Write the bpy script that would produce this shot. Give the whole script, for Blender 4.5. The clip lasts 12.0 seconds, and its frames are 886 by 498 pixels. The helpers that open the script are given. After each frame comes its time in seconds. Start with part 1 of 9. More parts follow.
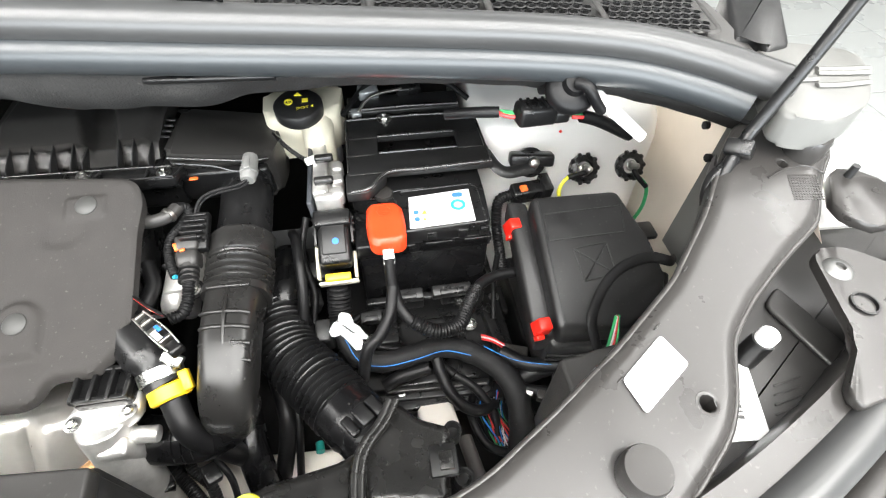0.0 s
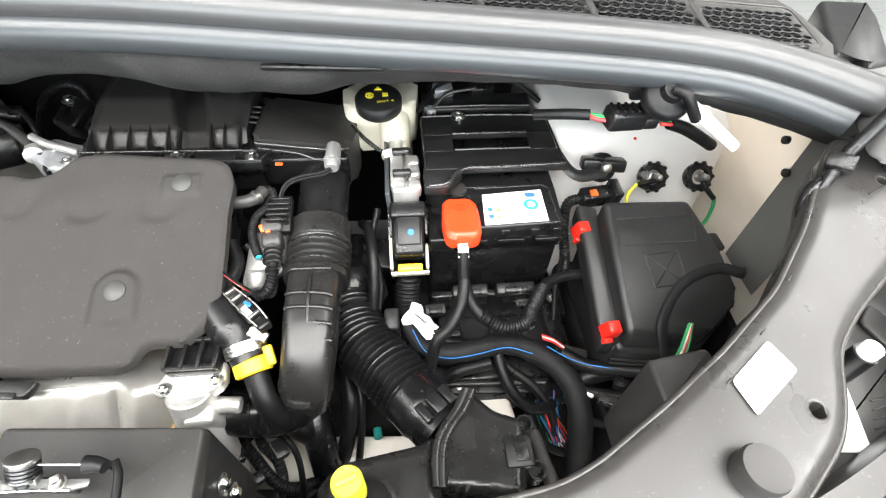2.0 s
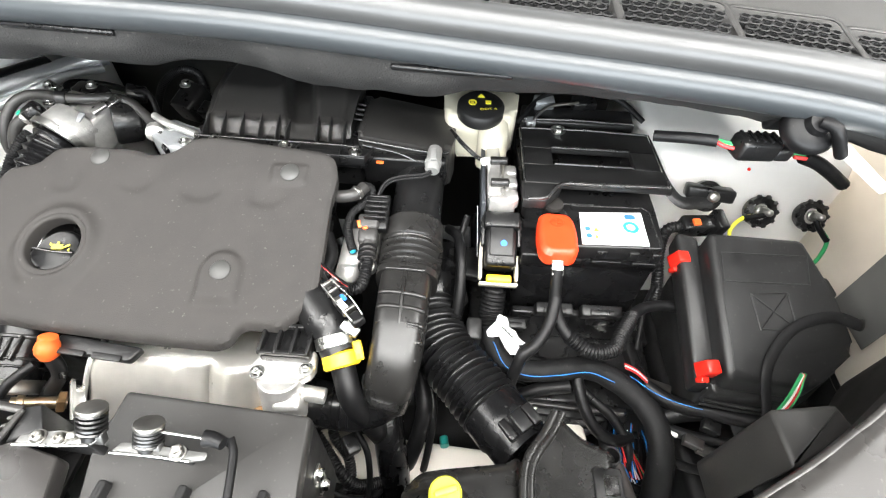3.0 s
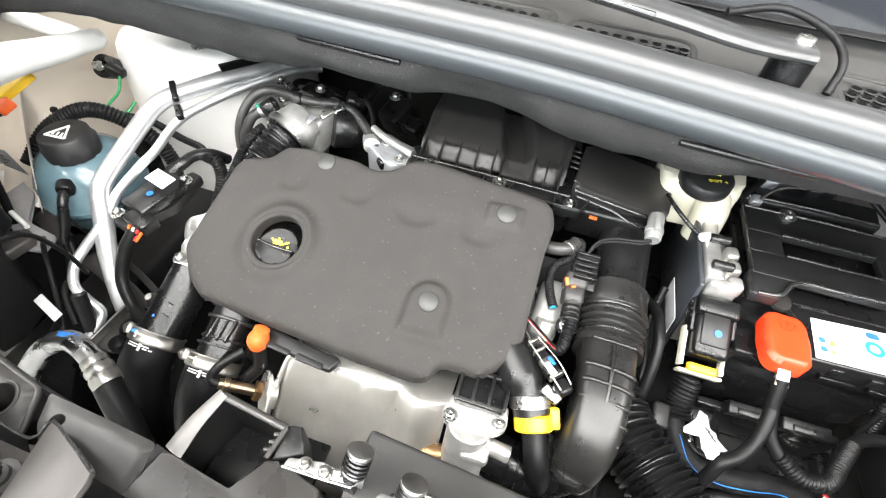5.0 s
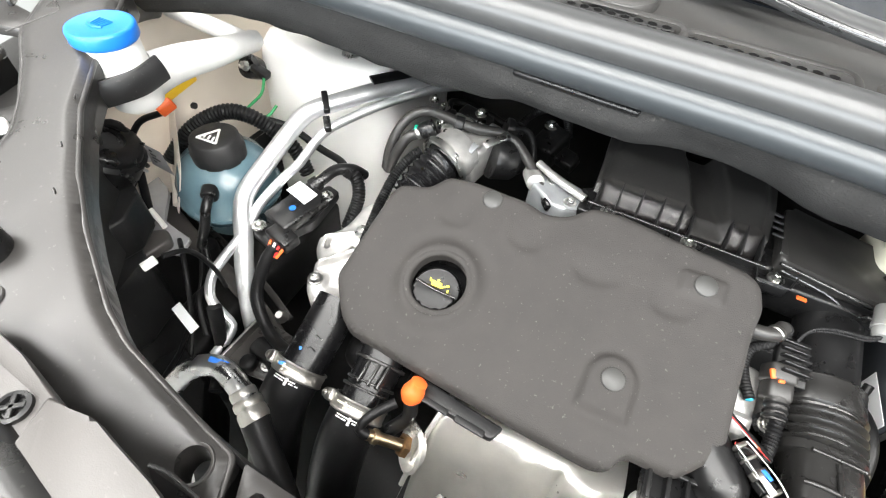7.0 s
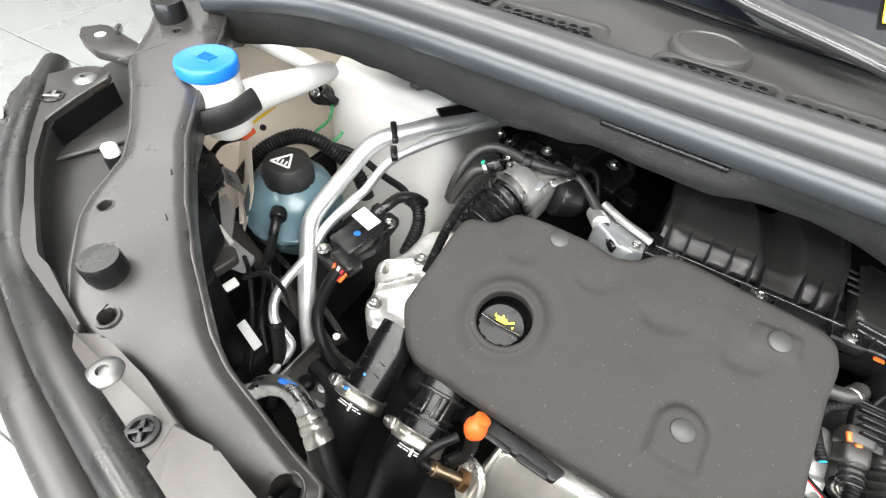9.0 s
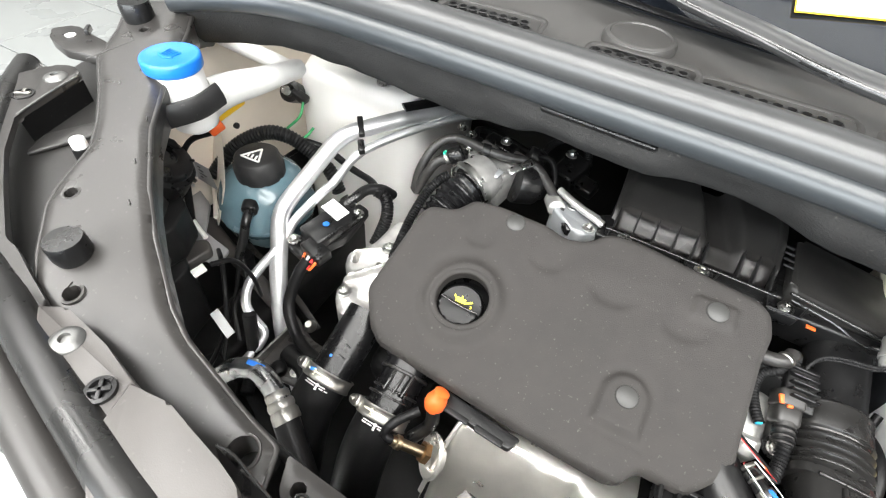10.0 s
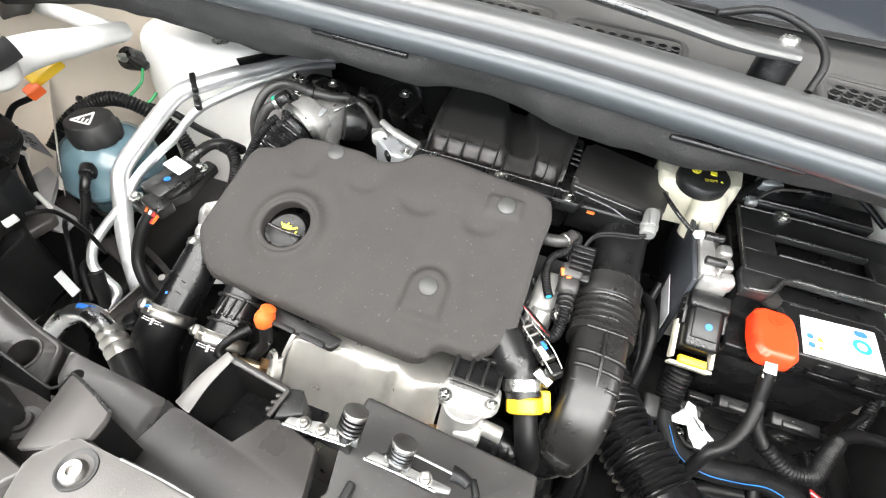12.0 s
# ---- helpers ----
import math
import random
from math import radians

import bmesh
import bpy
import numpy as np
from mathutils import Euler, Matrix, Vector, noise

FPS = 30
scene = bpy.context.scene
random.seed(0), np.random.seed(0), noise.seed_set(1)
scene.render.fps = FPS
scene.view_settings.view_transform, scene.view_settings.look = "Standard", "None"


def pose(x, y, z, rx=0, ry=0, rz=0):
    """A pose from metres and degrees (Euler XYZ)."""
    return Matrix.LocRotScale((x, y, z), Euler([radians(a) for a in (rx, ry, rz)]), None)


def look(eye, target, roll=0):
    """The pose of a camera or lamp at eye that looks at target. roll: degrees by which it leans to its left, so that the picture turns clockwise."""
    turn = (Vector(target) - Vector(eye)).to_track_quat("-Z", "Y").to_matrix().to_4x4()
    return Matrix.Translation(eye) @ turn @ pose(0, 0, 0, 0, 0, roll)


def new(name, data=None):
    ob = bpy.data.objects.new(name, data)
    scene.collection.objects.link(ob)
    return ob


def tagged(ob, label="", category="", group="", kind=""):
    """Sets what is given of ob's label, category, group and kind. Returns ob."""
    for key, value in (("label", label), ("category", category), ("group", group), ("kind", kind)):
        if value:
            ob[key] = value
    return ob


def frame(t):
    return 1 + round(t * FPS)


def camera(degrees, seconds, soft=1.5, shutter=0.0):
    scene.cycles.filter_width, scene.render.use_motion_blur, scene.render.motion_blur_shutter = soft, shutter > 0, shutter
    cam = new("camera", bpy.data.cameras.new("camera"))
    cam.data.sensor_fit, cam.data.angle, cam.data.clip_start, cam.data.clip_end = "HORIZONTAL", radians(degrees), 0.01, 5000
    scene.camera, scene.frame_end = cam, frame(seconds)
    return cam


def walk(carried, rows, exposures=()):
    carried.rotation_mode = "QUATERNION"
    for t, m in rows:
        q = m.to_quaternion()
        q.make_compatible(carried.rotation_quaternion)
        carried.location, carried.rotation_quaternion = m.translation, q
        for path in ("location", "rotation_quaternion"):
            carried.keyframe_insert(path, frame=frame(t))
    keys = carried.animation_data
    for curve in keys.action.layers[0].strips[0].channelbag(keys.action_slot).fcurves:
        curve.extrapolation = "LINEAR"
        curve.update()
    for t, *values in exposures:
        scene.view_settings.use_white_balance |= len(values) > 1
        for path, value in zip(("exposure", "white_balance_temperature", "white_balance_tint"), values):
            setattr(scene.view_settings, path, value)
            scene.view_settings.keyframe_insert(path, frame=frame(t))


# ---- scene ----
cam = camera(86.7, 12.0, soft=1.2)
METRES, EYE, TILT, LEAN, TURN = 0.80, 1.25, -50.0, -1.2, -9.4
ROWS = [
    (0, 0, 0, 0, 0, 0, -0),
    (0.5, -0.006, -0.0018, -0.0029, -0.28, 0.13, -0.11),
    (1, -0.0198, -0.0057, -0.0089, -0.22, 0.07, -0.53),
    (1.5, -0.0466, -0.0122, -0.0142, 0.42, 0.14, -1.61),
    (2, -0.0863, -0.0164, -0.016, 2.13, 0.4, -3.68),
    (2.5, -0.116, -0.0139, -0.0164, 4.49, 0.98, -6.68),
    (3, -0.164, -0.0123, -0.0224, 7.31, 0.75, -9.93),
    (3.5, -0.2083, -0.0136, -0.0222, 9.8834, 0.6587, -13.22),
    (4, -0.261, -0.0193, -0.0175, 12.34, 0.1675, -16.5725),
    (4.5, -0.3188, -0.0258, -0.0117, 14.5541, -0.525, -19.5862),
    (5, -0.3781, -0.0295, -0.0081, 16.4, -1.22, -21.86),
    (5.5, -0.4359, -0.0312, -0.0106, 18.28, -1.89, -23.87),
    (6, -0.4959, -0.0318, -0.0055, 19.64, -2.48, -25.4),
    (6.5, -0.5455, -0.0299, -0.0026, 20.67, -3.06, -26.59),
    (7, -0.5958, -0.0254, -0.0179, 22.11, -4.11, -28.07),
    (7.5, -0.6462, -0.034, -0.0222, 23.84, -4.61, -29.66),
    (8, -0.6779, -0.0404, -0.0284, 24.9938, -4.8831, -30.8122),
    (8.5, -0.6787, -0.0519, -0.0294, 25.4075, -4.4325, -31.285),
    (9, -0.6584, -0.0635, -0.0279, 25.265, -3.6781, -31.2078),
    (9.5, -0.6266, -0.07, -0.0267, 24.75, -3.04, -30.71),
    (10, -0.5939, -0.073, -0.0261, 24.09, -2.67, -30.07),
    (10.5, -0.5581, -0.0745, -0.0266, 23.47, -2.16, -29.38),
    (11, -0.5025, -0.0702, -0.0302, 22.33, -1.87, -28.44),
    (11.5, -0.4343, -0.0669, -0.0336, 20.58, -1.47, -26.86),
    (12, -0.3492, -0.0506, -0.0294, 17.58, -0.83, -23.64),
]
walk(cam, [(t, pose(0, 0, EYE, TILT, LEAN, TURN) @ pose(METRES * x, METRES * y, METRES * z, 90 + pitch, roll, yaw)) for t, x, y, z, yaw, pitch, roll in ROWS],
     exposures=[(0.0, 0.3), (2.0, 0.37), (3.0, 0.5), (5.0, 0.52), (6.0, 0.4), (7.5, 0.3), (9.5, 0.07), (10.5, 0.2), (11.5, 0.29), (12.0, 0.42)])

# ---- daylight and showroom lamps ----
world = bpy.data.worlds.new("world")
scene.world = world
world.use_nodes = True
world.node_tree.nodes["Background"].inputs[0].default_value = (0.92, 0.95, 1.0, 1)
world.node_tree.nodes["Background"].inputs[1].default_value = 0.25


def area_lamp(name, at, target, sx, sy, watts, colour=(1, 1, 1)):
    data = bpy.data.lights.new(name, "AREA")
    data.shape, data.size, data.size_y, data.energy, data.color = "RECTANGLE", sx, sy, watts, colour
    ob = new(name, data)
    ob.matrix_world = look(at, target)
    return tagged(ob, "long bright ceiling lamp of the showroom", "lamp", kind="structure")


for y, watts in ((-2.6, 170), (-1.5, 255), (-0.45, 200), (0.65, 85), (2.6, 65)):
    area_lamp("ceiling_lamp", (-0.3, y, 3.38), (-0.3, y, 0.0), 6.5, 0.45, watts, (1.0, 0.985, 0.955))
area_lamp("ceiling_lamp", (-3.6, 0.4, 3.38), (-3.6, 0.4, 0.0), 0.45, 4.5, 100, (1.0, 0.985, 0.955))
area_lamp("ceiling_lamp", (3.0, 0.4, 3.38), (3.0, 0.4, 0.0), 0.45, 4.5, 170, (1.0, 0.985, 0.955))

# shop window assumed before the car, unseen; lamp added for brighter front faces
data = bpy.data.lights.new("assumed_window_light", "AREA")
data.shape, data.size, data.size_y, data.energy, data.color = "RECTANGLE", 9.0, 2.4, 760, (0.90, 0.96, 1.0)
ob = new("assumed_window_light", data)
ob.matrix_world = look((-0.3, -4.98, 1.75), (-0.3, 0.0, 1.75))
tagged(ob, "daylight lamp in an assumed shop window", "daylight", kind="structure")

# ---- mesh helpers ----
ORIGIN = {}
CX = -0.352  # middle of the car
EX, EY, C0 = Vector((0.998, -0.06, -0.022)), Vector((0.06, 0.998, 0.0)), Vector((CX, 0.1, 0.0))


def W(u, v, z=0.0):
    """The world place of a point u metres to the side of the car's middle plane, at depth v and height z; the car stands a little askew."""
    return C0 + EX * u + EY * (v - 0.1) + Vector((0, 0, z))


def uv(x, y):
    return 0.998 * (x - CX) - 0.06 * (y - 0.1), 0.1 + 0.06 * (x - CX) + 0.998 * (y - 0.1)


def sided(side):
    """Keeps a place on the one side of the car, or mirrors it to the other."""
    def place(x, y, z=0.0):
        u, v = uv(x, y)
        return Vector((x, y, z)) if side > 0 else W(-u, v, z + 0.022 * u)
    return place


def finish(name, bm, material, origin, smooth=48):
    bmesh.ops.translate(bm, vec=-Vector(origin), verts=bm.verts)
    bmesh.ops.recalc_face_normals(bm, faces=bm.faces)
    me = bpy.data.meshes.new(name)
    bm.to_mesh(me)
    bm.free()
    if material:
        me.materials.append(material)
    if smooth:
        me.shade_smooth()
        me.set_sharp_from_angle(angle=radians(smooth))
    return me


def thing(name, at, label, category, group="", kind=""):
    ob = new(name)
    ob.location, ob.empty_display_size = at, 0.02
    ORIGIN[ob.name] = Vector(at)
    return tagged(ob, label, category, group, kind)


def part(name, bm, material, parent, label="", smooth=48):
    o = ORIGIN[parent.name]
    ob = new(name, finish(name, bm, material, o, smooth))
    ob.parent = parent
    ORIGIN[ob.name] = o
    return tagged(ob, label) if label else ob


def solo(name, bm, material, label, category, group="", kind="", at=None, smooth=48):
    if at is None:
        at = (sum((v.co for v in bm.verts), Vector()) / len(bm.verts))
        at.z = min(v.co.z for v in bm.verts)
    ob = new(name, finish(name, bm, material, at, smooth))
    ob.location = at
    ORIGIN[ob.name] = Vector(at)
    return tagged(ob, label, category, group, kind)


def B():
    return bmesh.new()


def merge(bm, tmp):
    me = bpy.data.meshes.new("tmp")
    tmp.to_mesh(me)
    tmp.free()
    bm.from_mesh(me)
    bpy.data.meshes.remove(me)
    return bm


def rot(rx=0, ry=0, rz=0):
    return pose(0, 0, 0, rx, ry, rz)


def box(bm, c, s, r=(0, 0, 0), bev=0.002, seg=2, taper=None):
    t = B()
    bmesh.ops.create_cube(t, size=1)
    for v in t.verts:
        k = 1.0
        if taper and v.co.z > 0:
            v.co.x *= taper[0]
            v.co.y *= taper[1]
        v.co = Vector((v.co.x * s[0], v.co.y * s[1], v.co.z * s[2])) * k
    if bev:
        bmesh.ops.bevel(t, geom=t.edges[:], offset=min(bev, 0.45 * min(s)), segments=seg, profile=0.5, affect="EDGES")
    bmesh.ops.transform(t, matrix=Matrix.Translation(c) @ rot(*r), verts=t.verts)
    return merge(bm, t)


def rod(bm, p0, p1, r0, r1=None, seg=20, bev=0.0):
    p0, p1 = Vector(p0), Vector(p1)
    t = B()
    bmesh.ops.create_cone(t, cap_ends=True, segments=seg, radius1=r0, radius2=r0 if r1 is None else r1, depth=(p1 - p0).length)
    if bev:
        rim = [e for e in t.edges if abs(e.verts[0].co.z - e.verts[1].co.z) < 1e-6]
        bmesh.ops.bevel(t, geom=rim, offset=bev, segments=2, profile=0.5, affect="EDGES")
    q = (p1 - p0).to_track_quat("Z", "Y").to_matrix().to_4x4()
    bmesh.ops.transform(t, matrix=Matrix.Translation((p0 + p1) / 2) @ q, verts=t.verts)
    return merge(bm, t)


def lathe(bm, prof, at, axis=(0, 0, 1), seg=32, squash=(1, 1)):
    q = Vector(axis).to_track_quat("Z", "Y").to_matrix()
    rings = []
    for r, h in prof:
        rings.append([bm.verts.new(Vector(at) + q @ Vector((r * squash[0] * math.cos(a), r * squash[1] * math.sin(a), h)))
                      for a in (2 * math.pi * k / seg for k in range(seg))] if r > 1e-6 else [bm.verts.new(Vector(at) + q @ Vector((0, 0, h)))])
    for a, b in zip(rings, rings[1:]):
        for k in range(seg):
            n = (k + 1) % seg
            if len(a) > 1 and len(b) > 1:
                bm.faces.new((a[k], a[n], b[n], b[k]))
            elif len(a) > 1:
                bm.faces.new((a[k], a[n], b[0]))
            elif len(b) > 1:
                bm.faces.new((a[0], b[n], b[k]))
    return bm


def spline(pts, step=0.006):
    """Points along a Catmull-Rom curve through pts."""
    p = [Vector(v) for v in pts]
    p = [2 * p[0] - p[1], *p, 2 * p[-1] - p[-2]]
    out = []
    for a, b, c, d in zip(p, p[1:], p[2:], p[3:]):
        n = max(2, int((c - b).length / step))
        for k in range(n):
            u = k / n
            out.append(0.5 * (2 * b + (c - a) * u + (2 * a - 5 * b + 4 * c - d) * u * u + (3 * b - a - 3 * c + d) * u ** 3))
    out.append(p[-2])
    return out


def tube(bm, pts, r, seg=12, step=0.006, ripple=None, flat=(1, 1), up=(0, 0, 1), caps=True, straight=False, radii=None, square=1.0):
    """A hose through pts; ripple = (depth, pitch) makes it corrugated; radii(u) scales it along its way."""
    if ripple:
        step = min(step, ripple[1] / 6)
    path = [Vector(v) for v in pts] if straight else spline(pts, step)
    rings, s, side = [], 0.0, None
    total = sum((b - a).length for a, b in zip(path, path[1:]))
    for i, c in enumerate(path):
        d = (path[min(i + 1, len(path) - 1)] - path[max(i - 1, 0)]).normalized()
        if side is None:
            side = d.cross(Vector(up)).normalized() if abs(d.dot(Vector(up))) < 0.98 else d.cross(Vector((1, 0, 0))).normalized()
        side = (side - d * side.dot(d)).normalized()
        top = side.cross(d)
        if i:
            s += (c - path[i - 1]).length
        k = r * (radii(s / total) if radii else 1)
        if ripple:
            k -= ripple[0] * (0.5 - 0.5 * math.cos(2 * math.pi * s / ripple[1]))
        rings.append([bm.verts.new(c + side * (k * flat[0] * math.copysign(abs(math.cos(a)) ** square, math.cos(a))) + top * (k * flat[1] * math.copysign(abs(math.sin(a)) ** square, math.sin(a))))
                      for a in (2 * math.pi * j / seg for j in range(seg))])
    for a, b in zip(rings, rings[1:]):
        for j in range(seg):
            bm.faces.new((a[j], a[(j + 1) % seg], b[(j + 1) % seg], b[j]))
    if caps:
        bm.faces.new(rings[0][::-1])
        bm.faces.new(rings[-1])
    return bm


def slab(bm, outline, z0, z1, bev=0.003, seg=2, place=None):
    """A plate with that outline between two heights; place maps (x, y, z) to the world."""
    t = B()
    low = [t.verts.new((x, y, z0)) for x, y in outline]
    high = [t.verts.new((x, y, z1)) for x, y in outline]
    t.faces.new(low[::-1])
    t.faces.new(high)
    for k in range(len(low)):
        n = (k + 1) % len(low)
        t.faces.new((low[k], low[n], high[n], high[k]))
    if bev:
        bmesh.ops.bevel(t, geom=[e for e in t.edges if abs(e.verts[0].co.z - e.verts[1].co.z) < 1e-7], offset=bev, segments=seg, profile=0.5, affect="EDGES")
    if place:
        for v in t.verts:
            v.co = place(*v.co)
    return merge(bm, t)


def rounded(outline, r, n=4):
    """The outline with its corners rounded."""
    out, m = [], len(outline)
    for k in range(m):
        a, b, c = (Vector(outline[(k + j) % m]) for j in (-1, 0, 1))
        d1, d2 = (a - b), (c - b)
        q = min(r, 0.45 * d1.length, 0.45 * d2.length)
        p1, p2 = b + d1.normalized() * q, b + d2.normalized() * q
        for j in range(n + 1):
            u = j / n
            out.append(tuple(p1 * (1 - u) ** 2 + b * 2 * u * (1 - u) + p2 * u * u))
    return out


def rect(x0, y0, x1, y1):
    return [(x0, y0), (x1, y0), (x1, y1), (x0, y1)]


def sheet(bm, outline, height, cell=0.005, thick=0.006, holes=(), roll=0.0, drop=0.0):
    """A moulded sheet over an outline: height(x, y), rim rolled down by drop within roll, real holes (x, y, radius), rim of that thickness."""
    P = np.array(outline, float)
    Q = np.roll(P, -1, 0)
    x0, y0 = P.min(0) - 1.5 * cell
    x1, y1 = P.max(0) + 1.5 * cell
    nx, ny = int((x1 - x0) / cell) + 2, int((y1 - y0) / cell) + 2
    gx, gy = np.meshgrid(x0 + cell * np.arange(nx), y0 + cell * np.arange(ny), indexing="ij")
    pts = np.stack([gx.ravel(), gy.ravel()], 1)

    def inside(p):
        hit = np.zeros(len(p), bool)
        for (ax, ay), (bx, by) in zip(P, Q):
            if ay != by:
                hit ^= ((ay > p[:, 1]) != (by > p[:, 1])) & (p[:, 0] < (bx - ax) * (p[:, 1] - ay) / (by - ay) + ax)
        return hit

    def nearest(p):
        best, where = np.full(len(p), 9e9), np.zeros((len(p), 2))
        for a, b in zip(P, Q):
            d = b - a
            u = np.clip(((p - a) @ d) / max(d @ d, 1e-12), 0, 1)
            c = a + u[:, None] * d
            e = np.hypot(*(p - c).T)
            m = e < best
            best[m], where[m] = e[m], c[m]
        return best, where

    ins = inside(pts)
    dist, where = nearest(pts)
    ok = ins.copy()
    snap = (dist < 0.75 * cell) | ((~ins) & (dist < 1.05 * cell))
    pts[snap] = where[snap]
    ok |= snap
    gone = np.zeros(len(pts), bool)
    for hx, hy, hr in holes:
        d = pts - (hx, hy)
        e = np.hypot(*d.T)
        near = np.abs(e - hr) < 0.6 * cell
        pts[near] = np.array((hx, hy)) + d[near] / e[near, None] * hr
        gone |= e < hr - 0.6 * cell
    ok &= ~gone
    rim = np.where(snap, 0, dist)
    z = np.array([height(x, y) for x, y in pts])
    if roll:
        z -= drop * np.clip(1 - rim / roll, 0, 1) ** 2
    idx = np.arange(nx * ny).reshape(nx, ny)
    used = {}

    def vert(i):
        if i not in used:
            used[i] = bm.verts.new((pts[i, 0], pts[i, 1], z[i]))
        return used[i]

    start = set(bm.faces)
    for i in range(nx - 1):
        for j in range(ny - 1):
            q = (idx[i, j], idx[i + 1, j], idx[i + 1, j + 1], idx[i, j + 1])
            if ok[list(q)].all() and inside(pts[list(q)].mean(0, keepdims=True))[0]:
                bm.faces.new([vert(k) for k in q])
    bmesh.ops.remove_doubles(bm, verts=bm.verts[:], dist=cell * 0.08)
    if thick:
        edges = [e for e in bm.edges if e.is_boundary]
        new_geom = bmesh.ops.extrude_edge_only(bm, edges=edges)["geom"]
        for v in new_geom:
            if isinstance(v, bmesh.types.BMVert):
                v.co.z -= thick
    return bm


def ease(u):
    u = min(max(u, 0.0), 1.0)
    return u * u * (3 - 2 * u)


def wall(pts, t=0.004):
    """A thin upright wall through four corner places."""
    q = B()
    q.faces.new([q.verts.new(p) for p in pts])
    bmesh.ops.solidify(q, geom=q.faces[:], thickness=t)
    return q


def bump(x, y, cx, cy, rx, ry, edge=0.006):
    """1 inside a rounded pad, falling smoothly to 0 over its edge."""
    q = math.hypot(max(abs(x - cx) - rx, 0), max(abs(y - cy) - ry, 0))
    u = min(max(1 - q / edge, 0), 1)
    return u * u * (3 - 2 * u)


def bolt(bm, at, axis=(0, 0, 1), r=0.006, h=0.005, washer=1.6):
    lathe(bm, [(0, 0.0), (r * washer, 0.0), (r * washer, h * 0.25), (r * 1.05, h * 0.3)], at, axis, 20)
    lathe(bm, [(r * 1.05, h * 0.25), (r, h * 0.9), (r * 0.85, h), (r * 0.5, h), (r * 0.45, h * 0.6), (0, h * 0.6)], at, axis, 6)
    return bm


# ---- materials ----
def material(name, colour, rough=0.5, metal=0.0, var=0.12, scale=40.0, bumpy=0.15, fine=600.0, spec=0.5, dust=0.0, coat=0.0, spread=0.09):
    m = bpy.data.materials.new(name)
    m.use_nodes = True
    n, l = m.node_tree.nodes, m.node_tree.links
    b = n["Principled BSDF"]
    tc = n.new("ShaderNodeTexCoord")
    big = n.new("ShaderNodeTexNoise")
    big.inputs["Scale"].default_value, big.inputs["Detail"].default_value = scale, 5
    small = n.new("ShaderNodeTexNoise")
    small.inputs["Scale"].default_value, small.inputs["Detail"].default_value = fine, 2
    for t in (big, small):
        l.new(tc.outputs["Object"], t.inputs["Vector"])
    ramp = n.new("ShaderNodeMapRange")
    ramp.inputs[1].default_value, ramp.inputs[2].default_value = 0.3, 0.7
    ramp.inputs[3].default_value, ramp.inputs[4].default_value = 1 - var, 1 + var
    l.new(big.outputs[0], ramp.inputs[0])
    mul = n.new("ShaderNodeMix")
    mul.data_type, mul.blend_type = "RGBA", "MULTIPLY"
    mul.inputs[0].default_value = 1
    mul.inputs[6].default_value = (*colour, 1)
    l.new(ramp.outputs[0], mul.inputs[7])
    last = mul.outputs[2]
    if dust:
        specks = n.new("ShaderNodeTexNoise")
        specks.inputs["Scale"].default_value, specks.inputs["Detail"].default_value = 260, 3
        l.new(tc.outputs["Object"], specks.inputs["Vector"])
        cut = n.new("ShaderNodeMapRange")
        cut.inputs[1].default_value, cut.inputs[2].default_value = 0.66, 0.74
        cut.inputs[3].default_value, cut.inputs[4].default_value = 0, dust
        l.new(specks.outputs[0], cut.inputs[0])
        mix = n.new("ShaderNodeMix")
        mix.data_type = "RGBA"
        mix.inputs[7].default_value = (0.42, 0.40, 0.37, 1)
        l.new(cut.outputs[0], mix.inputs[0])
        l.new(last, mix.inputs[6])
        last = mix.outputs[2]
    l.new(last, b.inputs["Base Color"])
    rr = n.new("ShaderNodeMapRange")
    rr.inputs[1].default_value, rr.inputs[2].default_value = 0.25, 0.75
    rr.inputs[3].default_value, rr.inputs[4].default_value = max(rough - spread, 0.03), min(rough + spread, 1)
    l.new(big.outputs[0], rr.inputs[0])
    l.new(rr.outputs[0], b.inputs["Roughness"])
    b.inputs["Metallic"].default_value = metal
    b.inputs["Specular IOR Level"].default_value = spec
    b.inputs["Coat Weight"].default_value = coat
    bp = n.new("ShaderNodeBump")
    bp.inputs["Strength"].default_value, bp.inputs["Distance"].default_value = bumpy, 0.001
    l.new(small.outputs[0], bp.inputs["Height"])
    l.new(bp.outputs[0], b.inputs["Normal"])
    return m


FOAM = material("moulded foam", (0.0315, 0.0293, 0.0280), 0.72, var=0.16, scale=38, bumpy=0.45, fine=900, spec=0.3, dust=0.10)
BLACK = material("black plastic", (0.0075, 0.0075, 0.0078), 0.31, var=0.2, scale=50, bumpy=0.08, fine=1400, spec=0.42, dust=0.06)
DARK = material("dark plastic", (0.013, 0.013, 0.0133), 0.40, var=0.2, scale=40, bumpy=0.12, fine=1400, spec=0.42, dust=0.08)
SATIN = material("satin black plastic", (0.005, 0.005, 0.0054), 0.26, var=0.15, scale=30, bumpy=0.06, spec=0.36, dust=0.05)
GREYP = material("grey plastic", (0.0315, 0.0296, 0.0282), 0.32, var=0.10, scale=22, bumpy=0.07, fine=1400, spec=0.5, dust=0.08)
GREYD = material("dark grey plastic", (0.028, 0.027, 0.026), 0.42, var=0.12, scale=25, bumpy=0.12, fine=1400, spec=0.45, dust=0.06)
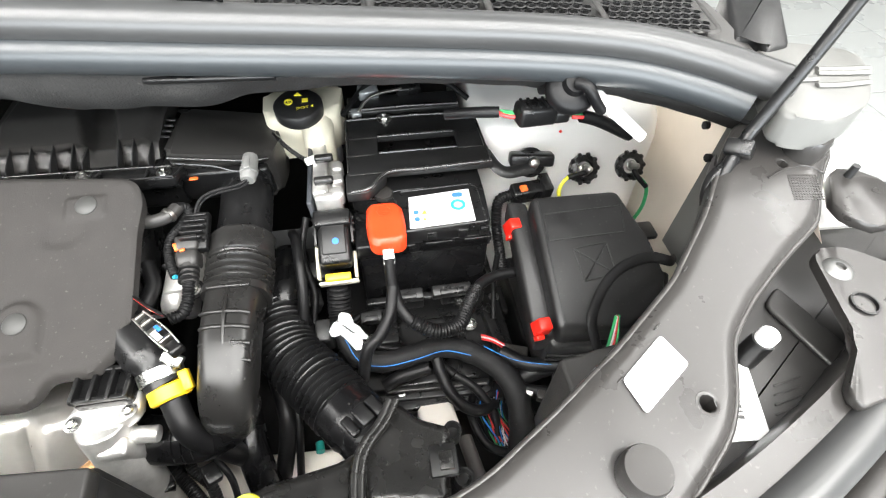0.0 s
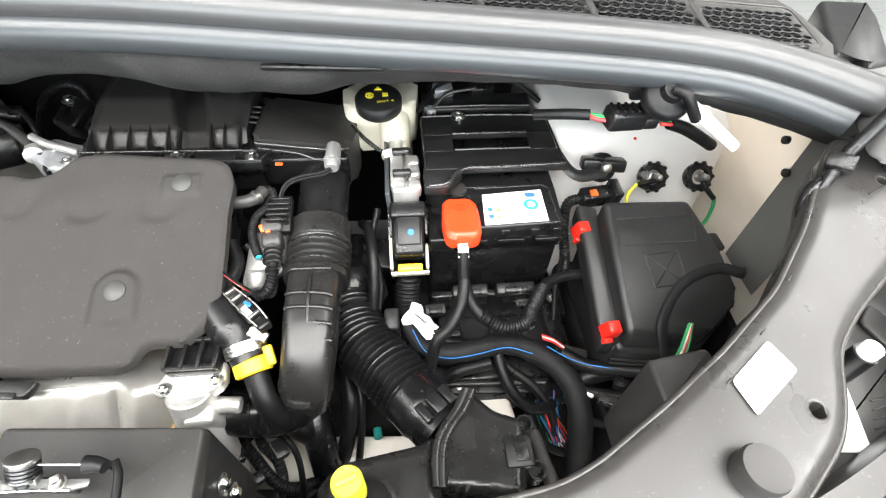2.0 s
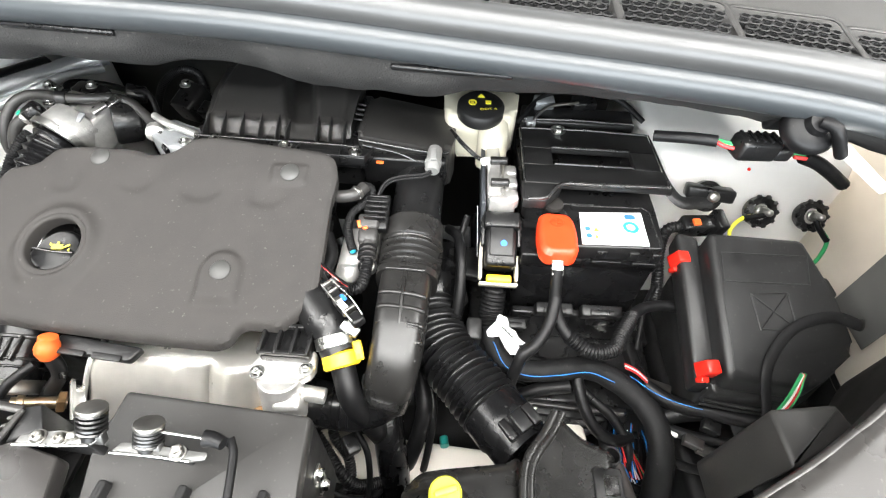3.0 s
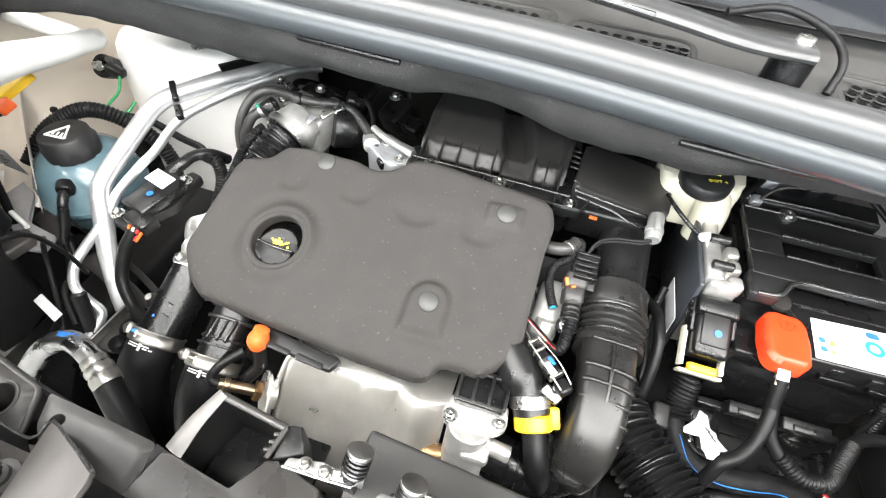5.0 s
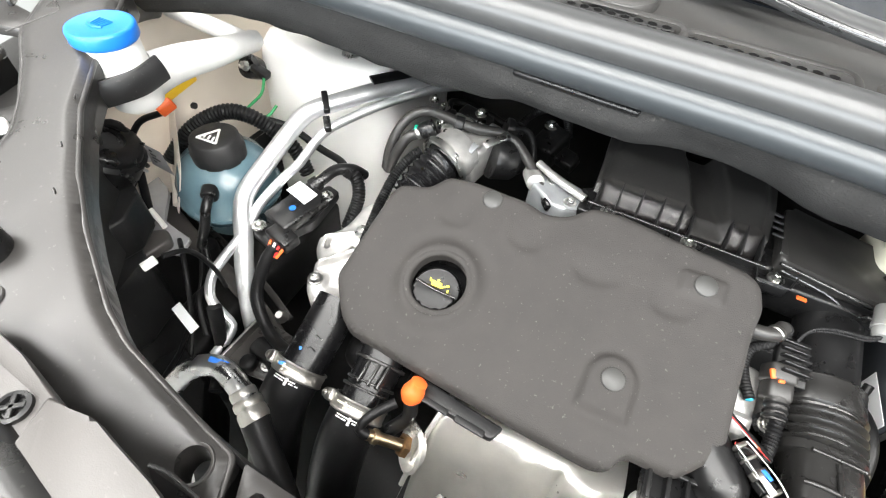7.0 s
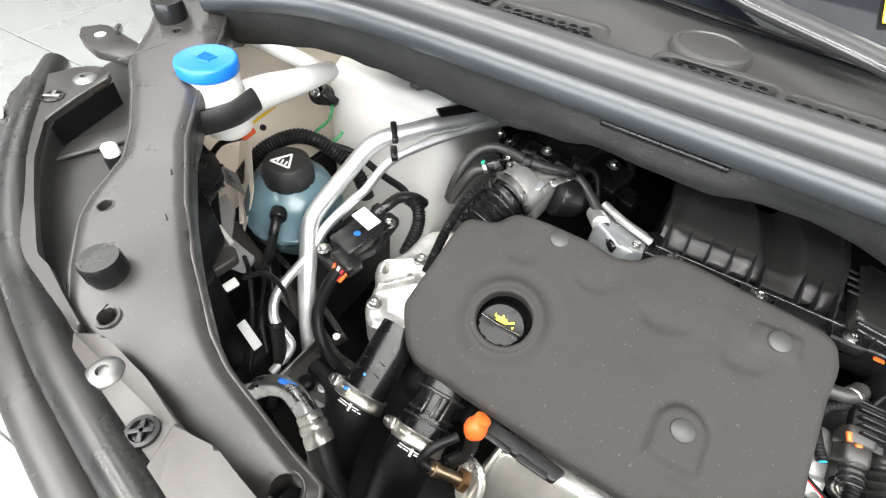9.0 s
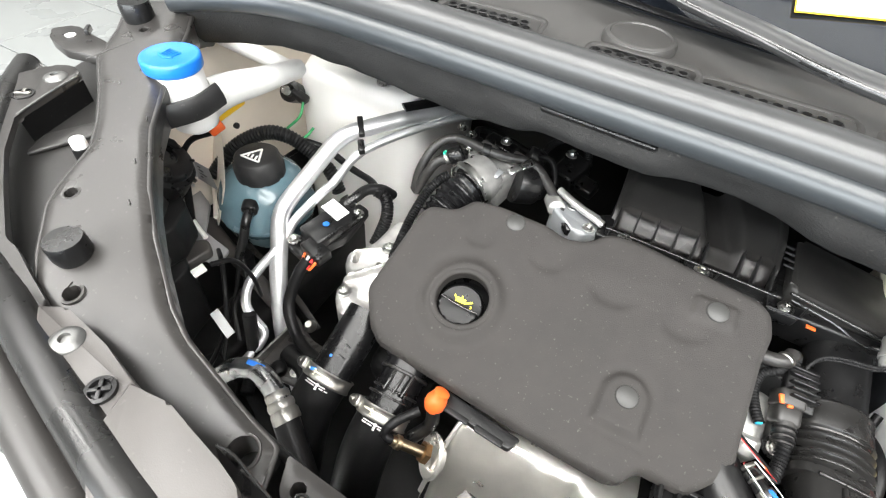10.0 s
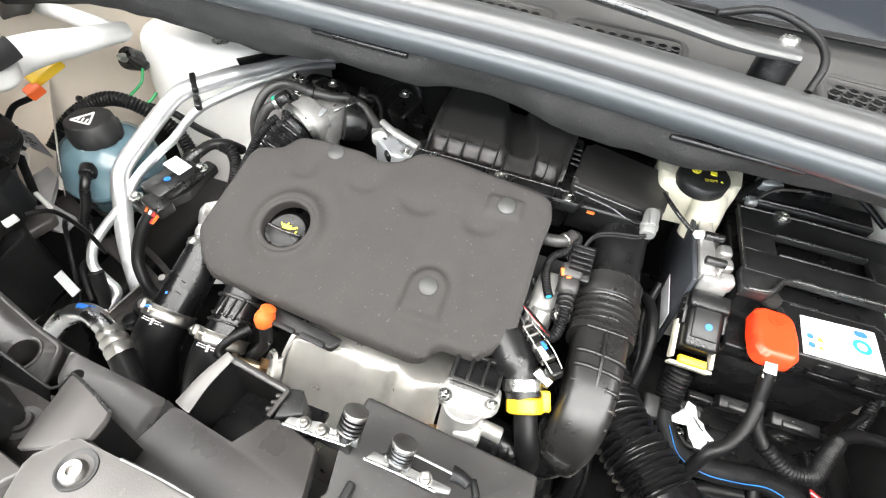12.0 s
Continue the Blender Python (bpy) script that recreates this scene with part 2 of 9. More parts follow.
COWLP = material("grey cowl plastic", (0.045, 0.0437, 0.0421), 0.40, var=0.10, scale=22, bumpy=0.12, fine=1400, spec=0.5, dust=0.08)
RUBBER = material("black rubber", (0.006, 0.006, 0.0064), 0.42, var=0.2, scale=60, bumpy=0.1, fine=1400, spec=0.22, dust=0.04)
SEAL = material("seal rubber", (0.043, 0.0435, 0.044), 0.34, var=0.06, scale=10, bumpy=0.015, spec=0.6, dust=0.0, spread=0.03)
# the lower lip's blue is daylight's tint put into the colour
SEALB = material("lower seal rubber tinted by daylight", (0.030, 0.034, 0.037), 0.34, var=0.06, scale=10, bumpy=0.015, spec=0.6, dust=0.0, spread=0.03)
FELT = material("insulation felt", (0.024, 0.0236, 0.023), 0.9, var=0.25, scale=30, bumpy=0.8, fine=500, spec=0.25, dust=0.10)
PAINT = material("white body paint", (0.90, 0.89, 0.865), 0.35, var=0.03, scale=8, bumpy=0.05, fine=300, coat=0.3)
BEIGE = material("beige, also for shaded white", (0.80, 0.745, 0.675), 0.4, var=0.06, scale=10, bumpy=0.06, fine=300)
CAST = material("cast aluminium", (0.66, 0.65, 0.63), 0.36, 0.75, var=0.16, scale=60, bumpy=0.30, fine=450)
ALU = material("bare aluminium pipe", (0.74, 0.75, 0.76), 0.38, 0.85, var=0.08, scale=40, bumpy=0.15)
ALUGREY = material("brushed grey pipe", (0.34, 0.34, 0.34), 0.28, 1.0, var=0.12, scale=50, bumpy=0.08)
STEEL = material("zinc steel", (0.62, 0.62, 0.60), 0.30, 1.0, var=0.14, scale=80, bumpy=0.15)
ECUPLATE = material("dark blue-grey sheet", (0.055, 0.060, 0.068), 0.42, 0.3, var=0.1, scale=60, bumpy=0.2, fine=500)
ALUDULL = material("dull grey casting", (0.30, 0.31, 0.32), 0.45, 0.5, var=0.1, scale=60, bumpy=0.3, fine=500)
# slightly paler and glossy; edge beads of it draw the edge highlights
EDGEM = material("rounded glossy edge", (0.022, 0.022, 0.022), 0.24, var=0.1, scale=60, bumpy=0.05, spec=0.9)
TAPE = material("cloth tape", (0.009, 0.009, 0.0095), 0.62, var=0.2, scale=60, bumpy=0.3, fine=900, spec=0.25, dust=0.04)
# near-black: the shade deep in the bay is put into this colour
DEEPSHADE = material("casting darkened for deep shade", (0.006, 0.006, 0.0062), 0.62, var=0.3, scale=40, bumpy=0.4, fine=400, spec=0.15)
RINGED = material("glossy black hose", (0.005, 0.005, 0.0053), 0.30, var=0.1, scale=30, bumpy=0.03, spec=0.5)
DUCT = material("charcoal plastic", (0.014, 0.0136, 0.0132), 0.29, var=0.15, scale=30, bumpy=0.08, fine=1400, spec=0.5, dust=0.06)
# brown darkened so the recess shadow sits in the colour
BROWN = material("dusty brown plastic darkened for shadow", (0.016, 0.0125, 0.0105), 0.55, var=0.3, scale=60, bumpy=0.3, dust=0.2)
PLATE = material("grey zinc plate", (0.22, 0.22, 0.215), 0.5, 1.0, var=0.2, scale=60, bumpy=0.15)
SPRING = material("dark spring steel", (0.10, 0.10, 0.10), 0.35, 1.0, var=0.14, scale=80, bumpy=0.1)
SCREW = material("dull steel screw", (0.36, 0.35, 0.33), 0.38, 1.0, var=0.14, scale=80, bumpy=0.15)
TABGREY = material("light grey plastic", (0.092, 0.086, 0.083), 0.42, var=0.1, scale=24, bumpy=0.10, fine=1200, dust=0.05)
BRACKET = material("pale grey plastic", (0.066, 0.061, 0.058), 0.40, var=0.1, scale=24, bumpy=0.10, fine=1200, dust=0.05)
SHIELD = material("embossed heat shield", (0.90, 0.88, 0.84), 0.33, 0.80, var=0.08, scale=25, bumpy=0.12, fine=200)
RUST = material("heat-tinted steel", (0.33, 0.20, 0.10), 0.4, 0.9, var=0.3, scale=90)
RED = material("red plastic", (0.80, 0.022, 0.012), 0.35, var=0.08, scale=40, bumpy=0.15)
ORANGE = material("orange plastic", (0.80, 0.13, 0.025), 0.4, var=0.08, scale=40, bumpy=0.15)
TERMINAL = material("orange red cap plastic", (0.78, 0.050, 0.012), 0.36, var=0.08, scale=40, bumpy=0.15)
YELLOW = material("yellow plastic", (0.85, 0.55, 0.02), 0.4, var=0.06, scale=40, bumpy=0.15)
LEMON = material("lemon plastic", (0.80, 0.76, 0.05), 0.4, var=0.06, scale=40, bumpy=0.15)
BLUE = material("blue plastic", (0.010, 0.15, 0.58), 0.35, var=0.06, scale=40, bumpy=0.1)
BLUEDOT = material("blue paint mark", (0.02, 0.16, 0.6), 0.5, var=0.2, scale=300)
WHITE = material("white plastic", (0.80, 0.80, 0.78), 0.4, var=0.04, scale=30, bumpy=0.1)
PAPER = material("white paper label", (0.80, 0.81, 0.82), 0.55, var=0.03, scale=60, bumpy=0.1)
INK = material("dark print", (0.05, 0.05, 0.05), 0.6)
BLUEINK = material("blue print", (0.03, 0.14, 0.42), 0.6)
TEAL = material("teal print", (0.02, 0.42, 0.60), 0.6)
YINK = material("yellow print", (0.85, 0.75, 0.05), 0.6)
GREENW = material("green wire", (0.03, 0.30, 0.10), 0.45)
REDW = material("red wire", (0.6, 0.03, 0.03), 0.45)
WHITEW = material("white wire", (0.7, 0.7, 0.7), 0.45)
BLUEW = material("blue wire", (0.02, 0.2, 0.6), 0.45)
CAPOIL = material("black filler cap", (0.0035, 0.0035, 0.0038), 0.33, var=0.1, scale=60, bumpy=0.06, spec=0.25)
CAPBLK = material("matt black cap", (0.012, 0.012, 0.0125), 0.5, var=0.12, scale=60, bumpy=0.3)
TANK = material("blue translucent tank", (0.100, 0.165, 0.195), 0.25, var=0.25, scale=14, bumpy=0.08, fine=200, coat=0.2)
TILE = material("white floor tile", (0.27, 0.28, 0.275), 0.3, var=0.04, scale=3, bumpy=0.05, fine=120)
GROUT = material("grey grout", (0.35, 0.35, 0.34), 0.8, var=0.1)
WALLM = material("white wall paint", (0.42, 0.42, 0.415), 0.8, var=0.03, scale=2)
DISC = material("moulded grey disc", (0.043, 0.043, 0.0415), 0.5, var=0.06, scale=60)
GLASS = material("dark windscreen glass", (0.012, 0.014, 0.018), 0.06, var=0.05, scale=4, bumpy=0.0, spec=0.7)
TAGGREY = material("grey paper", (0.42, 0.42, 0.43), 0.6, var=0.06, scale=40)
SHEETM = material("primed grey sheet metal", (0.30, 0.30, 0.305), 0.40, var=0.15, scale=30, bumpy=0.1, dust=0.1)
PALE = material("pale translucent plastic", (0.13, 0.13, 0.124), 0.42, var=0.08, scale=20, bumpy=0.1)
CREAM = material("cream plastic", (0.72, 0.68, 0.55), 0.4, var=0.05, scale=40)

# ---- showroom ----
bm = B()
box(bm, (-0.3, 1.0, -0.06), (14, 12, 0.1), bev=0)
floor = solo("floor", bm, GROUT, "white tiled showroom floor with grey joints", "floor", kind="structure", smooth=0)
for k, (c, s) in enumerate((((-0.3, 7.05, 1.7), (14.2, 0.1, 3.5)), ((-7.35, 1.0, 1.7), (0.1, 12, 3.5)), ((6.75, 1.0, 1.7), (0.1, 12, 3.5)))):
    bm = B()
    box(bm, c, s, bev=0)
    solo(("wall_north", "wall_west", "wall_east")[k], bm, WALLM, "plain white showroom wall", "wall", kind="structure", smooth=0)
# unseen wall; its window is assumed, to hold the added lamp
bm = B()
for c, s in (((-0.3, -5.05, 0.25), (14.2, 0.1, 0.6)), ((-0.3, -5.05, 3.22), (14.2, 0.1, 0.46)), ((-6.15, -5.05, 1.77), (2.5, 0.1, 2.44)), ((5.55, -5.05, 1.77), (2.5, 0.1, 2.44))):
    box(bm, c, s, bev=0)
solo("wall_south", bm, WALLM, "white showroom wall with an assumed wide window", "wall", kind="structure", smooth=0)
bm = B()
for x in (-4.85, -2.6, -0.3, 2.0, 4.25):
    box(bm, (x, -5.05, 1.77), (0.08, 0.08, 2.44), bev=0.004)
solo("window_1", bm, PAINT, "white frame posts of the assumed window", "window", kind="structure")
bm = B()
box(bm, (-0.3, 1.0, 3.5), (14.2, 12.2, 0.1), bev=0)
solo("ceiling", bm, WALLM, "plain white showroom ceiling", "ceiling", kind="structure", smooth=0)


# ---- body shell of the car ----
body = thing("car", (CX, 0.9, 0.0), "white painted body shell of a car, bonnet open, on tyres", "car")


def tower(x0, x1, y0, y1, z0, z1, lean):
    t = B()
    o = rounded(rect(x0, y0, x1, y1), 0.06, 5)
    for n, (z, k) in enumerate(((z0, 1.0), ((z0 + z1) / 2, 1.0), (z1 - 0.05, 0.985), (z1 - 0.018, 0.95), (z1 - 0.004, 0.89), (z1, 0.80))):
        cx, cy = (x0 + x1) / 2, (y0 + y1) / 2 + (z - z0) * lean
        ring = [t.verts.new((cx + (x - (x0 + x1) / 2) * k, cy + (y - (y0 + y1) / 2) * k, z)) for x, y in o]
        if n:
            for a in range(len(ring)):
                b = (a + 1) % len(ring)
                t.faces.new((prev[a], prev[b], ring[b], ring[a]))
        prev = ring
    t.faces.new(prev)
    return t


part("strut_tower", tower(0.14, 0.44, 0.50, 0.80, 0.40, 0.865, 0.03), PAINT, body)
part("strut_tower", tower(-1.06, -0.798, 0.572, 0.86, 0.40, 0.875, 0.03), PAINT, body)
bm = B()
bolt(bm, (-0.881, 0.628, 0.876), r=0.009, h=0.008)
part("tower_bolt", bm, STEEL, body)
for side in (1, -1):
    # wheel arch panels beside the bay
    t = B()
    pts = [(0.02, 0.66), (0.15, 0.80), (0.30, 0.93), (0.55, 0.95), (0.80, 0.95)]
    prev = None
    for _, y, ztop in spline([(0, *p) for p in pts], 0.02):
        bulge = 0.02 * math.sin(y * 9)
        ring = [t.verts.new(W(side * (0.775 + 0.015 * j / 6 + 0.012 * math.sin(j * 0.9) - bulge * (j / 6)), y, 0.64 + (ztop - 0.64) * j / 6)) for j in range(7)]
        if prev:
            for j in range(6):
                t.faces.new((prev[j], prev[j + 1], ring[j + 1], ring[j]))
        prev = ring
    bmesh.ops.solidify(t, geom=t.faces[:], thickness=0.004)
    # beige here puts the shade on the white wing into its colour
    part("inner_fender", t, BEIGE, body, "inner wing, beige for its white paint in shade")
    bm = B()
    tube(bm, [W(side * 0.80, v, z) for v, z in ((0.30, 0.925), (0.42, 0.955), (0.60, 0.962), (0.85, 0.965))], 0.035, 10, 0.03, flat=(1.0, 0.12))
    part("wing_flange", bm, PAINT, body)
    # side member coloured black for the shade low in the bay
    bm = B()
    box(bm, (CX + side * 0.60, 0.33, 0.53), (0.09, 0.75, 0.12), bev=0.015, seg=3)
    part("side_member", bm, DARK, body, "side member, black for the deep shade")
    # added dark panel stands in for the shade below the inner wing
    bm = B()
    box(bm, W(side * 0.785, 0.45, 0.47), (0.02, 0.95, 0.36), (0, 0, -3.4), 0.004)
    part("arch_shade_panel", bm, DARK, body, "added black panel for the shaded lower arch")
bm = B()
box(bm, (CX, 0.90, 0.70), (1.75, 0.03, 0.75), bev=0.005)
part("firewall", bm, DARK, body, "dark lined firewall")
bm = B()
box(bm, (CX, 0.45, 0.28), (1.5, 1.0, 0.01), bev=0.002)
part("undertray", bm, DARK, body, "black plastic undertray")
for side in (1, -1):
    bm = B()
    if side > 0:
        slab(bm, rounded([(0.3919, 0.4052), (0.4238, 0.3966), (0.4754, 0.3809), (0.4735, 0.3577), (0.4503, 0.3198), (0.4242, 0.2896), (0.3780, 0.2693), (0.3531, 0.2742), (0.3380, 0.2859)], 0.012, 3), 1.000, 1.030, bev=0.005, seg=3)
        slab(bm, [(0.43, 0.34), (0.47, 0.37), (0.47, 0.44), (0.43, 0.42)], 0.70, 1.002, 0.002)
        ribs = [[(0.4132, 0.3447, 1.0315), (0.4369, 0.3417, 1.0315), (0.4644, 0.3402, 1.0315)], [(0.4084, 0.3382, 1.0315), (0.4318, 0.3352, 1.0315), (0.4582, 0.3329, 1.0315)], [(0.3729, 0.3320, 1.0315), (0.3868, 0.3293, 1.0315), (0.4010, 0.3284, 1.0315)], [(0.3939, 0.3189, 1.0315), (0.4172, 0.3168, 1.0315), (0.4456, 0.3179, 1.0315)]]
    else:
        o = rounded([tuple(W(-u, v).xy) for u, v in ((0.78, 0.47), (0.90, 0.55), (0.985, 0.56), (0.985, 0.50), (0.93, 0.425), (0.86, 0.395), (0.80, 0.405), (0.77, 0.43))], 0.02, 3)
        slab(bm, o, 0.925, 0.955, bev=0.008, seg=3)
        ribs = [[W(-u, v + 0.01 * (u - 0.86), 0.9555 - 0.022 * u) for u in (0.80, 0.87, 0.93)] for v in (0.447, 0.475, 0.512)]
    part("wing_edge", bm, PALE, body, "pale translucent plastic wing end")
    for r in ribs:
        part("wing_edge_rib", tube(B(), r, 0.0026, 8, flat=(1.3, 0.8)), PALE, body)
    bm = B()
    tube(bm, [(CX + side * 0.93, 1.3, 0.72), (CX + side * 0.93, 0.55, 0.74), (CX + side * 0.86, 0.22, 0.66), (CX + side * 0.70, 0.02, 0.60)], 0.16, 18, 0.05, flat=(0.35, 1.0))
    part("wing", bm, PAINT, body)
    bm = B()
    lathe(bm, [(0.14, -0.1), (0.24, -0.1), (0.31, -0.08), (0.315, 0.08), (0.24, 0.1), (0.14, 0.1)], (CX + side * 0.80, 0.80, 0.315), (1, 0, 0), 40)
    wheel = part("tyre", bm, RUBBER, body, "black rubber tyre")


# ---- open bonnet above the bay ----
bonnet = thing("bonnet", (CX, 0.62, 1.26), "white bonnet with black felt liner held open by its prop rod", "bonnet")


def bonnet_shell(inset, lift, thick):
    bm = B()
    rows = []
    for i in range(25):
        u = (-1 + 2 * i / 24) * (0.82 - inset)
        row = []
        for k in range(13):
            w = inset / 0.9 + (1 - 2 * inset / 0.9) * k / 12
            y, z = 0.60 - 0.42 * w, 1.27 + 0.74 * w
            bow = 0.05 * (1 - (u / 0.82) ** 2) + 0.03 * math.sin(math.pi * w)
            row.append(bm.verts.new(W(u * (1 - 0.10 * w), y + (bow + lift) * 0.87, z + (bow + lift) * 0.49)))
        rows.append(row)
    for a, b in zip(rows, rows[1:]):
        for k in range(12):
            bm.faces.new((a[k], a[k + 1], b[k + 1], b[k]))
    bmesh.ops.solidify(bm, geom=bm.faces[:], thickness=thick)
    return bm


part("outer_skin", bonnet_shell(0.0, 0.0, 0.004), PAINT, bonnet, smooth=60)
part("felt_liner", bonnet_shell(0.09, -0.012, 0.006), FELT, bonnet, "black felt liner", smooth=60)

# ---- hood seal along the cowl ----
def crown(u):
    """Middle of the groove between the two seal lips: depth and height at u metres from the car's middle."""
    a = abs(u)
    knots = ((0, 0.430, 1.061), (0.2, 0.430, 1.056), (0.4, 0.430, 1.050), (0.52, 0.428, 1.045), (0.6, 0.418, 1.040), (0.66, 0.390, 1.036), (0.72, 0.345, 1.032), (0.95, 0.2, 1.02))
    table = [(-k[0], k[1], k[2]) for k in knots[2:0:-1]] + list(knots)
    for p, q, r, w in zip(table, table[1:], table[2:], table[3:] + [(1.2, 0.05, 1.01)]):
        if q[0] <= a <= r[0]:
            k, h = (a - q[0]) / (r[0] - q[0]), r[0] - q[0]
            out = []
            for c in (1, 2):
                m0, m1 = (r[c] - p[c]) / (r[0] - p[0]) * h, (w[c] - q[c]) / (w[0] - q[0]) * h
                out.append((2 * k ** 3 - 3 * k * k + 1) * q[c] + (k ** 3 - 2 * k * k + k) * m0 + (3 * k * k - 2 * k ** 3) * r[c] + (k ** 3 - k * k) * m1)
            return out


def crown_path(dy, dz, u0, u1, step=0.025):
    n = int((u1 - u0) / step) + 1
    return [W(u, crown(u)[0] + dy, crown(u)[1] + dz) for u in (u0 + (u1 - u0) * k / n for k in range(n + 1))]


seal = thing("hood_seal", (CX, 0.41, 1.03), "grey double rubber bonnet seal along the cowl edge", "seal")
bm = B()
tube(bm, crown_path(0.010, 0.013, -0.72, 0.71), 0.0170, 36, 0.012, flat=(1.0, 1.0))
part("upper_lip", bm, SEAL, seal, "grey round upper rubber lip")
bm = B()
tube(bm, crown_path(-0.001, -0.012, -0.70, 0.685), 0.0145, 36, 0.012, flat=(0.85, 1.05))
part("lower_lip", bm, SEALB, seal, "lower rubber lip with daylight blue in its grey")

# ---- insulation under the seal ----
bm = B()
rows = []
n = 150
for i in range(n + 1):
    u = -0.70 + 1.40 * i / n
    y, z = crown(u)
    lobe = bump(u, 0, 0.10, 0, 0.07, 1, 0.05) + bump(u, 0, -0.20, 0, 0.07, 1, 0.05)
    low = 0.990 - 0.014 * lobe - (0.034 if u < -0.25 else 0) * min(1, (-0.25 - u) / 0.08) - 0.008 * math.sin(u * 11 + 0.5) * (u > 0.25) + 0.003 * noise.noise(Vector((u * 30, 0, 0)))
    row = []
    for j in range(15):
        k = j / 14
        if k < 0.6:
            q = k / 0.6
            v = W(u, y - 0.002 + 0.034 * q + (0.004 + 0.010 * lobe) * math.sin(q * 3.1) * -1 + 0.003 * noise.noise(Vector((u * 18, q * 3, 5))), z - 0.024 + (low - z + 0.024) * q)
        else:
            q = (k - 0.6) / 0.4
            v = W(u, y + 0.032 + 0.42 * q, low - 0.010 * math.sin(q * math.pi) + 0.02 * q)
        row.append(bm.verts.new(v))
    rows.append(row)
for a, b in zip(rows, rows[1:]):
    for j in range(14):
        bm.faces.new((a[j], a[j + 1], b[j + 1], b[j]))
insul = solo("firewall_insulation", bm, FELT, "dark grey felt insulation mat under the cowl seal", "insulation", smooth=60)
# black bars stand in for the shaded slots in the mat
for u0 in (0.195, -0.185):
    bm = B()
    box(bm, W(u0, crown(u0)[0] - 0.001, crown(u0)[1] - 0.029), (0.115, 0.010, 0.006), (20, 0, -3.4), 0.002)
    part("slot_dark_bar", bm, BLACK, insul, "black bar in place of the dark slot under the seal")

# ---- cowl with its grilles, windscreen, wiper ----
cowl = thing("cowl_panel", (CX, 0.55, 1.0), "dark grey plastic cowl panel with honeycomb air grilles", "cowl")


def cowl_z(x, y):
    u, v = uv(x, y)
    return 1.078 - 0.05 * u * u - 0.022 * u + 0.12 * (v - 0.45)


bm = B()
sheet(bm, rounded([tuple(W(*p).xy) for p in ((-0.72, 0.378), (-0.6, 0.444), (-0.2, 0.457), (0.2, 0.457), (0.6, 0.444), (0.72, 0.378), (0.70, 0.52), (0.60, 0.66), (0.35, 0.60), (-0.35, 0.60), (-0.60, 0.66), (-0.70, 0.52))], 0.03),
      lambda x, y: cowl_z(x, y) - 0.006, 0.02, 0.01)
part("cowl_tray", bm, COWLP, cowl)


def grille(x0, x1, y0, y1, pitch=0.0112):
    """A raised frame filled with hexagonal cells that have real holes."""
    bm = B()
    r, hole = pitch / math.sqrt(3), pitch * 0.37
    j = 0
    y = y0
    while y < y1:
        x = x0 + (pitch / 2 if j % 2 else 0)
        while x < x1:
            z = cowl_z(x, y) + 0.004
            outer = [bm.verts.new((x + r * math.sin(a), y + r * math.cos(a), z)) for a in (math.pi * k / 3 for k in range(6))]
            inner = [bm.verts.new((x + hole * math.sin(a), y + hole * math.cos(a), z + 0.0005)) for a in (math.pi * k / 3 for k in range(6))]
            deep = [bm.verts.new((v.co.x, v.co.y, z - 0.006)) for v in inner]
            for k in range(6):
                m = (k + 1) % 6
                bm.faces.new((outer[k], outer[m], inner[m], inner[k]))
                bm.faces.new((inner[k], inner[m], deep[m], deep[k]))
            bm.faces.new(deep)
            x += pitch
        y += pitch * math.sqrt(3) / 2
        j += 1
    return bm


for x0, x1, y0, y1 in ((0.018, 0.112, 0.425, 0.480), (0.127, 0.222, 0.418, 0.474), (0.238, 0.338, 0.405, 0.462), (-0.085, 0.004, 0.432, 0.470),
                       (-0.305, -0.215, 0.440, 0.466), (-0.445, -0.335, 0.445, 0.470), (-0.545, -0.46, 0.452, 0.475), (-0.705, -0.61, 0.455, 0.49), (-0.82, -0.72, 0.46, 0.51), (-0.93, -0.83, 0.47, 0.52)):
    part("air_grille", grille(x0, x1, y0, y1), DARK, cowl, "honeycomb air grille")
    bm = B()
    o = rounded(rect(x0 - 0.008, y0 - 0.002, x1 + 0.008, y1 + 0.010), 0.012)
    loop = [Vector((x, y, cowl_z(x, y) + 0.003)) for x, y in o]
    tube(bm, [*loop, loop[0]], 0.0022, 6, straight=True, flat=(1.4, 0.6))
    part("grille_rim", bm, GREYD, cowl)
bm = B()
lathe(bm, [(0.036, -0.02), (0.036, -0.004), (0.034, 0.0), (0.030, 0.001), (0.029, -0.0005), (0, -0.0005)], (-0.515, 0.522, cowl_z(-0.515, 0.522)), (0, 0, 1), 36)
part("access_cover", bm, COWLP, cowl, "round raised access cover")
bm = B()
t = [bm.verts.new(W(u, v, z)) for u, v, z in ((-0.66, 0.55, 1.092), (0.66, 0.55, 1.092), (0.6, 1.45, 1.62), (-0.6, 1.45, 1.62))]
bm.faces.new(t)
bmesh.ops.subdivide_edges(bm, edges=bm.edges[:], cuts=12, use_grid_fill=True)
for v in bm.verts:
    u = v.co.x - CX
    v.co.y += 0.22 * u * u
bmesh.ops.solidify(bm, geom=bm.faces[:], thickness=0.006)
screen = solo("windscreen", bm, GLASS, "dark raked windscreen glass above the cowl", "windscreen", smooth=60)
bm = B()
tube(bm, [W(u, 0.548 + 0.22 * u * u, 1.093) for u in (-0.66, -0.4, -0.2, 0, 0.2, 0.4, 0.66)], 0.006, 8, 0.02, flat=(1, 0.5))
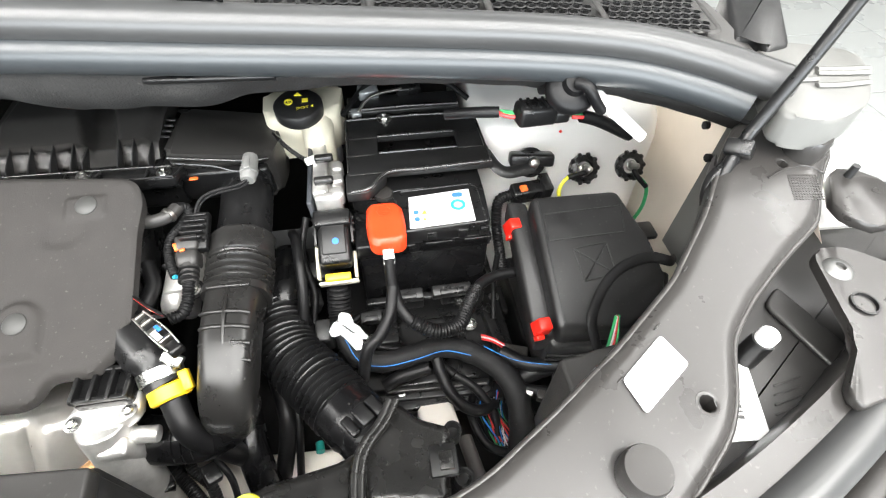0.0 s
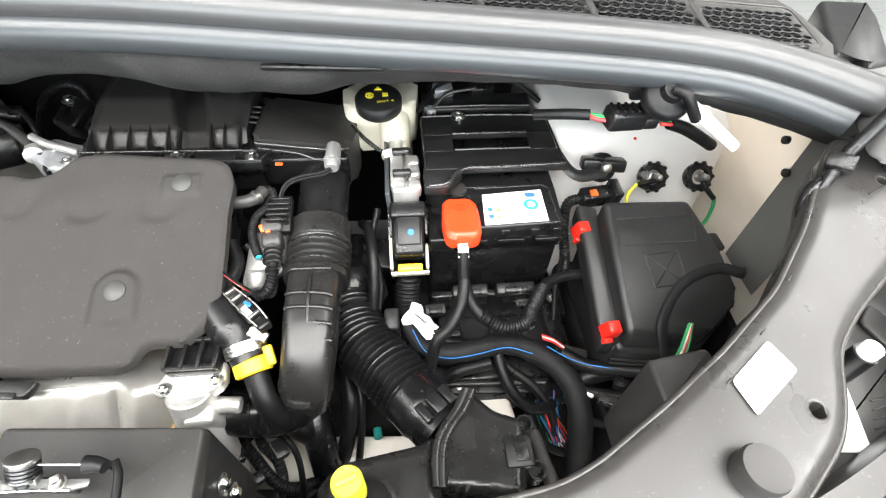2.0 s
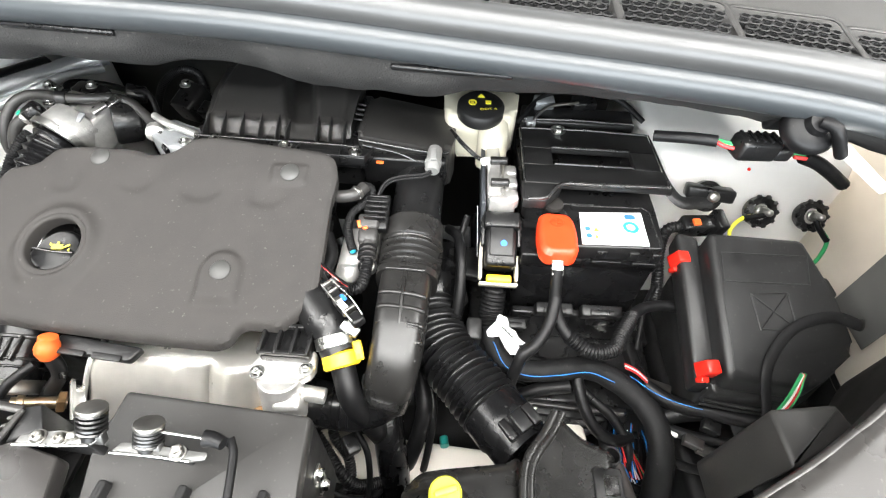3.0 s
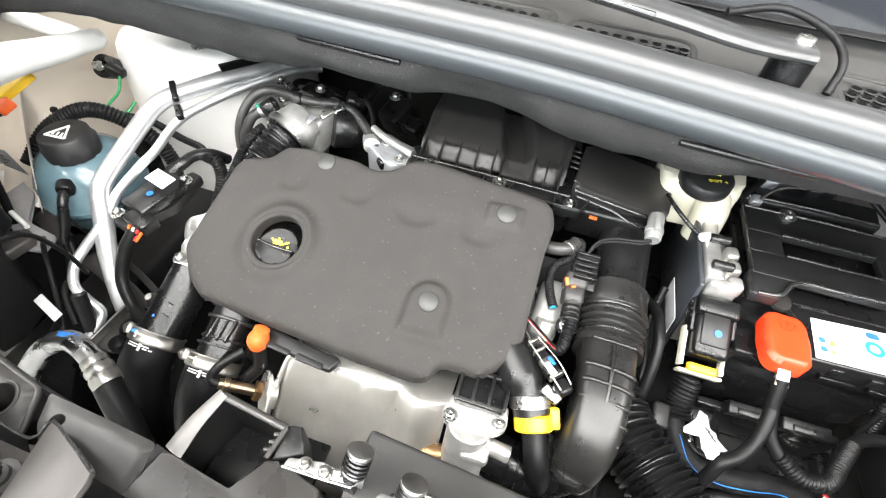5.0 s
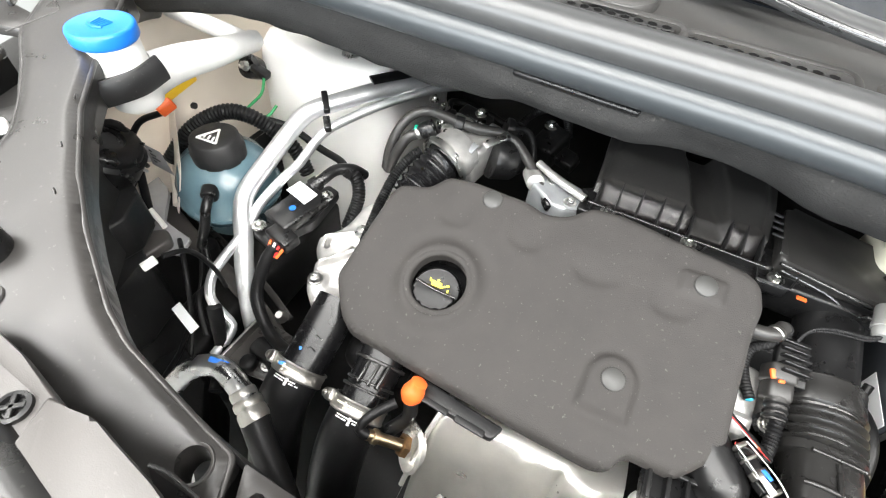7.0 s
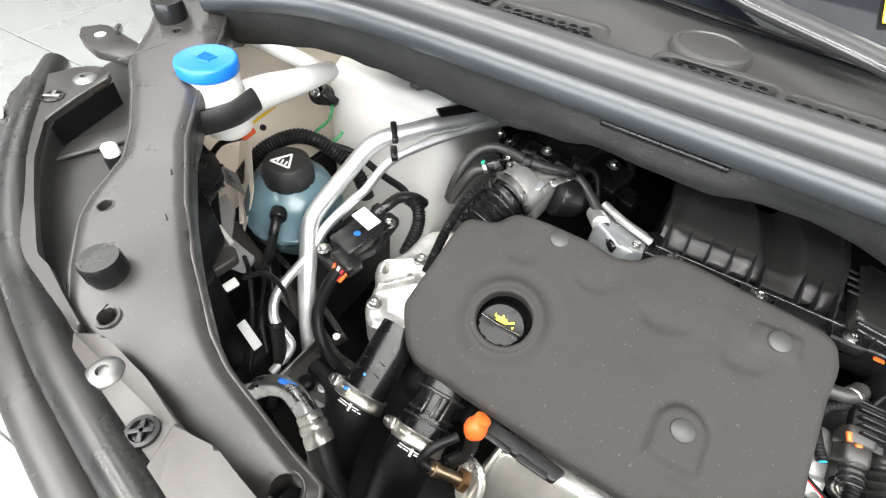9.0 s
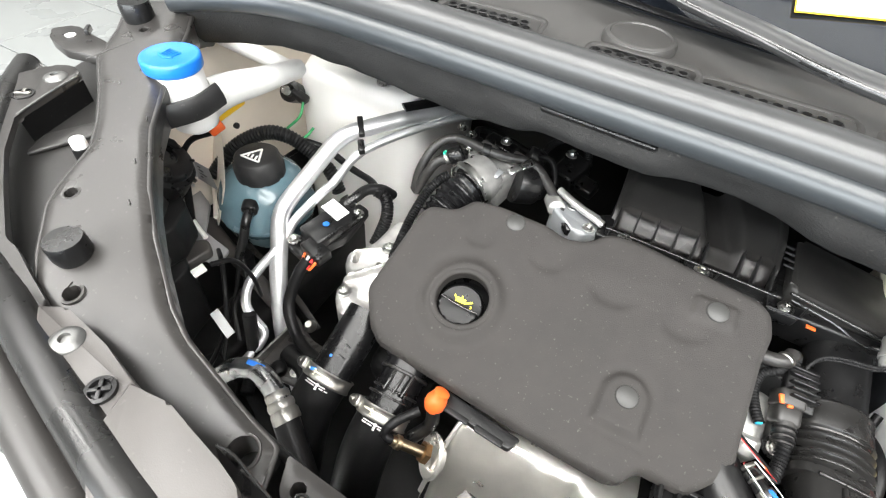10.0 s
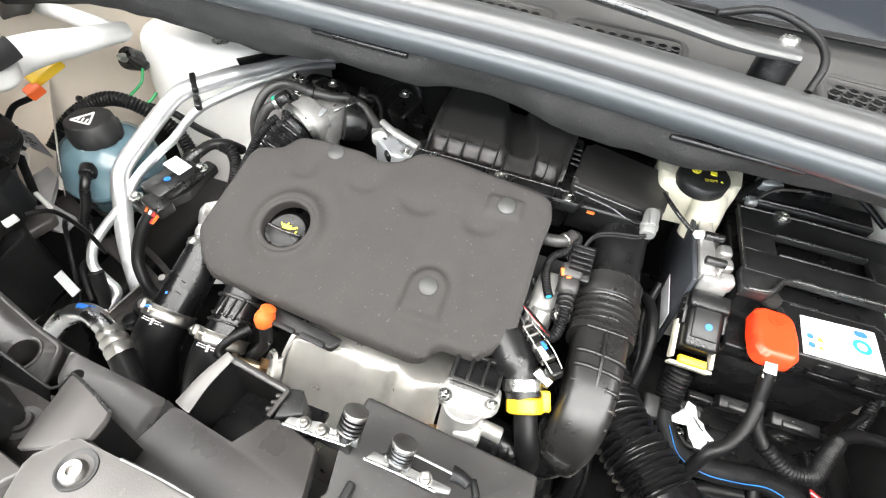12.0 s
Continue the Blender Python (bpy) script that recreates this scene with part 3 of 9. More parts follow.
part("lower_trim", bm, RUBBER, screen, "black rubber trim along the lower edge")
bm = B()
box(bm, (-0.344, 0.627, 1.1425), (0.12, 0.07, 0.002), (30, -5, 9), 0.0005, 1)
sticker = solo("windscreen_card", bm, PAPER, "white card with yellow edge behind the windscreen", "card")
bm = B()
box(bm, (-0.344, 0.6278, 1.1410), (0.1215, 0.0715, 0.0015), (30, -5, 9), 0.0005, 1)
part("yellow_edge", bm, YELLOW, sticker, "yellow printed edge")

bm = B()
slab(bm, rounded([(0.4309, 0.5324), (0.4908, 0.5259), (0.4661, 0.4812), (0.4148, 0.3875), (0.3846, 0.3799), (0.3873, 0.3978), (0.3630, 0.4031)], 0.006, 2), 0.96, 1.035, 0.006)
part("pillar_trim", bm, DARK, cowl, "black trim block at the windscreen pillar")
bm = B()
box(bm, W(-0.80, 0.66, 1.04), (0.10, 0.20, 0.12), (0, 0, 16.6), 0.02, 3)
part("pillar_trim", bm, DARK, cowl, "black trim block at the windscreen pillar")

wiper = thing("windscreen_wiper", (-0.138, 0.452, 1.08), "satin black wiper arm with bare steel pivot nut", "wiper")
bm = B()
tube(bm, [(-0.130, 0.450, 1.100), (-0.18, 0.441, 1.105), (-0.23, 0.453, 1.108), (-0.29, 0.469, 1.110), (-0.36, 0.491, 1.112), (-0.42, 0.521, 1.115), (-0.51, 0.566, 1.119), (-0.62, 0.625, 1.13), (-0.80, 0.72, 1.165)], 0.0165, 14, 0.012, flat=(1.0, 0.45), radii=lambda s: 0.85 + 0.2 * min(4 * s, 1))
part("arm", bm, SEAL, wiper)
bm = B()
tube(bm, [(-0.25, 0.444, 1.109), (-0.36, 0.476, 1.113), (-0.42, 0.506, 1.116), (-0.51, 0.551, 1.120), (-0.62, 0.610, 1.131)], 0.0035, 8, 0.012)
part("arm_ridge", bm, EDGEM, wiper)
bm = B()
lathe(bm, [(0.016, -0.02), (0.016, 0.004), (0.010, 0.007), (0, 0.007)], (-0.138, 0.452, 1.094), (0, 0, 1), 24)
part("pivot", bm, SATIN, wiper)
bm = B()
bolt(bm, (-0.138, 0.452, 1.101), r=0.0075, h=0.010)
part("nut", bm, STEEL, wiper, "bare steel nut")
bm = B()
tube(bm, [(-0.195, 0.470, 1.112), (-0.155, 0.480, 1.118), (-0.120, 0.464, 1.112), (-0.108, 0.444, 1.100), (-0.112, 0.428, 1.082)], 0.0032, 12)
part("washer_hose", bm, RUBBER, wiper, "thin black washer hose")

# ---- front carrier: grey plastic beams, stops, brackets ----
def beam_z(x, y):
    u, v = uv(x, y)
    k = min(max((0.50 - abs(u)) / 0.22, 0), 1)
    low = 0.015 * ease((u + 0.38) / 0.07) if u < 0 else 0.0
    return 0.968 + 0.16 * (v - 0.14) - 0.022 * u - 0.050 * k * k * (3 - 2 * k) - low


RIGHT_BEAM = [(-0.150, 0.060), (-0.05, 0.060), (0.024, 0.066), (0.051, 0.075), (0.104, 0.104), (0.154, 0.135), (0.216, 0.180), (0.270, 0.236), (0.324, 0.306), (0.350, 0.332), (0.395, 0.338),
              (0.428, 0.312), (0.424, 0.290), (0.397, 0.263), (0.363, 0.216), (0.317, 0.189), (0.271, 0.158), (0.240, 0.131), (0.222, 0.091), (0.207, 0.070), (0.167, 0.040), (0.12, 0.012), (0.03, 0.0), (-0.15, 0.015)]

for side in (1, -1):
    S = sided(side)
    flat = lambda pts: [tuple(S(x, y).xy) for x, y in pts][::side]
    beam = thing("front_carrier_beam", S(0.2, 0.15, 0.95), "grey plastic front carrier beam beside the headlamp" + (" with a blank white sticker" if side > 0 else ""), "carrier beam", "front carrier beams")
    bm = B()
    holes = [(*S(0.197, 0.089).xy, 0.0058), (*S(0.362, 0.276).xy, 0.005)]
    if side < 0:
        holes += [(-0.648, 0.0735, 0.0120), (-0.815, 0.090, 0.0068)]
    edge = flat(RIGHT_BEAM)
    if side < 0:
        edge = [(-0.6160, 0.0520), *edge[1:-2], (-0.662, 0.0960), (-0.6290, 0.0900)]
    edge = rounded(edge, 0.012 if side > 0 else 0.005, 3)
    sheet(bm, edge, beam_z, 0.004, 0.035, holes, 0.008, 0.005)
    rim = [Vector((x, y, beam_z(x, y) - 0.0064)) for x, y in edge]
    tube(bm, [*rim, rim[0]], 0.0027, 8, straight=True, caps=False)
    part("beam_shell", bm, GREYP, beam)
    for hx, hy, r in holes:
        bm = B()
        lathe(bm, [(r, -0.006), (r, 0.0), (r + 0.0003, 0.0003), (r + 0.0024, 0.0003), (r + 0.0032, -0.001)], (hx, hy, beam_z(hx, hy)), (0, -0.16, 1), 28)
        part("hole_rim", bm, GREYP, beam)
    bm = B()
    inner = [(-0.15, 0.058), (-0.03, 0.060), (0.051, 0.071), (0.104, 0.100), (0.154, 0.131), (0.216, 0.176), (0.270, 0.232), (0.318, 0.300)]
    path = [Vector((p.x, p.y, beam_z(p.x, p.y) - 0.030)) for p in (S(x, y) for x, y in inner)]
    tube(bm, path, 0.024, 8, 0.012, flat=(0.14, 1.0))
    part("inner_flange", bm, DARK, beam)
    for x, y, r, h in ((0.135, 0.055, 0.0150, 0.020), (0.388, 0.288, 0.0175, 0.022)):
        bm = B()
        p = S(x, y)
        lathe(bm, [(r * 0.9, -0.01), (r * 0.92, 0.0), (r, h * 0.2), (r, h * 0.85), (r * 0.93, h), (0, h + 0.0006)], (p.x, p.y, beam_z(p.x, p.y) - 0.002), (0, 0, 1), 36)
        solo("bonnet_stop", bm, BLACK if side < 0 else GREYP, "round rubber bonnet stop on the carrier beam", "bonnet stop", "bonnet stops")
    for x, y, a in ((0.184, 0.144, 35), (0.225, 0.185, 40), (0.145, 0.112, 30)):
        bm = B()
        p = S(x, y)
        box(bm, (p.x, p.y, beam_z(p.x, p.y) + 0.0004), (0.007, 0.0014, 0.0016), (0, 0, side * a), 0.0004, 1)
        part("moulding_mark", bm, GREYP, beam)
    if side > 0:
        bm = B()
        for i in range(11):
            for j in range(10):
                q = S(0.352 + 0.0026 * i + 0.0009 * j, 0.238 + 0.0028 * j - 0.0003 * i)
                box(bm, (q.x, q.y, beam_z(q.x, q.y) - 0.0001), (0.0020, 0.0022, 0.0008), (0, 0, 12), 0)
        part("date_grid", bm, GREYP, beam, "moulded date stamp grid")
        bm = B()
        pts = [S(x, y) for x, y in ((0.340, 0.262), (0.360, 0.270), (0.384, 0.272), (0.396, 0.262))]
        tube(bm, [(p.x, p.y, beam_z(p.x, p.y)) for p in pts], 0.0011, 6)
        part("moulding_line", bm, GREYP, beam)
    else:
        bm = B()
        for pts in (((0.365, 0.205), (0.352, 0.255)), ((0.352, 0.255), (0.382, 0.268))):
            tube(bm, [(p.x, p.y, beam_z(p.x, p.y) + 0.0002) for p in (S(x, y) for x, y in pts)], 0.0007, 6)
        part("moulding_line", bm, GREYP, beam)
    if side > 0:
        bm = B()
        slab(bm, rounded([(0.145, 0.111), (0.153, 0.088), (0.195, 0.115), (0.183, 0.137)], 0.003, 2), 0, 0.0006, 0, place=lambda x, y, z: Vector((x, y, beam_z(x, y) + 0.0014 + z)))
        part("sticker", bm, PAPER, beam, "blank white paper sticker")
    else:
        plate = [(-0.806, 0.068), (-0.786, 0.077), (-0.739, 0.071), (-0.684, 0.059), (-0.677, 0.030), (-0.705, 0.022), (-0.76, 0.034)]
        panel = [(-0.700, 0.061), (-0.686, 0.0605), (-0.668, 0.063), (-0.650, 0.059), (-0.616, 0.0525), (-0.600, 0.048), (-0.585, 0.040), (-0.582, -0.014), (-0.65, -0.004), (-0.688, 0.022)]
        bm = B()
        slab(bm, rounded(plate, 0.003, 2), 0.970, 0.980, 0.002)
        br = solo("bumper_bracket", bm, BRACKET, "pale grey plastic bumper bracket with screw", "bracket")
        bm = B()
        slab(bm, rounded(panel, 0.003, 2), 0.974, 0.9835, 0.002)
        part("front_panel", bm, BRACKET, br)
        bm = B()
        slab(bm, [(-0.790, 0.066), (-0.740, 0.064), (-0.690, 0.052), (-0.690, 0.036), (-0.780, 0.050)], 0.890, 0.972, 0.001)
        part("foot", bm, DARK, br)
        bm = B()
        slab(bm, [(-0.672, 0.055), (-0.630, 0.048), (-0.596, 0.037), (-0.594, -0.006), (-0.650, 0.0), (-0.676, 0.022)], 0.885, 0.976, 0.001)
        part("skirt", bm, DARK, br, "dark skirt under the front panel")
        bm = B()
        lathe(bm, [(0.0115, 0), (0.0108, 0.0015), (0.007, 0.0034), (0.004, 0.0037), (0.0035, 0.001), (0, 0.001)], (-0.762, 0.060, 0.980), (0, 0, 1), 24)
        part("screw", bm, PLATE, br, "steel star-head screw")
        bm = B()
        lathe(bm, [(0.0095, -0.001), (0.0095, 0.003), (0.007, 0.0035), (0.006, 0.001), (0, 0.001)], (-0.711, 0.048, 0.980), (0, 0, 1), 20)
        box(bm, (-0.711, 0.048, 0.983), (0.014, 0.003, 0.002), (0, 0, 40), 0.0004)
        box(bm, (-0.711, 0.048, 0.983), (0.003, 0.014, 0.002), (0, 0, 40), 0.0004)
        part("cross_clip", bm, BLACK, br, "black cross-slot clip")
    # upper bracket of the lamp, screws
    if side > 0:
        bm = B()
        slab(bm, rounded(flat(((0.353, 0.190), (0.360, 0.199), (0.375, 0.202), (0.392, 0.196), (0.445, 0.150), (0.455, 0.125), (0.40, 0.100), (0.344, 0.078), (0.300, 0.070), (0.298, 0.082), (0.334, 0.116))), 0.010, 3), S(0.37, 0.18, 0.942).z, S(0.37, 0.18, 0.951).z, 0.002)
        br = solo("lamp_bracket", bm, GREYP, "grey plastic lamp bracket with screws", "bracket", "lamp brackets")
        bm = B()
        lathe(bm, [(0.0118, 0), (0.011, 0.0015), (0.007, 0.0034), (0.004, 0.0038), (0.0035, 0.001), (0, 0.001)], S(0.365, 0.178, 0.951), (0, 0, 1), 24)
        part("screw", bm, PLATE, br, "steel star-head screw")
        bm = B()
        lathe(bm, [(0.0105, -0.004), (0.0105, 0.001), (0.0088, 0.0012), (0.008, -0.003), (0, -0.003)], S(0.361, 0.144, 0.952), (0, 0, 1), 20)
        part("clip", bm, BLACK, br)
        bm = B()
        slab(bm, rounded(flat(((0.434, 0.285), (0.455, 0.289), (0.482, 0.262), (0.480, 0.225), (0.438, 0.210), (0.418, 0.214), (0.404, 0.239))), 0.01, 3), S(0.45, 0.26, 0.947).z, S(0.45, 0.26, 0.957).z, 0.003)
        br2 = solo("wing_bracket", bm, GREYP, "small grey wing bracket with a hole", "bracket", "wing brackets")
        bm = B()
        rod(bm, S(0.447, 0.275, 0.955), S(0.447, 0.275, 0.970), 0.004, 0.0035, 12)
        part("stud", bm, DARK, br2)
    else:
        plate = [(-1.086, 0.290), (-1.100, 0.300), (-1.117, 0.298), (-1.132, 0.287), (-1.138, 0.265), (-1.150, 0.235), (-1.13, 0.205), (-1.051, 0.170), (-0.98, 0.128), (-0.907, 0.090), (-0.870, 0.074), (-0.8074, 0.066),
                 (-0.812, 0.074), (-0.8495, 0.0847), (-0.8829, 0.0953), (-0.8987, 0.0965), (-0.96, 0.131), (-1.0129, 0.1631), (-1.0628, 0.2041)]
        bm = B()
        slab(bm, rounded(plate, 0.006, 3), 0.963, 0.971, 0.002)
        br = solo("lamp_bracket", bm, GREYP, "grey plastic lamp bracket with screws", "bracket", "lamp brackets")
        bm = B()
        merge(bm, wall([(-1.0628, 0.2041, 0.9640), (-1.086, 0.292, 0.9640), (-1.088, 0.292, 0.915), (-1.066, 0.206, 0.915)], 0.004))
        part("side_wall", bm, DARK, br, "black upright wall under the bracket")
        # pale bead imitates the highlight on the bracket's inner edge
        bm = B()
        tube(bm, [(-1.0625, 0.2045, 0.9705), (-1.0745, 0.245, 0.9712), (-1.0855, 0.288, 0.9705)], 0.0012, 8)
        part("edge_highlight", bm, PLATE, br, "pale bead for the edge highlight")
        bm = B()
        lathe(bm, [(0.0128, 0), (0.012, 0.0015), (0.007, 0.0034), (0.004, 0.0038), (0.0035, 0.001), (0, 0.001)], (-1.1017, 0.2728, 0.971), (0, 0, 1), 28)
        part("screw", bm, PLATE, br, "steel star-head screw")
        bm = B()
        lathe(bm, [(0.0112, -0.004), (0.0112, 0.0012), (0.0092, 0.0014), (0.0085, -0.002), (0, -0.002)], (-1.094, 0.2316, 0.971), (0, 0, 1), 24)
        part("clip_hole", bm, BLACK, br)
        bm = B()
        box(bm, (-1.094, 0.2316, 0.9725), (0.016, 0.004, 0.003), (0, 0, 35), 0.0006)
        box(bm, (-1.096, 0.2345, 0.9725), (0.004, 0.010, 0.003), (0, 0, 35), 0.0006)
        part("cross_clip", bm, SCREW, br, "bright cross-slot clip")
        bm = B()
        slab(bm, rounded([(-1.190, 0.333), (-1.172, 0.355), (-1.085, 0.345), (-1.080, 0.315), (-1.125, 0.306), (-1.165, 0.315)], 0.006, 3), 0.974, 0.985, 0.002)
        br2 = solo("wing_bracket", bm, GREYP, "small grey wing bracket with a hole", "bracket", "wing brackets")
        # white disc stands in for the brightness seen in the hole
        bm = B()
        lathe(bm, [(0.0062, 0), (0.0062, 0.0012), (0, 0.0014)], (-1.152, 0.333, 0.9845), (0, 0, 1), 20)
        part("bright_hole_disc", bm, WHITE, br2)
        bm = B()
        box(bm, (-1.142, 0.351, 0.988), (0.016, 0.005, 0.008), (0, 0, -50), 0.001)
        part("rib", bm, DARK, br2)
    # headlamp
    lamp = thing("headlamp", S(0.36, 0.12, 0.75), "black headlamp housing with paper label and white cap", "headlamp", "headlamps")
    bm = B()
    back = 0.0 if side > 0 else 0.05
    slab(bm, rounded(flat(((0.13, 0.02), (0.20, 0.11 - back), (0.27, 0.19 - back), (0.36, 0.28 - back), (0.43, 0.31 - back), (0.52, 0.26), (0.47, 0.15), (0.36, 0.07), (0.25, 0.0))), 0.02, 3), S(0.35, 0.13, 0.72).z, S(0.35, 0.13, 0.905).z, 0.010, 3)
    part("housing", bm, GREYD, lamp)
    bm = B()
    lathe(bm, [(0.0074, -0.010), (0.0074, 0.001), (0.0065, 0.0022), (0, 0.0022)], S(0.278, 0.134, 0.943), (0, 0, 1), 24)
    part("cap", bm, WHITE, lamp, "round white cap")
    bm = B()
    rod(bm, S(0.278, 0.134, 0.90), S(0.278, 0.134, 0.936), 0.010, 0.009, 20)
    part("cap_post", bm, BLACK, lamp)
    bm = B()
    slab(bm, flat([(0.246, 0.130), (0.230, 0.074), (0.260, 0.071), (0.276, 0.129)]), S(0.25, 0.10, 0.9062).z, S(0.25, 0.10, 0.9072).z, 0)
    lab = part("paper_label", bm, PAPER, lamp, "white barcode label")
    bm = B()
    for k in range(5):
        box(bm, S(0.244 + 0.0012 * k, 0.090 + 0.004 * k, 0.9078), (0.010, 0.0014 if k % 2 else 0.0024, 0.0006), (0, 0, side * -14), 0)
    part("barcode", bm, INK, lab)
    bm = B()
    slab(bm, rounded(flat(((0.322, 0.176), (0.344, 0.193), (0.366, 0.130), (0.345, 0.100))), 0.006, 2), S(0.34, 0.15, 0.906).z, S(0.34, 0.15, 0.911).z, 0.002)
    part("raised_panel", bm, GREYD, lamp)
    for k in range(4):
        bm = B()
        box(bm, S(0.300 - 0.004 * k, 0.110 - 0.007 * k, 0.9056), (0.026, 0.0016, 0.0012), (0, 0, side * 8), 0.0003, 1)
        part("moulded_line", bm, GREYD, lamp)
    if side < 0:
        bm = B()
        tube(bm, [(-0.985, 0.122, 0.9245), (-1.010, 0.172, 0.9245), (-1.034, 0.232, 0.9245)], 0.004, 8, flat=(1, 0.5))
        part("seam", bm, BLACK, lamp, "black joint across the housing")
        for p in ((-1.06, 0.17, 0.924), (-1.045, 0.15, 0.924)):
            part("rib", box(B(), p, (0.040, 0.004, 0.012), (0, 0, 30), 0.001), BLACK, lamp)
    # seal on the bumper edge
    bs = thing("bumper_seal", S(0.30, 0.06, 0.92), "dark grey tubular rubber seal on the bumper edge", "seal", "bumper seals")
    path = [S(x, y, z) for x, y, z in ((0.50, 0.185, 0.918), (0.42, 0.129, 0.928), (0.344, 0.081, 0.932), (0.285, 0.052, 0.934), (0.20, 0.018, 0.934), (0.118, -0.006, 0.934), (0.058, -0.016, 0.934), (-0.02, -0.020, 0.932), (-0.092, -0.026, 0.932))]
    if side < 0:
        path[5:] = [Vector(p) for p in ((-0.818, 0.056, 0.968), (-0.755, 0.040, 0.972), (-0.690, 0.025, 0.974), (-0.655, 0.017, 0.974), (-0.605, 0.009, 0.972))]
    strip = B()
    rail = spline(path, 0.02)
    prev = None
    for i, p in enumerate(rail):
        d = (rail[min(i + 1, len(rail) - 1)] - rail[max(i - 1, 0)]).normalized()
        q = Vector((d.y, -d.x, 0)) * (1 if d.y * 0 + (-d.x) > 0 else -1)
        ring4 = [strip.verts.new(p + q * a + Vector((0, 0, h))) for a, h in ((0.006, 0.004), (0.030, 0.010), (0.032, 0.006), (0.032, -0.03), (0.006, -0.008))]
        if prev:
            for a in range(5):
                strip.faces.new((prev[a], prev[(a + 1) % 5], ring4[(a + 1) % 5], ring4[a]))
        prev = ring4
    # same rubber both sides; the left lip is coloured darker for its dimmer side
    bm = B()
    tube(bm, path, 0.0145, 16, 0.01)
    part("lip", bm, SEAL if side > 0 else DUCT, bs)
    bm = B()
    tube(bm, [p + Vector((side * 0.012, -0.026, -0.012)) for p in path], 0.012, 10, 0.012, flat=(1.0, 0.5))
    part("flange", bm, GREYP, bs)
    if side > 0:
        part("inner_strip", strip, GREYP, bs, "grey plastic strip beside the lip")
    for k in (1, 3, 4):
        bm = B()
        box(bm, path[k] + Vector((side * 0.018, -0.030, -0.004)), (0.020, 0.009, 0.006), (0, 0, side * 30), 0.003)
        part("clip", bm, WHITE, bs, "white plastic clip")

bumper = thing("front_bumper", (CX, -0.08, 0.3), "white painted front bumper skin", "bumper")
bm = B()
rows = []
for i in range(41):
    u = -0.86 + 1.72 * i / 40
    y = -0.10 + 0.42 * (abs(u) / 0.86) ** 2.4
    rows.append([bm.verts.new(W(u, y + dy, z)) for dy, z in ((0.035, 0.905), (0.02, 0.912), (0.0, 0.90), (-0.03, 0.85), (-0.05, 0.75), (-0.06, 0.6), (-0.04, 0.4), (0.0, 0.25))])
for a, b in zip(rows, rows[1:]):
    for j in range(7):
        bm.faces.new((a[j], a[j + 1], b[j + 1], b[j]))
bmesh.ops.solidify(bm, geom=bm.faces[:], thickness=0.003)
part("bumper_skin", bm, PAINT, bumper)

# ---- middle of the carrier: lock, scoop ----
mid = thing("lock_carrier", (CX, 0.05, 0.80), "black plastic lock carrier across the radiator", "carrier")
bm = B()
slab(bm, rounded([(-0.235, 0.0), (-0.225, 0.06), (-0.228, 0.137), (-0.376, 0.148), (-0.3777, 0.1007), (-0.3712, 0.0664), (-0.402, 0.0)], 0.004, 2), 0.0, 0.018, 0.003, place=lambda x, y, z: Vector((x, y, 0.866 + z - 0.10 * max(0.10 - y, 0))))
part("top_panel", bm, GREYD, mid)
bm = B()
slab(bm, rounded([(-0.5090, 0.0816), (-0.4969, 0.0801), (-0.4482, 0.0712), (-0.4370, 0.0990), (-0.4243, 0.1007), (-0.3905, 0.0933), (-0.3826, 0.0588), (-0.3906, -0.010), (-0.52, -0.010), (-0.515, 0.045)], 0.003, 2), 0.880, 0.897, 0.002)
part("left_panel", bm, GREYP, mid)
bm = B()
slab(bm, rounded([(-0.225, 0.0), (-0.10, 0.0), (-0.10, 0.05), (-0.225, 0.06)], 0.004, 2), 0.86, 0.88, 0.003)
part("right_panel", bm, GREYD, mid)
bm = B()
box(bm, (-0.303, 0.140, 0.80), (0.145, 0.012, 0.14), (0, 0, -4), 0.003)
part("rear_panel", bm, DARK, mid)
bm = B()
box(bm, (-0.232, 0.075, 0.80), (0.008, 0.12, 0.14), bev=0.002)
part("side_panel", bm, DARK, mid)
for z in (0.83, 0.80):
    bm = B()
    bolt(bm, (-0.227, 0.11, z), (1, 0, 0), 0.005, 0.006)
    part("screw", bm, STEEL, mid)
bm = B()
box(bm, (CX + 0.03, 0.02, 0.60), (0.72, 0.05, 0.50), bev=0.01)
part("radiator", bm, BLACK, mid, "black radiator pack")
for k in range(3):
    bm = B()
    box(bm, (-0.36 + 0.055 * k, 0.045, 0.884), (0.006, 0.075, 0.014), (0, 0, -5), 0.002)
    part("rib", bm, DARK, mid)
bm = B()
box(bm, (CX, -0.03, 0.875), (0.66, 0.06, 0.05), bev=0.008)
part("front_rail", bm, GREYP, mid)
scoop = part("air_scoop", box(B(), (-0.452, 0.10, 0.845), (0.085, 0.07, 0.006), bev=0.001), BLACK, mid, "open black air scoop")


LT, LB, RB, RF, RT = Vector((-0.485, 0.126, 0.912)), Vector((-0.499, 0.082, 0.898)), Vector((-0.4486, 0.0714, 0.8960)), Vector((-0.4357, 0.0991, 0.8990)), Vector((-0.4325, 0.1224, 0.8990))
deep = lambda p: Vector((p.x, p.y, 0.845))
for a, b in ((LT, LB), (LT, RT), (RT, RF), (RF, RB), (LB, RB)):
    part("scoop_wall", wall([a, b, deep(b), deep(a)], 0.003), DARK, scoop)
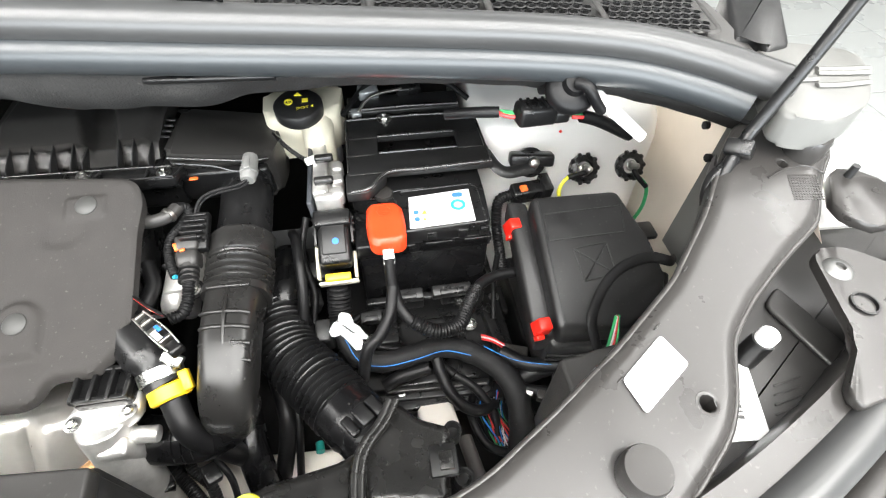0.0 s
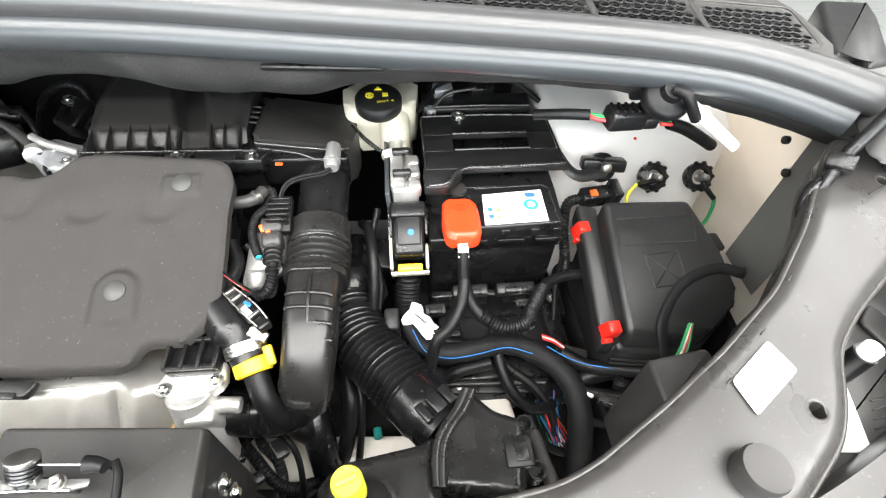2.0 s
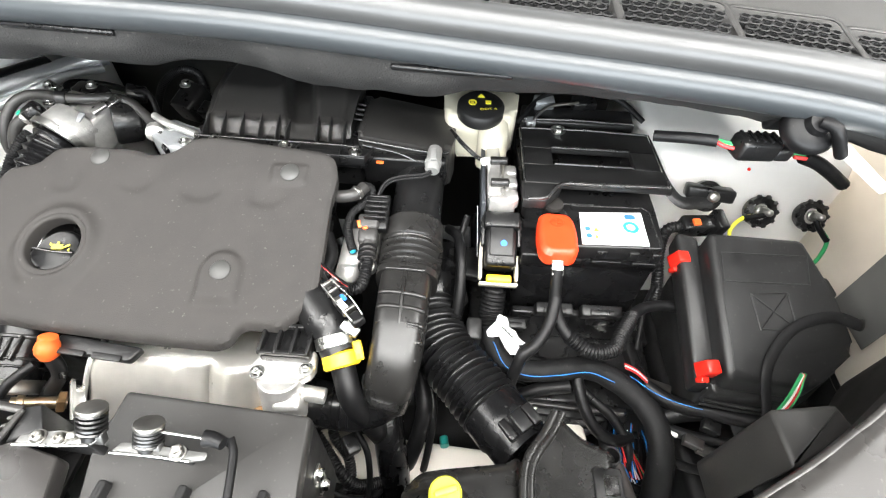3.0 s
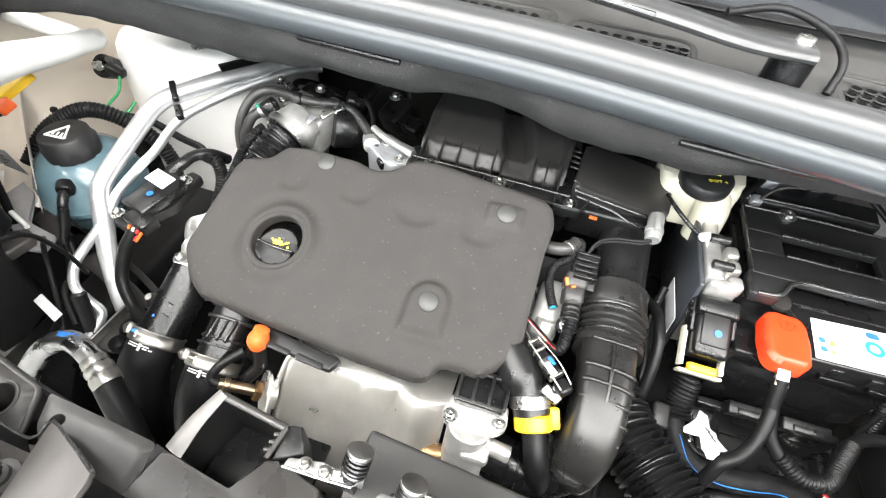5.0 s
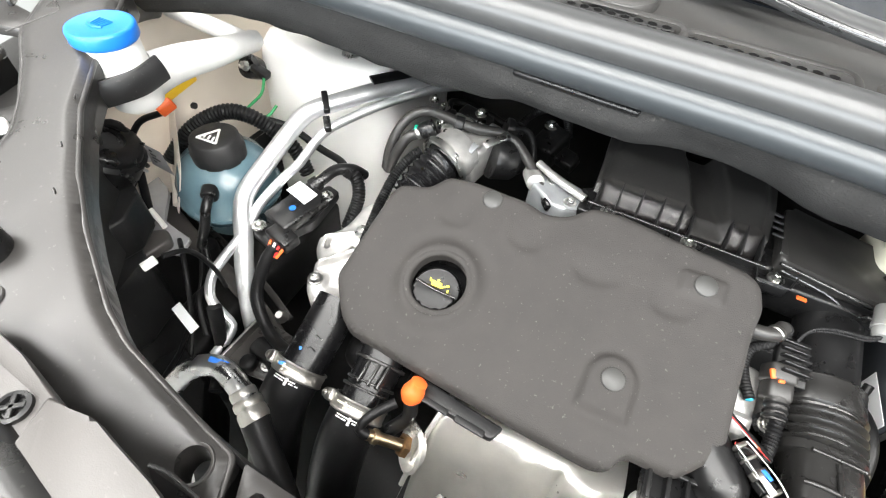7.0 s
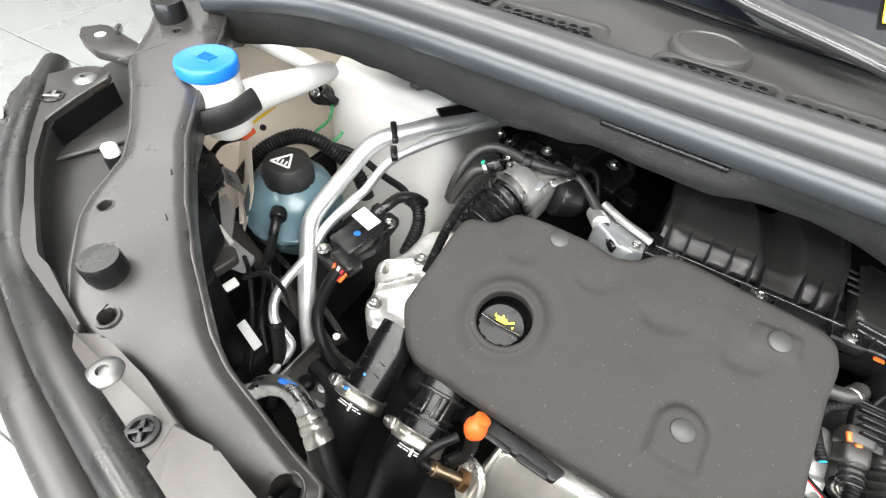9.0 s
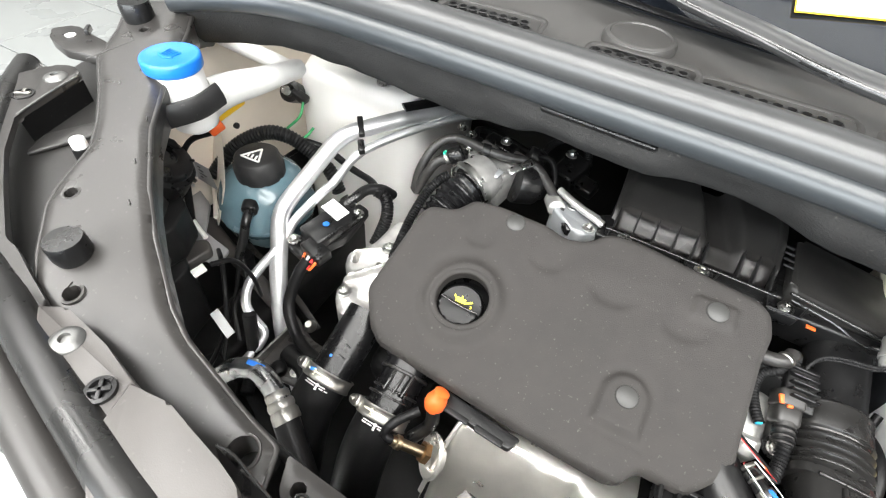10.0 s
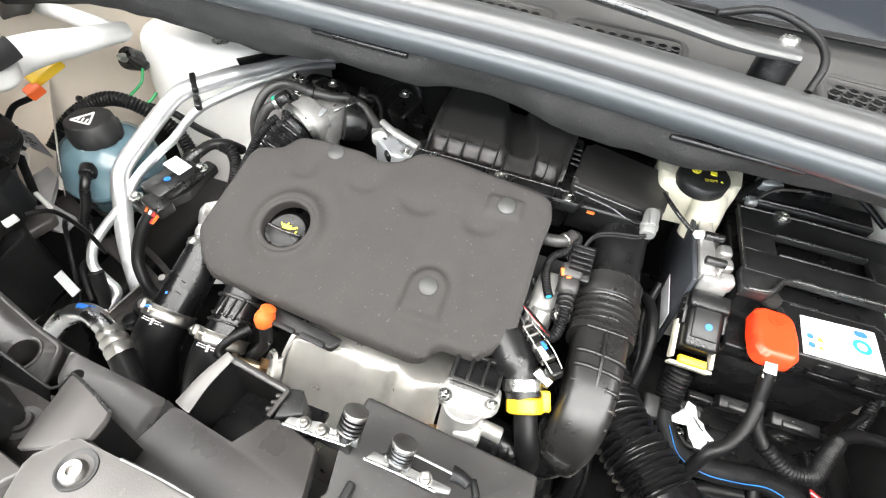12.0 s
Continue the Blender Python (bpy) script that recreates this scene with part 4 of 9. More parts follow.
part("rim", tube(B(), [LT + Vector((0.001, 0.001, 0.002)), (LT + LB) / 2 + Vector((-0.001, 0, 0.003)), LB + Vector((0, 0, 0.002))], 0.0075, 8, flat=(1.0, 0.35), radii=lambda s: 0.6 + 0.5 * s), TABGREY, scoop, "pale thick rim")
part("rim", tube(B(), [LT, (LT + RT) / 2, RT], 0.0030, 8, flat=(1.0, 0.6)), GREYP, scoop)
part("rim", tube(B(), [RT, RF], 0.0022, 8, straight=True), GREYP, scoop)
for k in range(3):
    p = RT.lerp(RF, 0.25 + 0.25 * k) + Vector((-0.003, 0, -0.006))
    part("scoop_rib", box(B(), p, (0.006, 0.003, 0.014), (0, 0, 20), 0.0008), GREYP, scoop)
bm = B()
slab(bm, [(-0.4337, 0.1260), (-0.4228, 0.1282), (-0.4122, 0.1106), (-0.4323, 0.1000)][::-1], 0.850, 0.897, 0.002)
part("flank", bm, DARK, scoop)
for k in range(5):
    part("loose_wire", tube(B(), [(-0.452 + 0.003 * k, 0.104, 0.852), (-0.449 + 0.003 * k, 0.109, 0.860 + 0.002 * (k % 3)), (-0.445 + 0.002 * k, 0.104 - 0.002 * k, 0.859), (-0.440, 0.098 + 0.003 * k, 0.852)], 0.0013, 6), (CREAM, RUBBER, SCREW, BLACK, BLACK)[k], scoop)
# strip between the beam and the scoop, with a hole and a ramped tab
bm = B()
sheet(bm, rounded([(-0.6180, 0.0900), (-0.6080, 0.0680), (-0.5960, 0.0580), (-0.560, 0.036), (-0.5080, 0.0200), (-0.5130, 0.0620), (-0.5175, 0.0840), (-0.560, 0.0870)], 0.003, 2), lambda x, y: 0.896, 0.004, 0.030, [(-0.5945, 0.0735, 0.0062)], 0.004, 0.002)
part("strip", bm, GREYP, mid, "grey plastic strip with a hole")
part("notch_wall", wall([Vector((-0.633, 0.089, 0.886)), Vector((-0.616, 0.056, 0.886)), Vector((-0.612, 0.064, 0.850)), Vector((-0.624, 0.089, 0.850))], 0.004), DARK, mid)
part("ramp", wall([Vector((-0.517, 0.084, 0.894)), Vector((-0.509, 0.022, 0.894)), Vector((-0.500, 0.022, 0.884)), Vector((-0.500, 0.081, 0.884))], 0.004), DARK, mid)
bm = B()
slab(bm, rounded([(-0.588, 0.0700), (-0.5827, 0.0714), (-0.4990, 0.0505), (-0.4938, 0.0460), (-0.4925, 0.0315), (-0.5200, 0.0240), (-0.5660, 0.0150)], 0.003, 3), 0, 0.006, 0.001, place=lambda x, y, z: Vector((x, y, 0.903 + 0.66 * (x + 0.587) + z)))
part("cover_tab", bm, TABGREY, mid, "pale grey ramped cover tab")
bm = B()
tube(bm, [(-0.6262, 0.0586, 0.9800), (-0.6180, 0.0605, 0.9690), (-0.6040, 0.0580, 0.9380), (-0.5905, 0.0570, 0.9110), (-0.5890, 0.0650, 0.9080), (-0.5850, 0.0715, 0.9105), (-0.5340, 0.0595, 0.9452), (-0.4955, 0.0490, 0.9700)], 0.0012, 8, 0.004)
part("tab_edge", bm, EDGEM, mid, "bare sheet edge of the recess")
part("recess_wall", wall([Vector((-0.6262, 0.0580, 0.9795)), Vector((-0.5905, 0.0560, 0.9110)), Vector((-0.5905, 0.0500, 0.8990)), Vector((-0.6120, 0.0480, 0.9720))], 0.002), BLACK, mid, "dark sheet wall beside the recess")
part("tab_side", wall([Vector((-0.4945, 0.0470, 0.9660)), Vector((-0.4930, 0.0320, 0.9660)), Vector((-0.5050, 0.0320, 0.8940)), Vector((-0.5050, 0.0470, 0.8940))], 0.003), DARK, mid)
bm = B()
slab(bm, rounded([(-0.6689, 0.0482), (-0.6069, 0.0526), (-0.5872, 0.0570), (-0.5518, 0.0130), (-0.5445, -0.0102), (-0.5834, -0.0248)], 0.004, 3), 0.889, 0.898, 0.001)
part("recess_floor", bm, BROWN, mid, "dusty brown recess with its shadow in the colour")
bm = B()
lathe(bm, [(0.0125, 0), (0.0125, 0.002), (0.008, 0.003), (0.0075, 0.006), (0.004, 0.0065), (0.0035, 0.003), (0, 0.003)], (-0.5966, 0.0316, 0.8978), (0, 0, 1), 24)
part("screw", bm, GREYP, mid, "dull screw with washer")
bm = B()
slab(bm, rounded([(-0.5000, 0.0302), (-0.4663, 0.0293), (-0.4155, 0.0270), (-0.4300, -0.0200), (-0.5050, -0.0200), (-0.5150, 0.0120)], 0.003, 3), 0.965, 0.972, 0.0015)
part("lower_cover", bm, BRACKET, mid, "pale grey lower cover")
bm = B()
slab(bm, [(-0.5000, 0.0222), (-0.4255, 0.0170), (-0.440, -0.018), (-0.500, -0.018)], 0.880, 0.967, 0.001)
part("cover_foot", bm, DARK, mid)
# pale bead draws the bright line that light leaves on this edge
bm = B()
tube(bm, [(-0.4663, 0.0293, 0.9725), (-0.4409, 0.0287, 0.9728), (-0.4155, 0.0270, 0.9725)], 0.0009, 8)
part("cover_edge", bm, PLATE, mid, "pale bead for the edge highlight")
# dark ring stands in for the shadow round the screw
bm = B()
lathe(bm, [(0.0115, -0.0005), (0.0112, 0.0006), (0.0095, 0.0006), (0.0085, -0.0004), (0, -0.0004)], (-0.4846, 0.0163, 0.9722), (0, 0, 1), 28)
part("screw_shadow", bm, DARK, mid)
bm = B()
lathe(bm, [(0.0072, -0.0005), (0.0070, 0.0022), (0.0058, 0.0040), (0.0026, 0.0042), (0.0022, 0.002), (0, 0.002)], (-0.4846, 0.0148, 0.9722), (0, 0, 1), 20)
part("screw", bm, SCREW, mid)
bm = B()
slab(bm, rounded([(-0.6024, 0.0094), (-0.5912, 0.0143), (-0.5390, 0.0070), (-0.5590, -0.0230), (-0.6224, -0.0206)], 0.003, 2), 0.929, 0.935, 0.001)
slab(bm, [(-0.6024, -0.0026), (-0.5510, 0.0020), (-0.5590, -0.0180)], 0.880, 0.931, 0.001)
part("outer_cover", bm, BRACKET, mid, "pale grey outer cover")

latch = thing("bonnet_lock", (-0.35, 0.10, 0.885), "zinc steel bonnet lock with two coil springs and cable", "lock")
for o, foot in (([(-0.4208, 0.0972), (-0.3928, 0.0981), (-0.3694, 0.0996), (-0.3646, 0.1045), (-0.3665, 0.1082), (-0.3836, 0.1070), (-0.3931, 0.1088), (-0.4193, 0.1042)], (-0.3888, 0.1041)), ([(-0.3531, 0.0960), (-0.3228, 0.0953), (-0.2973, 0.0935), (-0.2874, 0.0952), (-0.2870, 0.1001), (-0.3042, 0.1007), (-0.3246, 0.1027), (-0.3487, 0.1036)], (-0.3228, 0.1013))):
    bm = B()
    slab(bm, rounded(o, 0.0015, 2), 0.9005, 0.903, 0.0006)
    part("lock_plate", bm, PLATE, latch, "zinc steel plate")
    # brighter bead puts in the glint on the plate's front edge
    bm = B()
    tube(bm, [(*q, 0.9032) for q in o[:3]], 0.0011, 8)
    part("plate_edge", bm, STEEL, latch, "brighter steel bead for the lit front edge")
    bm = B()
    box(bm, (*foot, 0.889), (0.040, 0.006, 0.024), (0, 0, -5), 0.001)
    part("plate_foot", bm, DARK, latch)
lean = Vector((0.10, 0.60, 0.79)).normalized()
across = lean.cross(Vector((1, 0, 0))).normalized()
beside = across.cross(lean)
for base, long in ((Vector((-0.3715, 0.1086, 0.9045)), 0.016), (Vector((-0.3292, 0.1033, 0.9045)), 0.0125)):
    coil = [base + lean * (long * k / 72) + across * (0.0085 * math.cos(0.4 * k)) + beside * (0.0085 * math.sin(0.4 * k)) for k in range(73)]
    part("coil_spring", tube(B(), coil, 0.0014, 6, straight=True), SPRING, latch, "dark coil spring")
    part("spring_core", rod(B(), base - lean * 0.006, base + lean * long, 0.0062, None, 16), BLACK, latch)
    part("spring_seat", box(B(), base - lean * 0.003, (0.020, 0.006, 0.010), (-25, 0, -5), 0.001), PLATE, latch)
    part("spring_cap", rod(B(), base + lean * long, base + lean * (long + 0.0035), 0.0098, None, 20, 0.0008), SCREW, latch, "pressed steel cap")
for p in ((-0.4061, 0.1029, 0.9050), (-0.3908, 0.1025, 0.9050), (-0.3068, 0.0983, 0.905)):
    bm = B()
    bolt(bm, (p[0], p[1], 0.9030), r=0.0042, h=0.0045, washer=1.3)
    part("bolt", bm, SCREW, latch)
for p, a in (((-0.3815, 0.1046), 15), ((-0.3072, 0.1003), 25)):
    bm = B()
    box(bm, (*p, 0.9060), (0.006, 0.005, 0.007), (10, 0, a), 0.001)
    part("upright_tab", bm, SCREW, latch)
bm = B()
rod(bm, (-0.3207, 0.1090, 0.9120), (-0.2865, 0.1062, 0.9120), 0.0010, None, 8)
part("cable_core", bm, STEEL, latch, "thin steel inner cable")
bm = B()
tube(bm, [(-0.2900, 0.1074, 0.9090), (-0.2836, 0.1071, 0.9090), (-0.2765, 0.1046, 0.9090)], 0.0052, 12, 0.003, radii=lambda s: 1.15 - 0.3 * s)
part("cable_end", bm, RUBBER, latch, "black rubber cable boot")
bm = B()
tube(bm, [(-0.2774, 0.1068, 0.9030), (-0.2700, 0.1018, 0.9030), (-0.2580, 0.020, 0.890), (-0.2500, -0.02, 0.85)], 0.0030, 10)
part("cable", bm, RUBBER, latch, "black lock cable")

# ---- engine cover ----
def cover_z(x, y):
    z = 0.863 + 0.04 * (x + 0.327) + 0.36 * (y - 0.437)
    d = math.hypot(x + 0.588, y - 0.341)
    if d < 0.075:
        z += 0.0055 * math.exp(-((d - 0.0405) / 0.0075) ** 2)
        z -= 0.0015 * math.exp(-((d - 0.058) / 0.008) ** 2)
    # arched boss under the front stud, square pad under the rear one
    e = math.hypot(x + 0.385, y - 0.316) - 0.0195 if y > 0.316 else max(abs(x + 0.385) - 0.0195, 0.290 - y)
    z += 0.0048 * ease(1 - e / 0.008)
    z -= 0.0012 * math.exp(-((e - 0.011) / 0.004) ** 2) * (e > 0)
    z += 0.0036 * bump(x, y, -0.330, 0.438, 0.018, 0.008, 0.008)
    # hollows with a steep front wall that fade towards the back
    for cx, cy, w in ((-0.605, 0.4106, 0.014), (-0.518, 0.4127, 0.017), (-0.434, 0.4032, 0.021), (-0.352, 0.3977, 0.017)):
        if abs(x - cx) < 2 * w and cy - 0.012 < y < cy + 0.06:
            bow = cy + 14 * (x - cx) ** 2
            z -= 0.0027 * ease((y - bow + 0.007) / 0.013) * (1 - ease((y - cy - 0.004) / 0.036)) * math.exp(-((x - cx) / (1.15 * w)) ** 4)
    return z + 0.0007 * noise.noise(Vector((x * 16, y * 16, 0))) + 0.0002 * noise.noise(Vector((x * 90, y * 90, 3)))


COVER = [(-0.636, 0.467), (-0.600, 0.471), (-0.535, 0.468), (-0.508, 0.461), (-0.484, 0.467), (-0.462, 0.487), (-0.430, 0.489), (-0.292, 0.472), (-0.277, 0.463), (-0.270, 0.440), (-0.274, 0.405),
         (-0.273, 0.300), (-0.281, 0.287), (-0.305, 0.263), (-0.350, 0.264), (-0.360, 0.246), (-0.374, 0.241), (-0.437, 0.244), (-0.552, 0.253), (-0.655, 0.262), (-0.676, 0.275), (-0.702, 0.310), (-0.700, 0.335),
         (-0.693, 0.425), (-0.686, 0.438), (-0.652, 0.446)]
cover = thing("engine_cover", (-0.49, 0.36, 0.79), "dark grey moulded foam engine cover with fixing studs", "engine cover")
bm = B()
sheet(bm, rounded(COVER, 0.008, 3), cover_z, 0.0028, 0.012, [(-0.588, 0.341, 0.0350)], 0.007, 0.0035)
part("foam_shell", bm, FOAM, cover, smooth=50)
bm = B()
lathe(bm, [(0.0318, -0.016), (0.0318, -0.002), (0.0324, -0.0004), (0.0340, 0.0006), (0.0362, 0.0010), (0.0385, 0.0006), (0.0385, -0.003)], (-0.588, 0.341, 0.863 + 0.04 * -0.261 + 0.36 * -0.096 + 0.0045), Vector((-0.04, -0.36, 1)).normalized(), 56)
part("filler_rim", bm, FOAM, cover, smooth=60)
for x, y in ((-0.384, 0.317), (-0.328, 0.438), (-0.573, 0.455)):
    bm = B()
    z = cover_z(x, y)
    lathe(bm, [(0.0118, -0.003), (0.0118, 0.0008), (0.0108, 0.0018), (0, 0.0022)], (x, y, z), (0, -0.34, 0.94), 28)
    part("fixing_stud", bm, DISC, cover, "round grey fixing stud")
bm = B()
slab(bm, rounded([(-0.56, 0.237), (-0.47, 0.228), (-0.462, 0.245), (-0.56, 0.256)], 0.004, 2), 0.757, 0.767, 0.002)
slab(bm, rounded([(-0.553, 0.232), (-0.52, 0.229), (-0.52, 0.236), (-0.553, 0.239)], 0.002, 2), 0.766, 0.769, 0.001)
slab(bm, rounded([(-0.512, 0.228), (-0.478, 0.2255), (-0.478, 0.233), (-0.512, 0.236)], 0.002, 2), 0.766, 0.769, 0.001)
part("front_tab", bm, DARK, cover, "black ribbed front tab")

oil = thing("oil_filler_cap", (-0.589, 0.344, 0.79), "black oil filler cap with yellow oil-can symbol", "oil cap")
bm = B()
nrm = Vector((-0.04, -0.36, 1)).normalized()
at = Vector((-0.588, 0.340, 0.8035))
lathe(bm, [(0.042, -0.03), (0.042, -0.022), (0.0290, -0.020), (0.0290, 0.002), (0.0282, 0.0045), (0.0262, 0.006), (0.0245, 0.0052), (0, 0.0052)], at, nrm, 44)
part("cap_body", bm, CAPOIL, oil)
ax = (Vector((1, 0, 0)) - nrm * nrm.x).normalized()
ay = nrm.cross(ax)


def on_cap(x, y, z):
    return at + ax * x + ay * y + nrm * z


bm = B()
slab(bm, rounded([(-0.0245, -0.010), (-0.010, -0.023), (0.011, -0.023), (0.0245, -0.012), (0.0255, 0.000), (-0.0255, 0.004)], 0.004, 3), 0.004, 0.013, 0.003, place=on_cap)
part("grip", bm, CAPOIL, oil)
# bead that stands in for the highlight along the grip
bm = B()
tube(bm, [on_cap(-0.0245, 0.0020, 0.0125), on_cap(0.0, -0.0015, 0.0132), on_cap(0.0245, -0.0015, 0.0125)], 0.0014, 8)
part("grip_edge", bm, EDGEM, oil, "glossy bead for the highlight on the grip edge")
bm = B()
slab(bm, [(-0.008, 0.004), (0.004, 0.004), (0.004, 0.010), (-0.008, 0.010)], 0.0062, 0.0070, 0, place=on_cap)
slab(bm, [(0.003, 0.006), (0.012, 0.011), (0.013, 0.009), (0.004, 0.004)], 0.0062, 0.0070, 0, place=on_cap)
slab(bm, [(-0.012, 0.009), (-0.008, 0.009), (-0.008, 0.006), (-0.012, 0.012)], 0.0062, 0.0070, 0, place=on_cap)
slab(bm, [(-0.003, 0.010), (-0.001, 0.010), (-0.001, 0.013), (-0.003, 0.013)], 0.0062, 0.0070, 0, place=on_cap)
slab(bm, [(0.012, 0.002), (0.014, 0.002), (0.014, 0.005), (0.012, 0.005)], 0.0062, 0.0070, 0, place=on_cap)
part("oil_symbol", bm, YINK, oil, "yellow oil-can symbol")

# ---- engine block and gearbox, deep shade put into their near-black colour ----
block = thing("engine_block", (-0.48, 0.42, 0.35), "dark engine block under the cover", "engine")
bm = B()
box(bm, (-0.49, 0.42, 0.56), (0.38, 0.26, 0.36), (12, 0, 0), 0.02, 3)
part("crankcase", bm, DEEPSHADE, block)
bm = B()
for k in range(6):
    box(bm, (-0.64 + 0.06 * k, 0.30, 0.62), (0.012, 0.05, 0.2), (12, 0, 0), 0.004)
part("ribs", bm, DEEPSHADE, block)
bm = B()
box(bm, (-0.47, 0.39, 0.765), (0.36, 0.20, 0.05), (19, 0, 0), 0.012, 3)
part("rocker_cover", bm, BLACK, block)
gear = thing("gearbox", (-0.1, 0.35, 0.35), "dark gearbox housing below the battery", "gearbox")
bm = B()
box(bm, (-0.12, 0.38, 0.46), (0.24, 0.30, 0.22), (0, 0, 5), 0.03, 3)
rod(bm, (-0.24, 0.36, 0.48), (0.02, 0.36, 0.46), 0.13, 0.11, 28, 0.01)
part("housing", bm, DEEPSHADE, gear)

# ---- air filter box ----
air = thing("air_filter_box", (-0.36, 0.55, 0.80), "black plastic air filter box with ribbed lid and bolts", "air filter")
bm = B()
box(bm, (-0.362, 0.575, 0.822), (0.215, 0.13, 0.07), bev=0.006)
box(bm, (-0.362, 0.503, 0.846), (0.235, 0.020, 0.020), (0, 0, -2), 0.003)
part("lower_box", bm, BLACK, air)


def lid_z(x, y):
    """Height of the lid: sloping front, flat dome, a scooped valley across it."""
    k = ease((y - 0.515) / 0.025)
    z = 0.854 + 0.0250 * min(max((y - 0.515) / 0.025, 0), 1) + 0.010 * ease((y - 0.541) / 0.05)
    scoop = ease((0.024 - abs(x + 0.334 + 0.25 * (y - 0.53))) / 0.013)
    z -= scoop * (0.012 * k + 0.010 * ease((y - 0.53) / 0.05))
    return z - 0.008 * ease((-0.455 - x) / 0.012) - 0.008 * ease((x + 0.285) / 0.012)


bm = B()
sheet(bm, rounded([(-0.468, 0.514), (-0.272, 0.511), (-0.266, 0.64), (-0.474, 0.655)], 0.006, 3), lid_z, 0.0035, 0.020)
part("lid", bm, GREYD, air, smooth=60)
# same plastic as the lid; a paler grey imitates the lit slope
for x0, x1 in ((-0.464, -0.352), (-0.315, -0.276)):
    bm = B()
    n = max(2, int((x1 - x0) / 0.006))
    prev = None
    for k in range(n + 1):
        x = x0 + (x1 - x0) * k / n
        col = [bm.verts.new((x, y - 0.0008, lid_z(x, y) + 0.0012)) for y in (0.516, 0.522, 0.528, 0.534, 0.5395)]
        if prev:
            for q in range(4):
                bm.faces.new((prev[q], prev[q + 1], col[q + 1], col[q]))
        prev = col
    bmesh.ops.solidify(bm, geom=bm.faces[:], thickness=0.001)
    part("lid_front", bm, GREYP, air, "sloping front of the lid, paler for its sheen")
for x in (-0.4625, -0.438, -0.4135, -0.389, -0.366, -0.353, -0.313, -0.296, -0.277):
    bm = B()
    slab(bm, [(0.540, lid_z(x, 0.540) + 0.0018), (0.514, 0.852), (0.5045, 0.866), (0.512, 0.8705)], -0.0010, 0.0010, 0.0003, 1, place=lambda y, z, t, x=x: Vector((x + t, y, z)))
    part("lid_rib", bm, DARK, air)
bm = B()
tube(bm, [(-0.470, 0.5035, 0.8655), (-0.40, 0.5025, 0.8655), (-0.270, 0.4995, 0.8655)], 0.0015, 8)
part("edge_bead", bm, EDGEM, air)
bm = B()
box(bm, (-0.370, 0.5025, 0.8605), (0.200, 0.003, 0.010), (0, 0, -1.2), 0.001)
part("front_rail", bm, BLACK, air)
for x, y in ((-0.258, 0.491), (-0.351, 0.497), (-0.445, 0.501)):
    bm = B()
    slab(bm, rounded([(x - 0.020, y - 0.010), (x + 0.013, y - 0.010), (x + 0.022, y + 0.010), (x - 0.020, y + 0.010)], 0.002, 2), 0.848, 0.861, 0.001)
    part("lug", bm, BLACK, air)
    bm = B()
    loop = [Vector((x + a, y + b, 0.8635)) for a, b in ((-0.020, 0.010), (-0.020, -0.010), (0.013, -0.010), (0.022, 0.010))]
    tube(bm, loop, 0.0013, 6, straight=True)
    part("lug_rim", bm, DARK, air)
    bm = B()
    bolt(bm, (x, y, 0.8615), r=0.0058, h=0.0055, washer=1.55)
    part("bolt", bm, STEEL, air, "shiny steel bolt")
for x in (-0.398, -0.303):
    bm = B()
    box(bm, (x, 0.493, 0.850), (0.050, 0.004, 0.012), (0, 0, -2), 0.001)
    part("rail_slot", bm, DARK, air)
bm = B()
box(bm, (-0.226, 0.487, 0.8515), (0.010, 0.005, 0.002), (0, 0, -3), 0.0005)
part("paint_mark", bm, ORANGE, air, "small orange paint mark")


def resonator_top(x, y, z):
    return Vector((x, y, z - 0.13 * max(x + 0.258, 0) - 0.5 * max(x + 0.146, 0) * (z > 0.84)))


bm = B()
slab(bm, rounded([(-0.260, 0.5135), (-0.152, 0.5120), (-0.135, 0.522), (-0.128, 0.560), (-0.130, 0.610), (-0.252, 0.612)], 0.010, 4), 0.800, 0.8735, 0.008, 4, place=resonator_top)
part("resonator", bm, GREYD, air, "smooth black resonator box")
bm = B()
tube(bm, [(-0.256, 0.511, 0.868), (-0.20, 0.5085, 0.861), (-0.158, 0.5075, 0.856), (-0.138, 0.515, 0.852)], 0.0022, 8)
part("edge_bead", bm, EDGEM, air)
bm = B()
tube(bm, [(-0.252, 0.5075, 0.862), (-0.205, 0.503, 0.856), (-0.182, 0.500, 0.848), (-0.165, 0.4985, 0.845)], 0.0013, 6)
part("seam", bm, EDGEM, air)
bm = B()
box(bm, (-0.196, 0.508, 0.825), (0.115, 0.014, 0.05), (8, 0, -1), 0.004)
part("resonator_flange", bm, BLACK, air)
for k in range(4):
    bm = B()
    box(bm, (-0.2625, 0.548 + 0.012 * k, 0.874), (0.012, 0.004, 0.003), (0, 0, -9), 0.0008, 1)
    part("grip_mark", bm, DARK, air)
bm = B()
tube(bm, [(-0.174, 0.525, 0.815), (-0.174, 0.49, 0.808), (-0.175, 0.45, 0.800), (-0.176, 0.41, 0.793)], 0.033, 28, 0.01, flat=(1.0, 0.9))
neck = part("neck", bm, BLACK, air)
GREYS = material("grey sensor plastic", (0.20, 0.20, 0.195), 0.45)
bm = B()
lathe(bm, [(0.0, -0.004), (0.0085, -0.004), (0.0095, 0.0), (0.0095, 0.016), (0.0108, 0.017), (0.0108, 0.022), (0.0095, 0.023), (0.0095, 0.030), (0.0080, 0.033), (0, 0.033)], (-0.1545, 0.4965, 0.867), (-0.06, -1, -0.22), 28)
